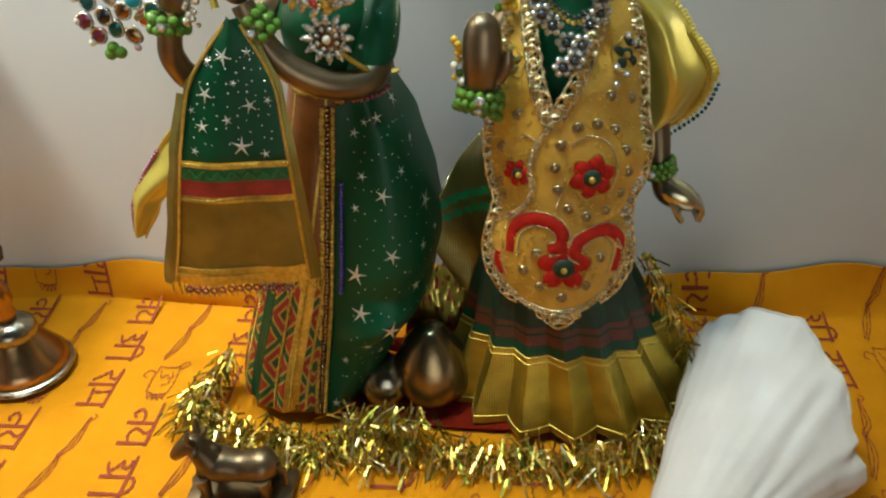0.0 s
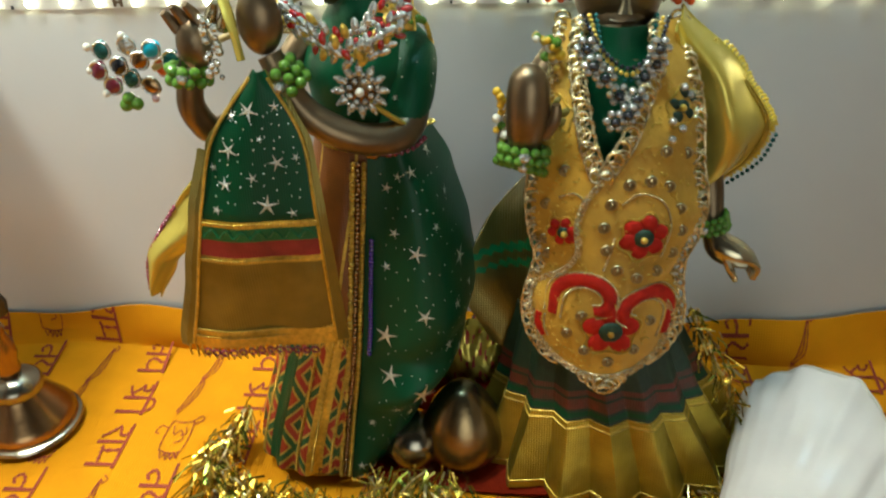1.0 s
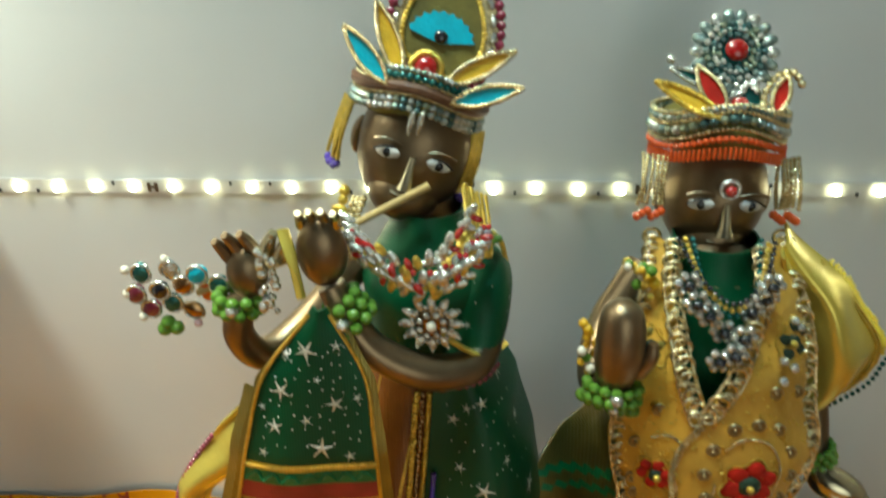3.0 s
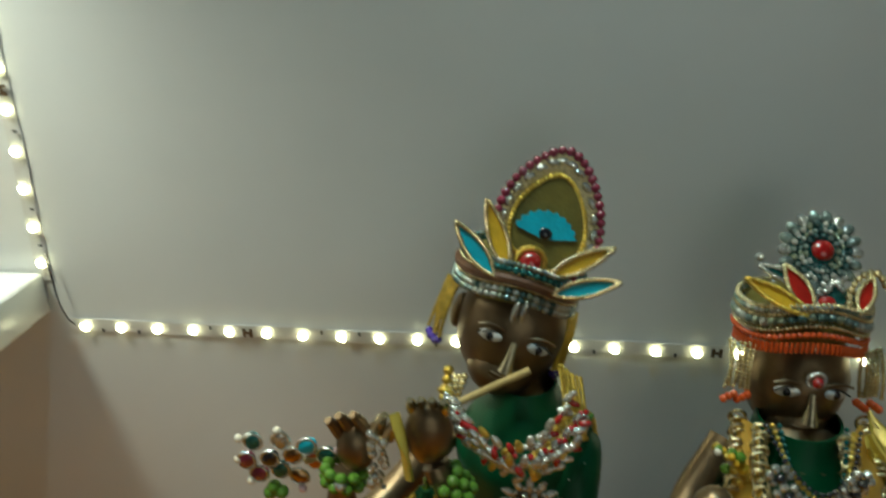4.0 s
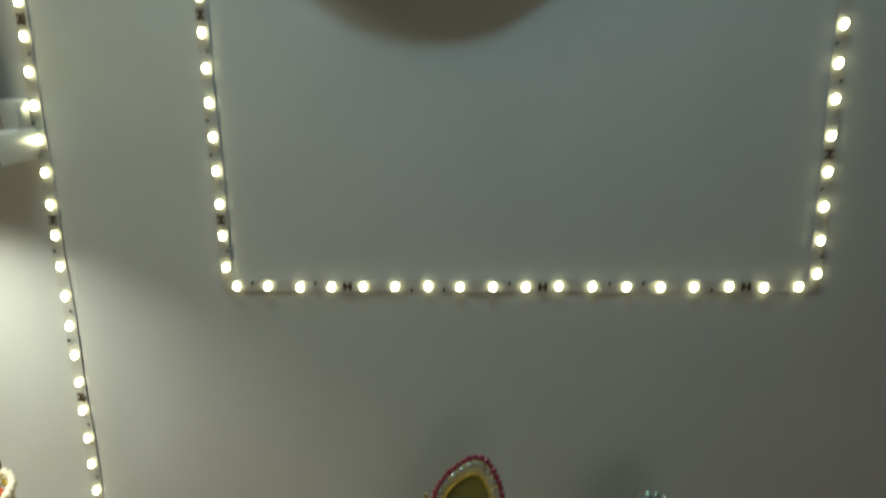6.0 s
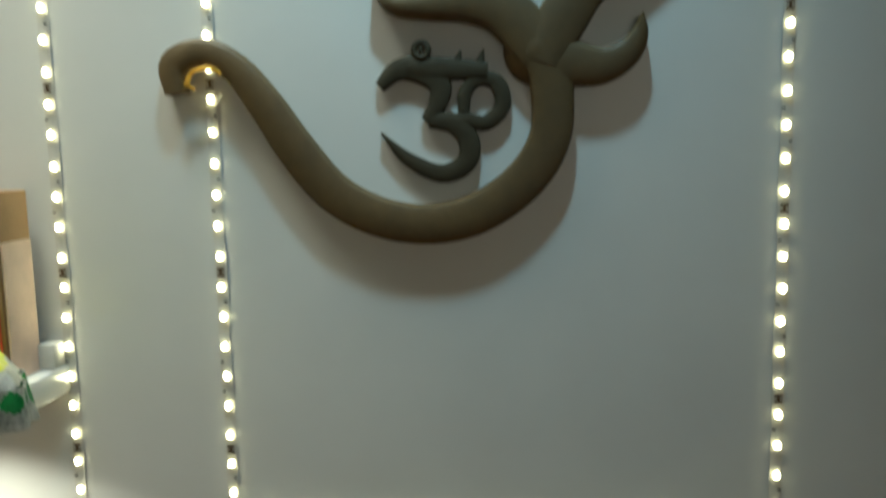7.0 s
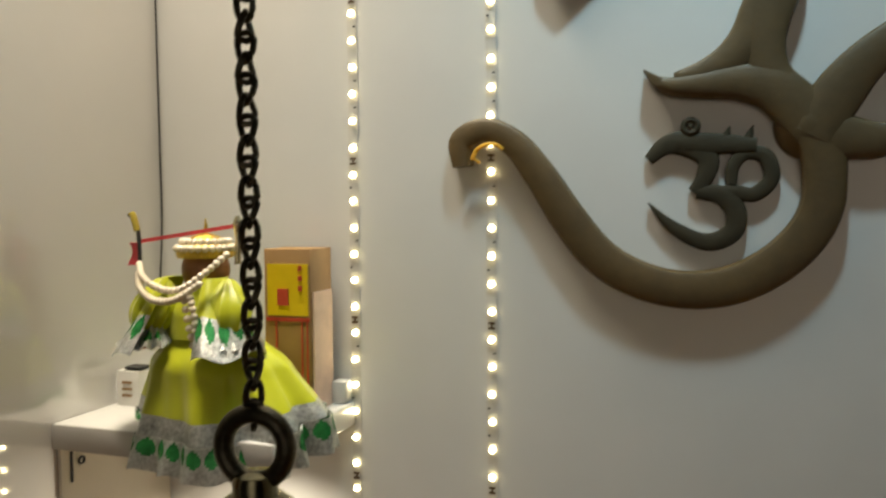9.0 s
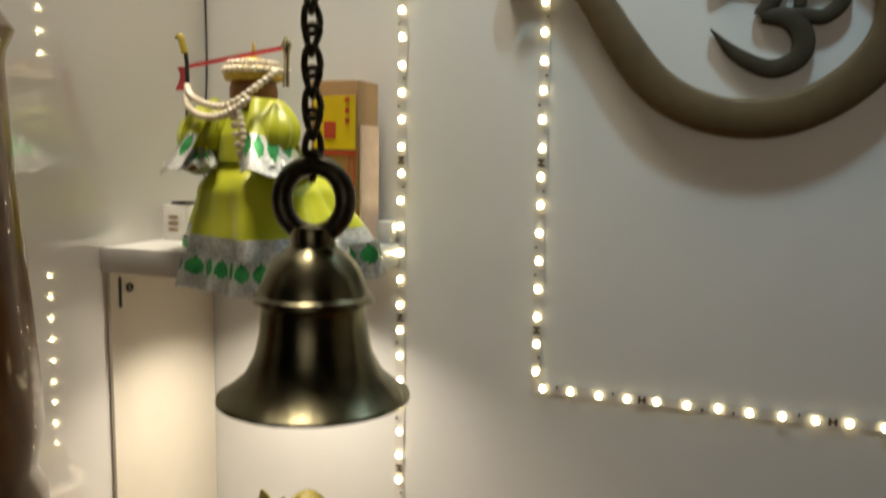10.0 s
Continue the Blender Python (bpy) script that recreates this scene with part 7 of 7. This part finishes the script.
part("cloth", sheet(bmesh.new(), small_dress, 72, 30, lambda u, v: 0 if v < 0.12 else 3 if v < 0.30 else 1 if v < 0.52 else 2 if v < 0.62 else 0), [LACE, REDFELT, SATIN, ORANGEBEAD], od)
rng = random.Random(9)
for k in range(95):
    p = Vector(small_dress(rng.uniform(0, 1), rng.choice((0.08, 0.24, 0.70, 0.78, 0.86, 0.93))))
    d = (p - Vector((-0.255, -0.048, p.z))).normalized()
    part("trim_rosette", ring(bmesh.new(), p + d * 0.001, 0.0028, 0.0010, Vector((0, 0, 1)).rotation_difference(d).to_matrix().to_4x4(), 12, 5), rng.choice((GOLD, ORANGEBEAD, LACE, PEARL, LACE)), od)
for x, y, z in ((-0.2585, -0.079, 0.014), (-0.2545, -0.0785, 0.008), (-0.248, -0.060, 0.046), (-0.244, -0.052, 0.047), (-0.255, -0.063, 0.049)):
    part("pearl", ball(bmesh.new(), (x, y, ZL + z), 0.0024, 10, 8), PEARL, od)
part("yellow_sash", tube(bmesh.new(), [(-0.240, -0.056, ZL + 0.030, 0.004), (-0.2345, -0.062, ZL + 0.020, 0.005), (-0.233, -0.066, ZL + 0.010, 0.003)], 0.004, 14, 10, flat=0.5), SATIN, od, "yellow gold sash end")
oc = holder("pointed_crown", "dark and gold pointed crown on the small idol", "crown", (-0.256, -0.047, ZL + 0.066))
part("cap", lathe(bmesh.new(), [(0.0105, 0.0), (0.0115, 0.002), (0.0095, 0.005), (0.0055, 0.008), (0.002, 0.010), (0.0, 0.0105)], 24), OLIVE, oc)
bead_row(od, [(-0.255 + 0.021 * math.cos(q), -0.047 + 0.019 * math.sin(q), ZL + 0.047 + 0.003 * math.sin(q)) for q in (2 * math.pi * k / 12 for k in range(13))], 0.0024, 0.0045, PEARL, "pearl")
for x, h in ((-0.022, 0.013), (-0.010, 0.010), (0.0, 0.0125), (0.012, 0.010), (0.023, 0.013)):
    part("crown_leaf", plate(bmesh.new(), moved(leaf(h, 0.009), x, -0.002, x * 900), -0.0105, -0.0090), OLIVE, oc)
wire = tube(bmesh.new(), [(-0.2110, -0.0030, 0.232), (-0.2092, -0.0042, 0.222), (-0.2078, -0.0048, 0.210), (-0.2060, -0.0040, 0.202), (-0.2042, -0.0025, 0.198)], 0.0004, 24, 6)
solo("strip_wire", wire, BLACK, "thin dark wire joining the light strips at the shelf", "wire")
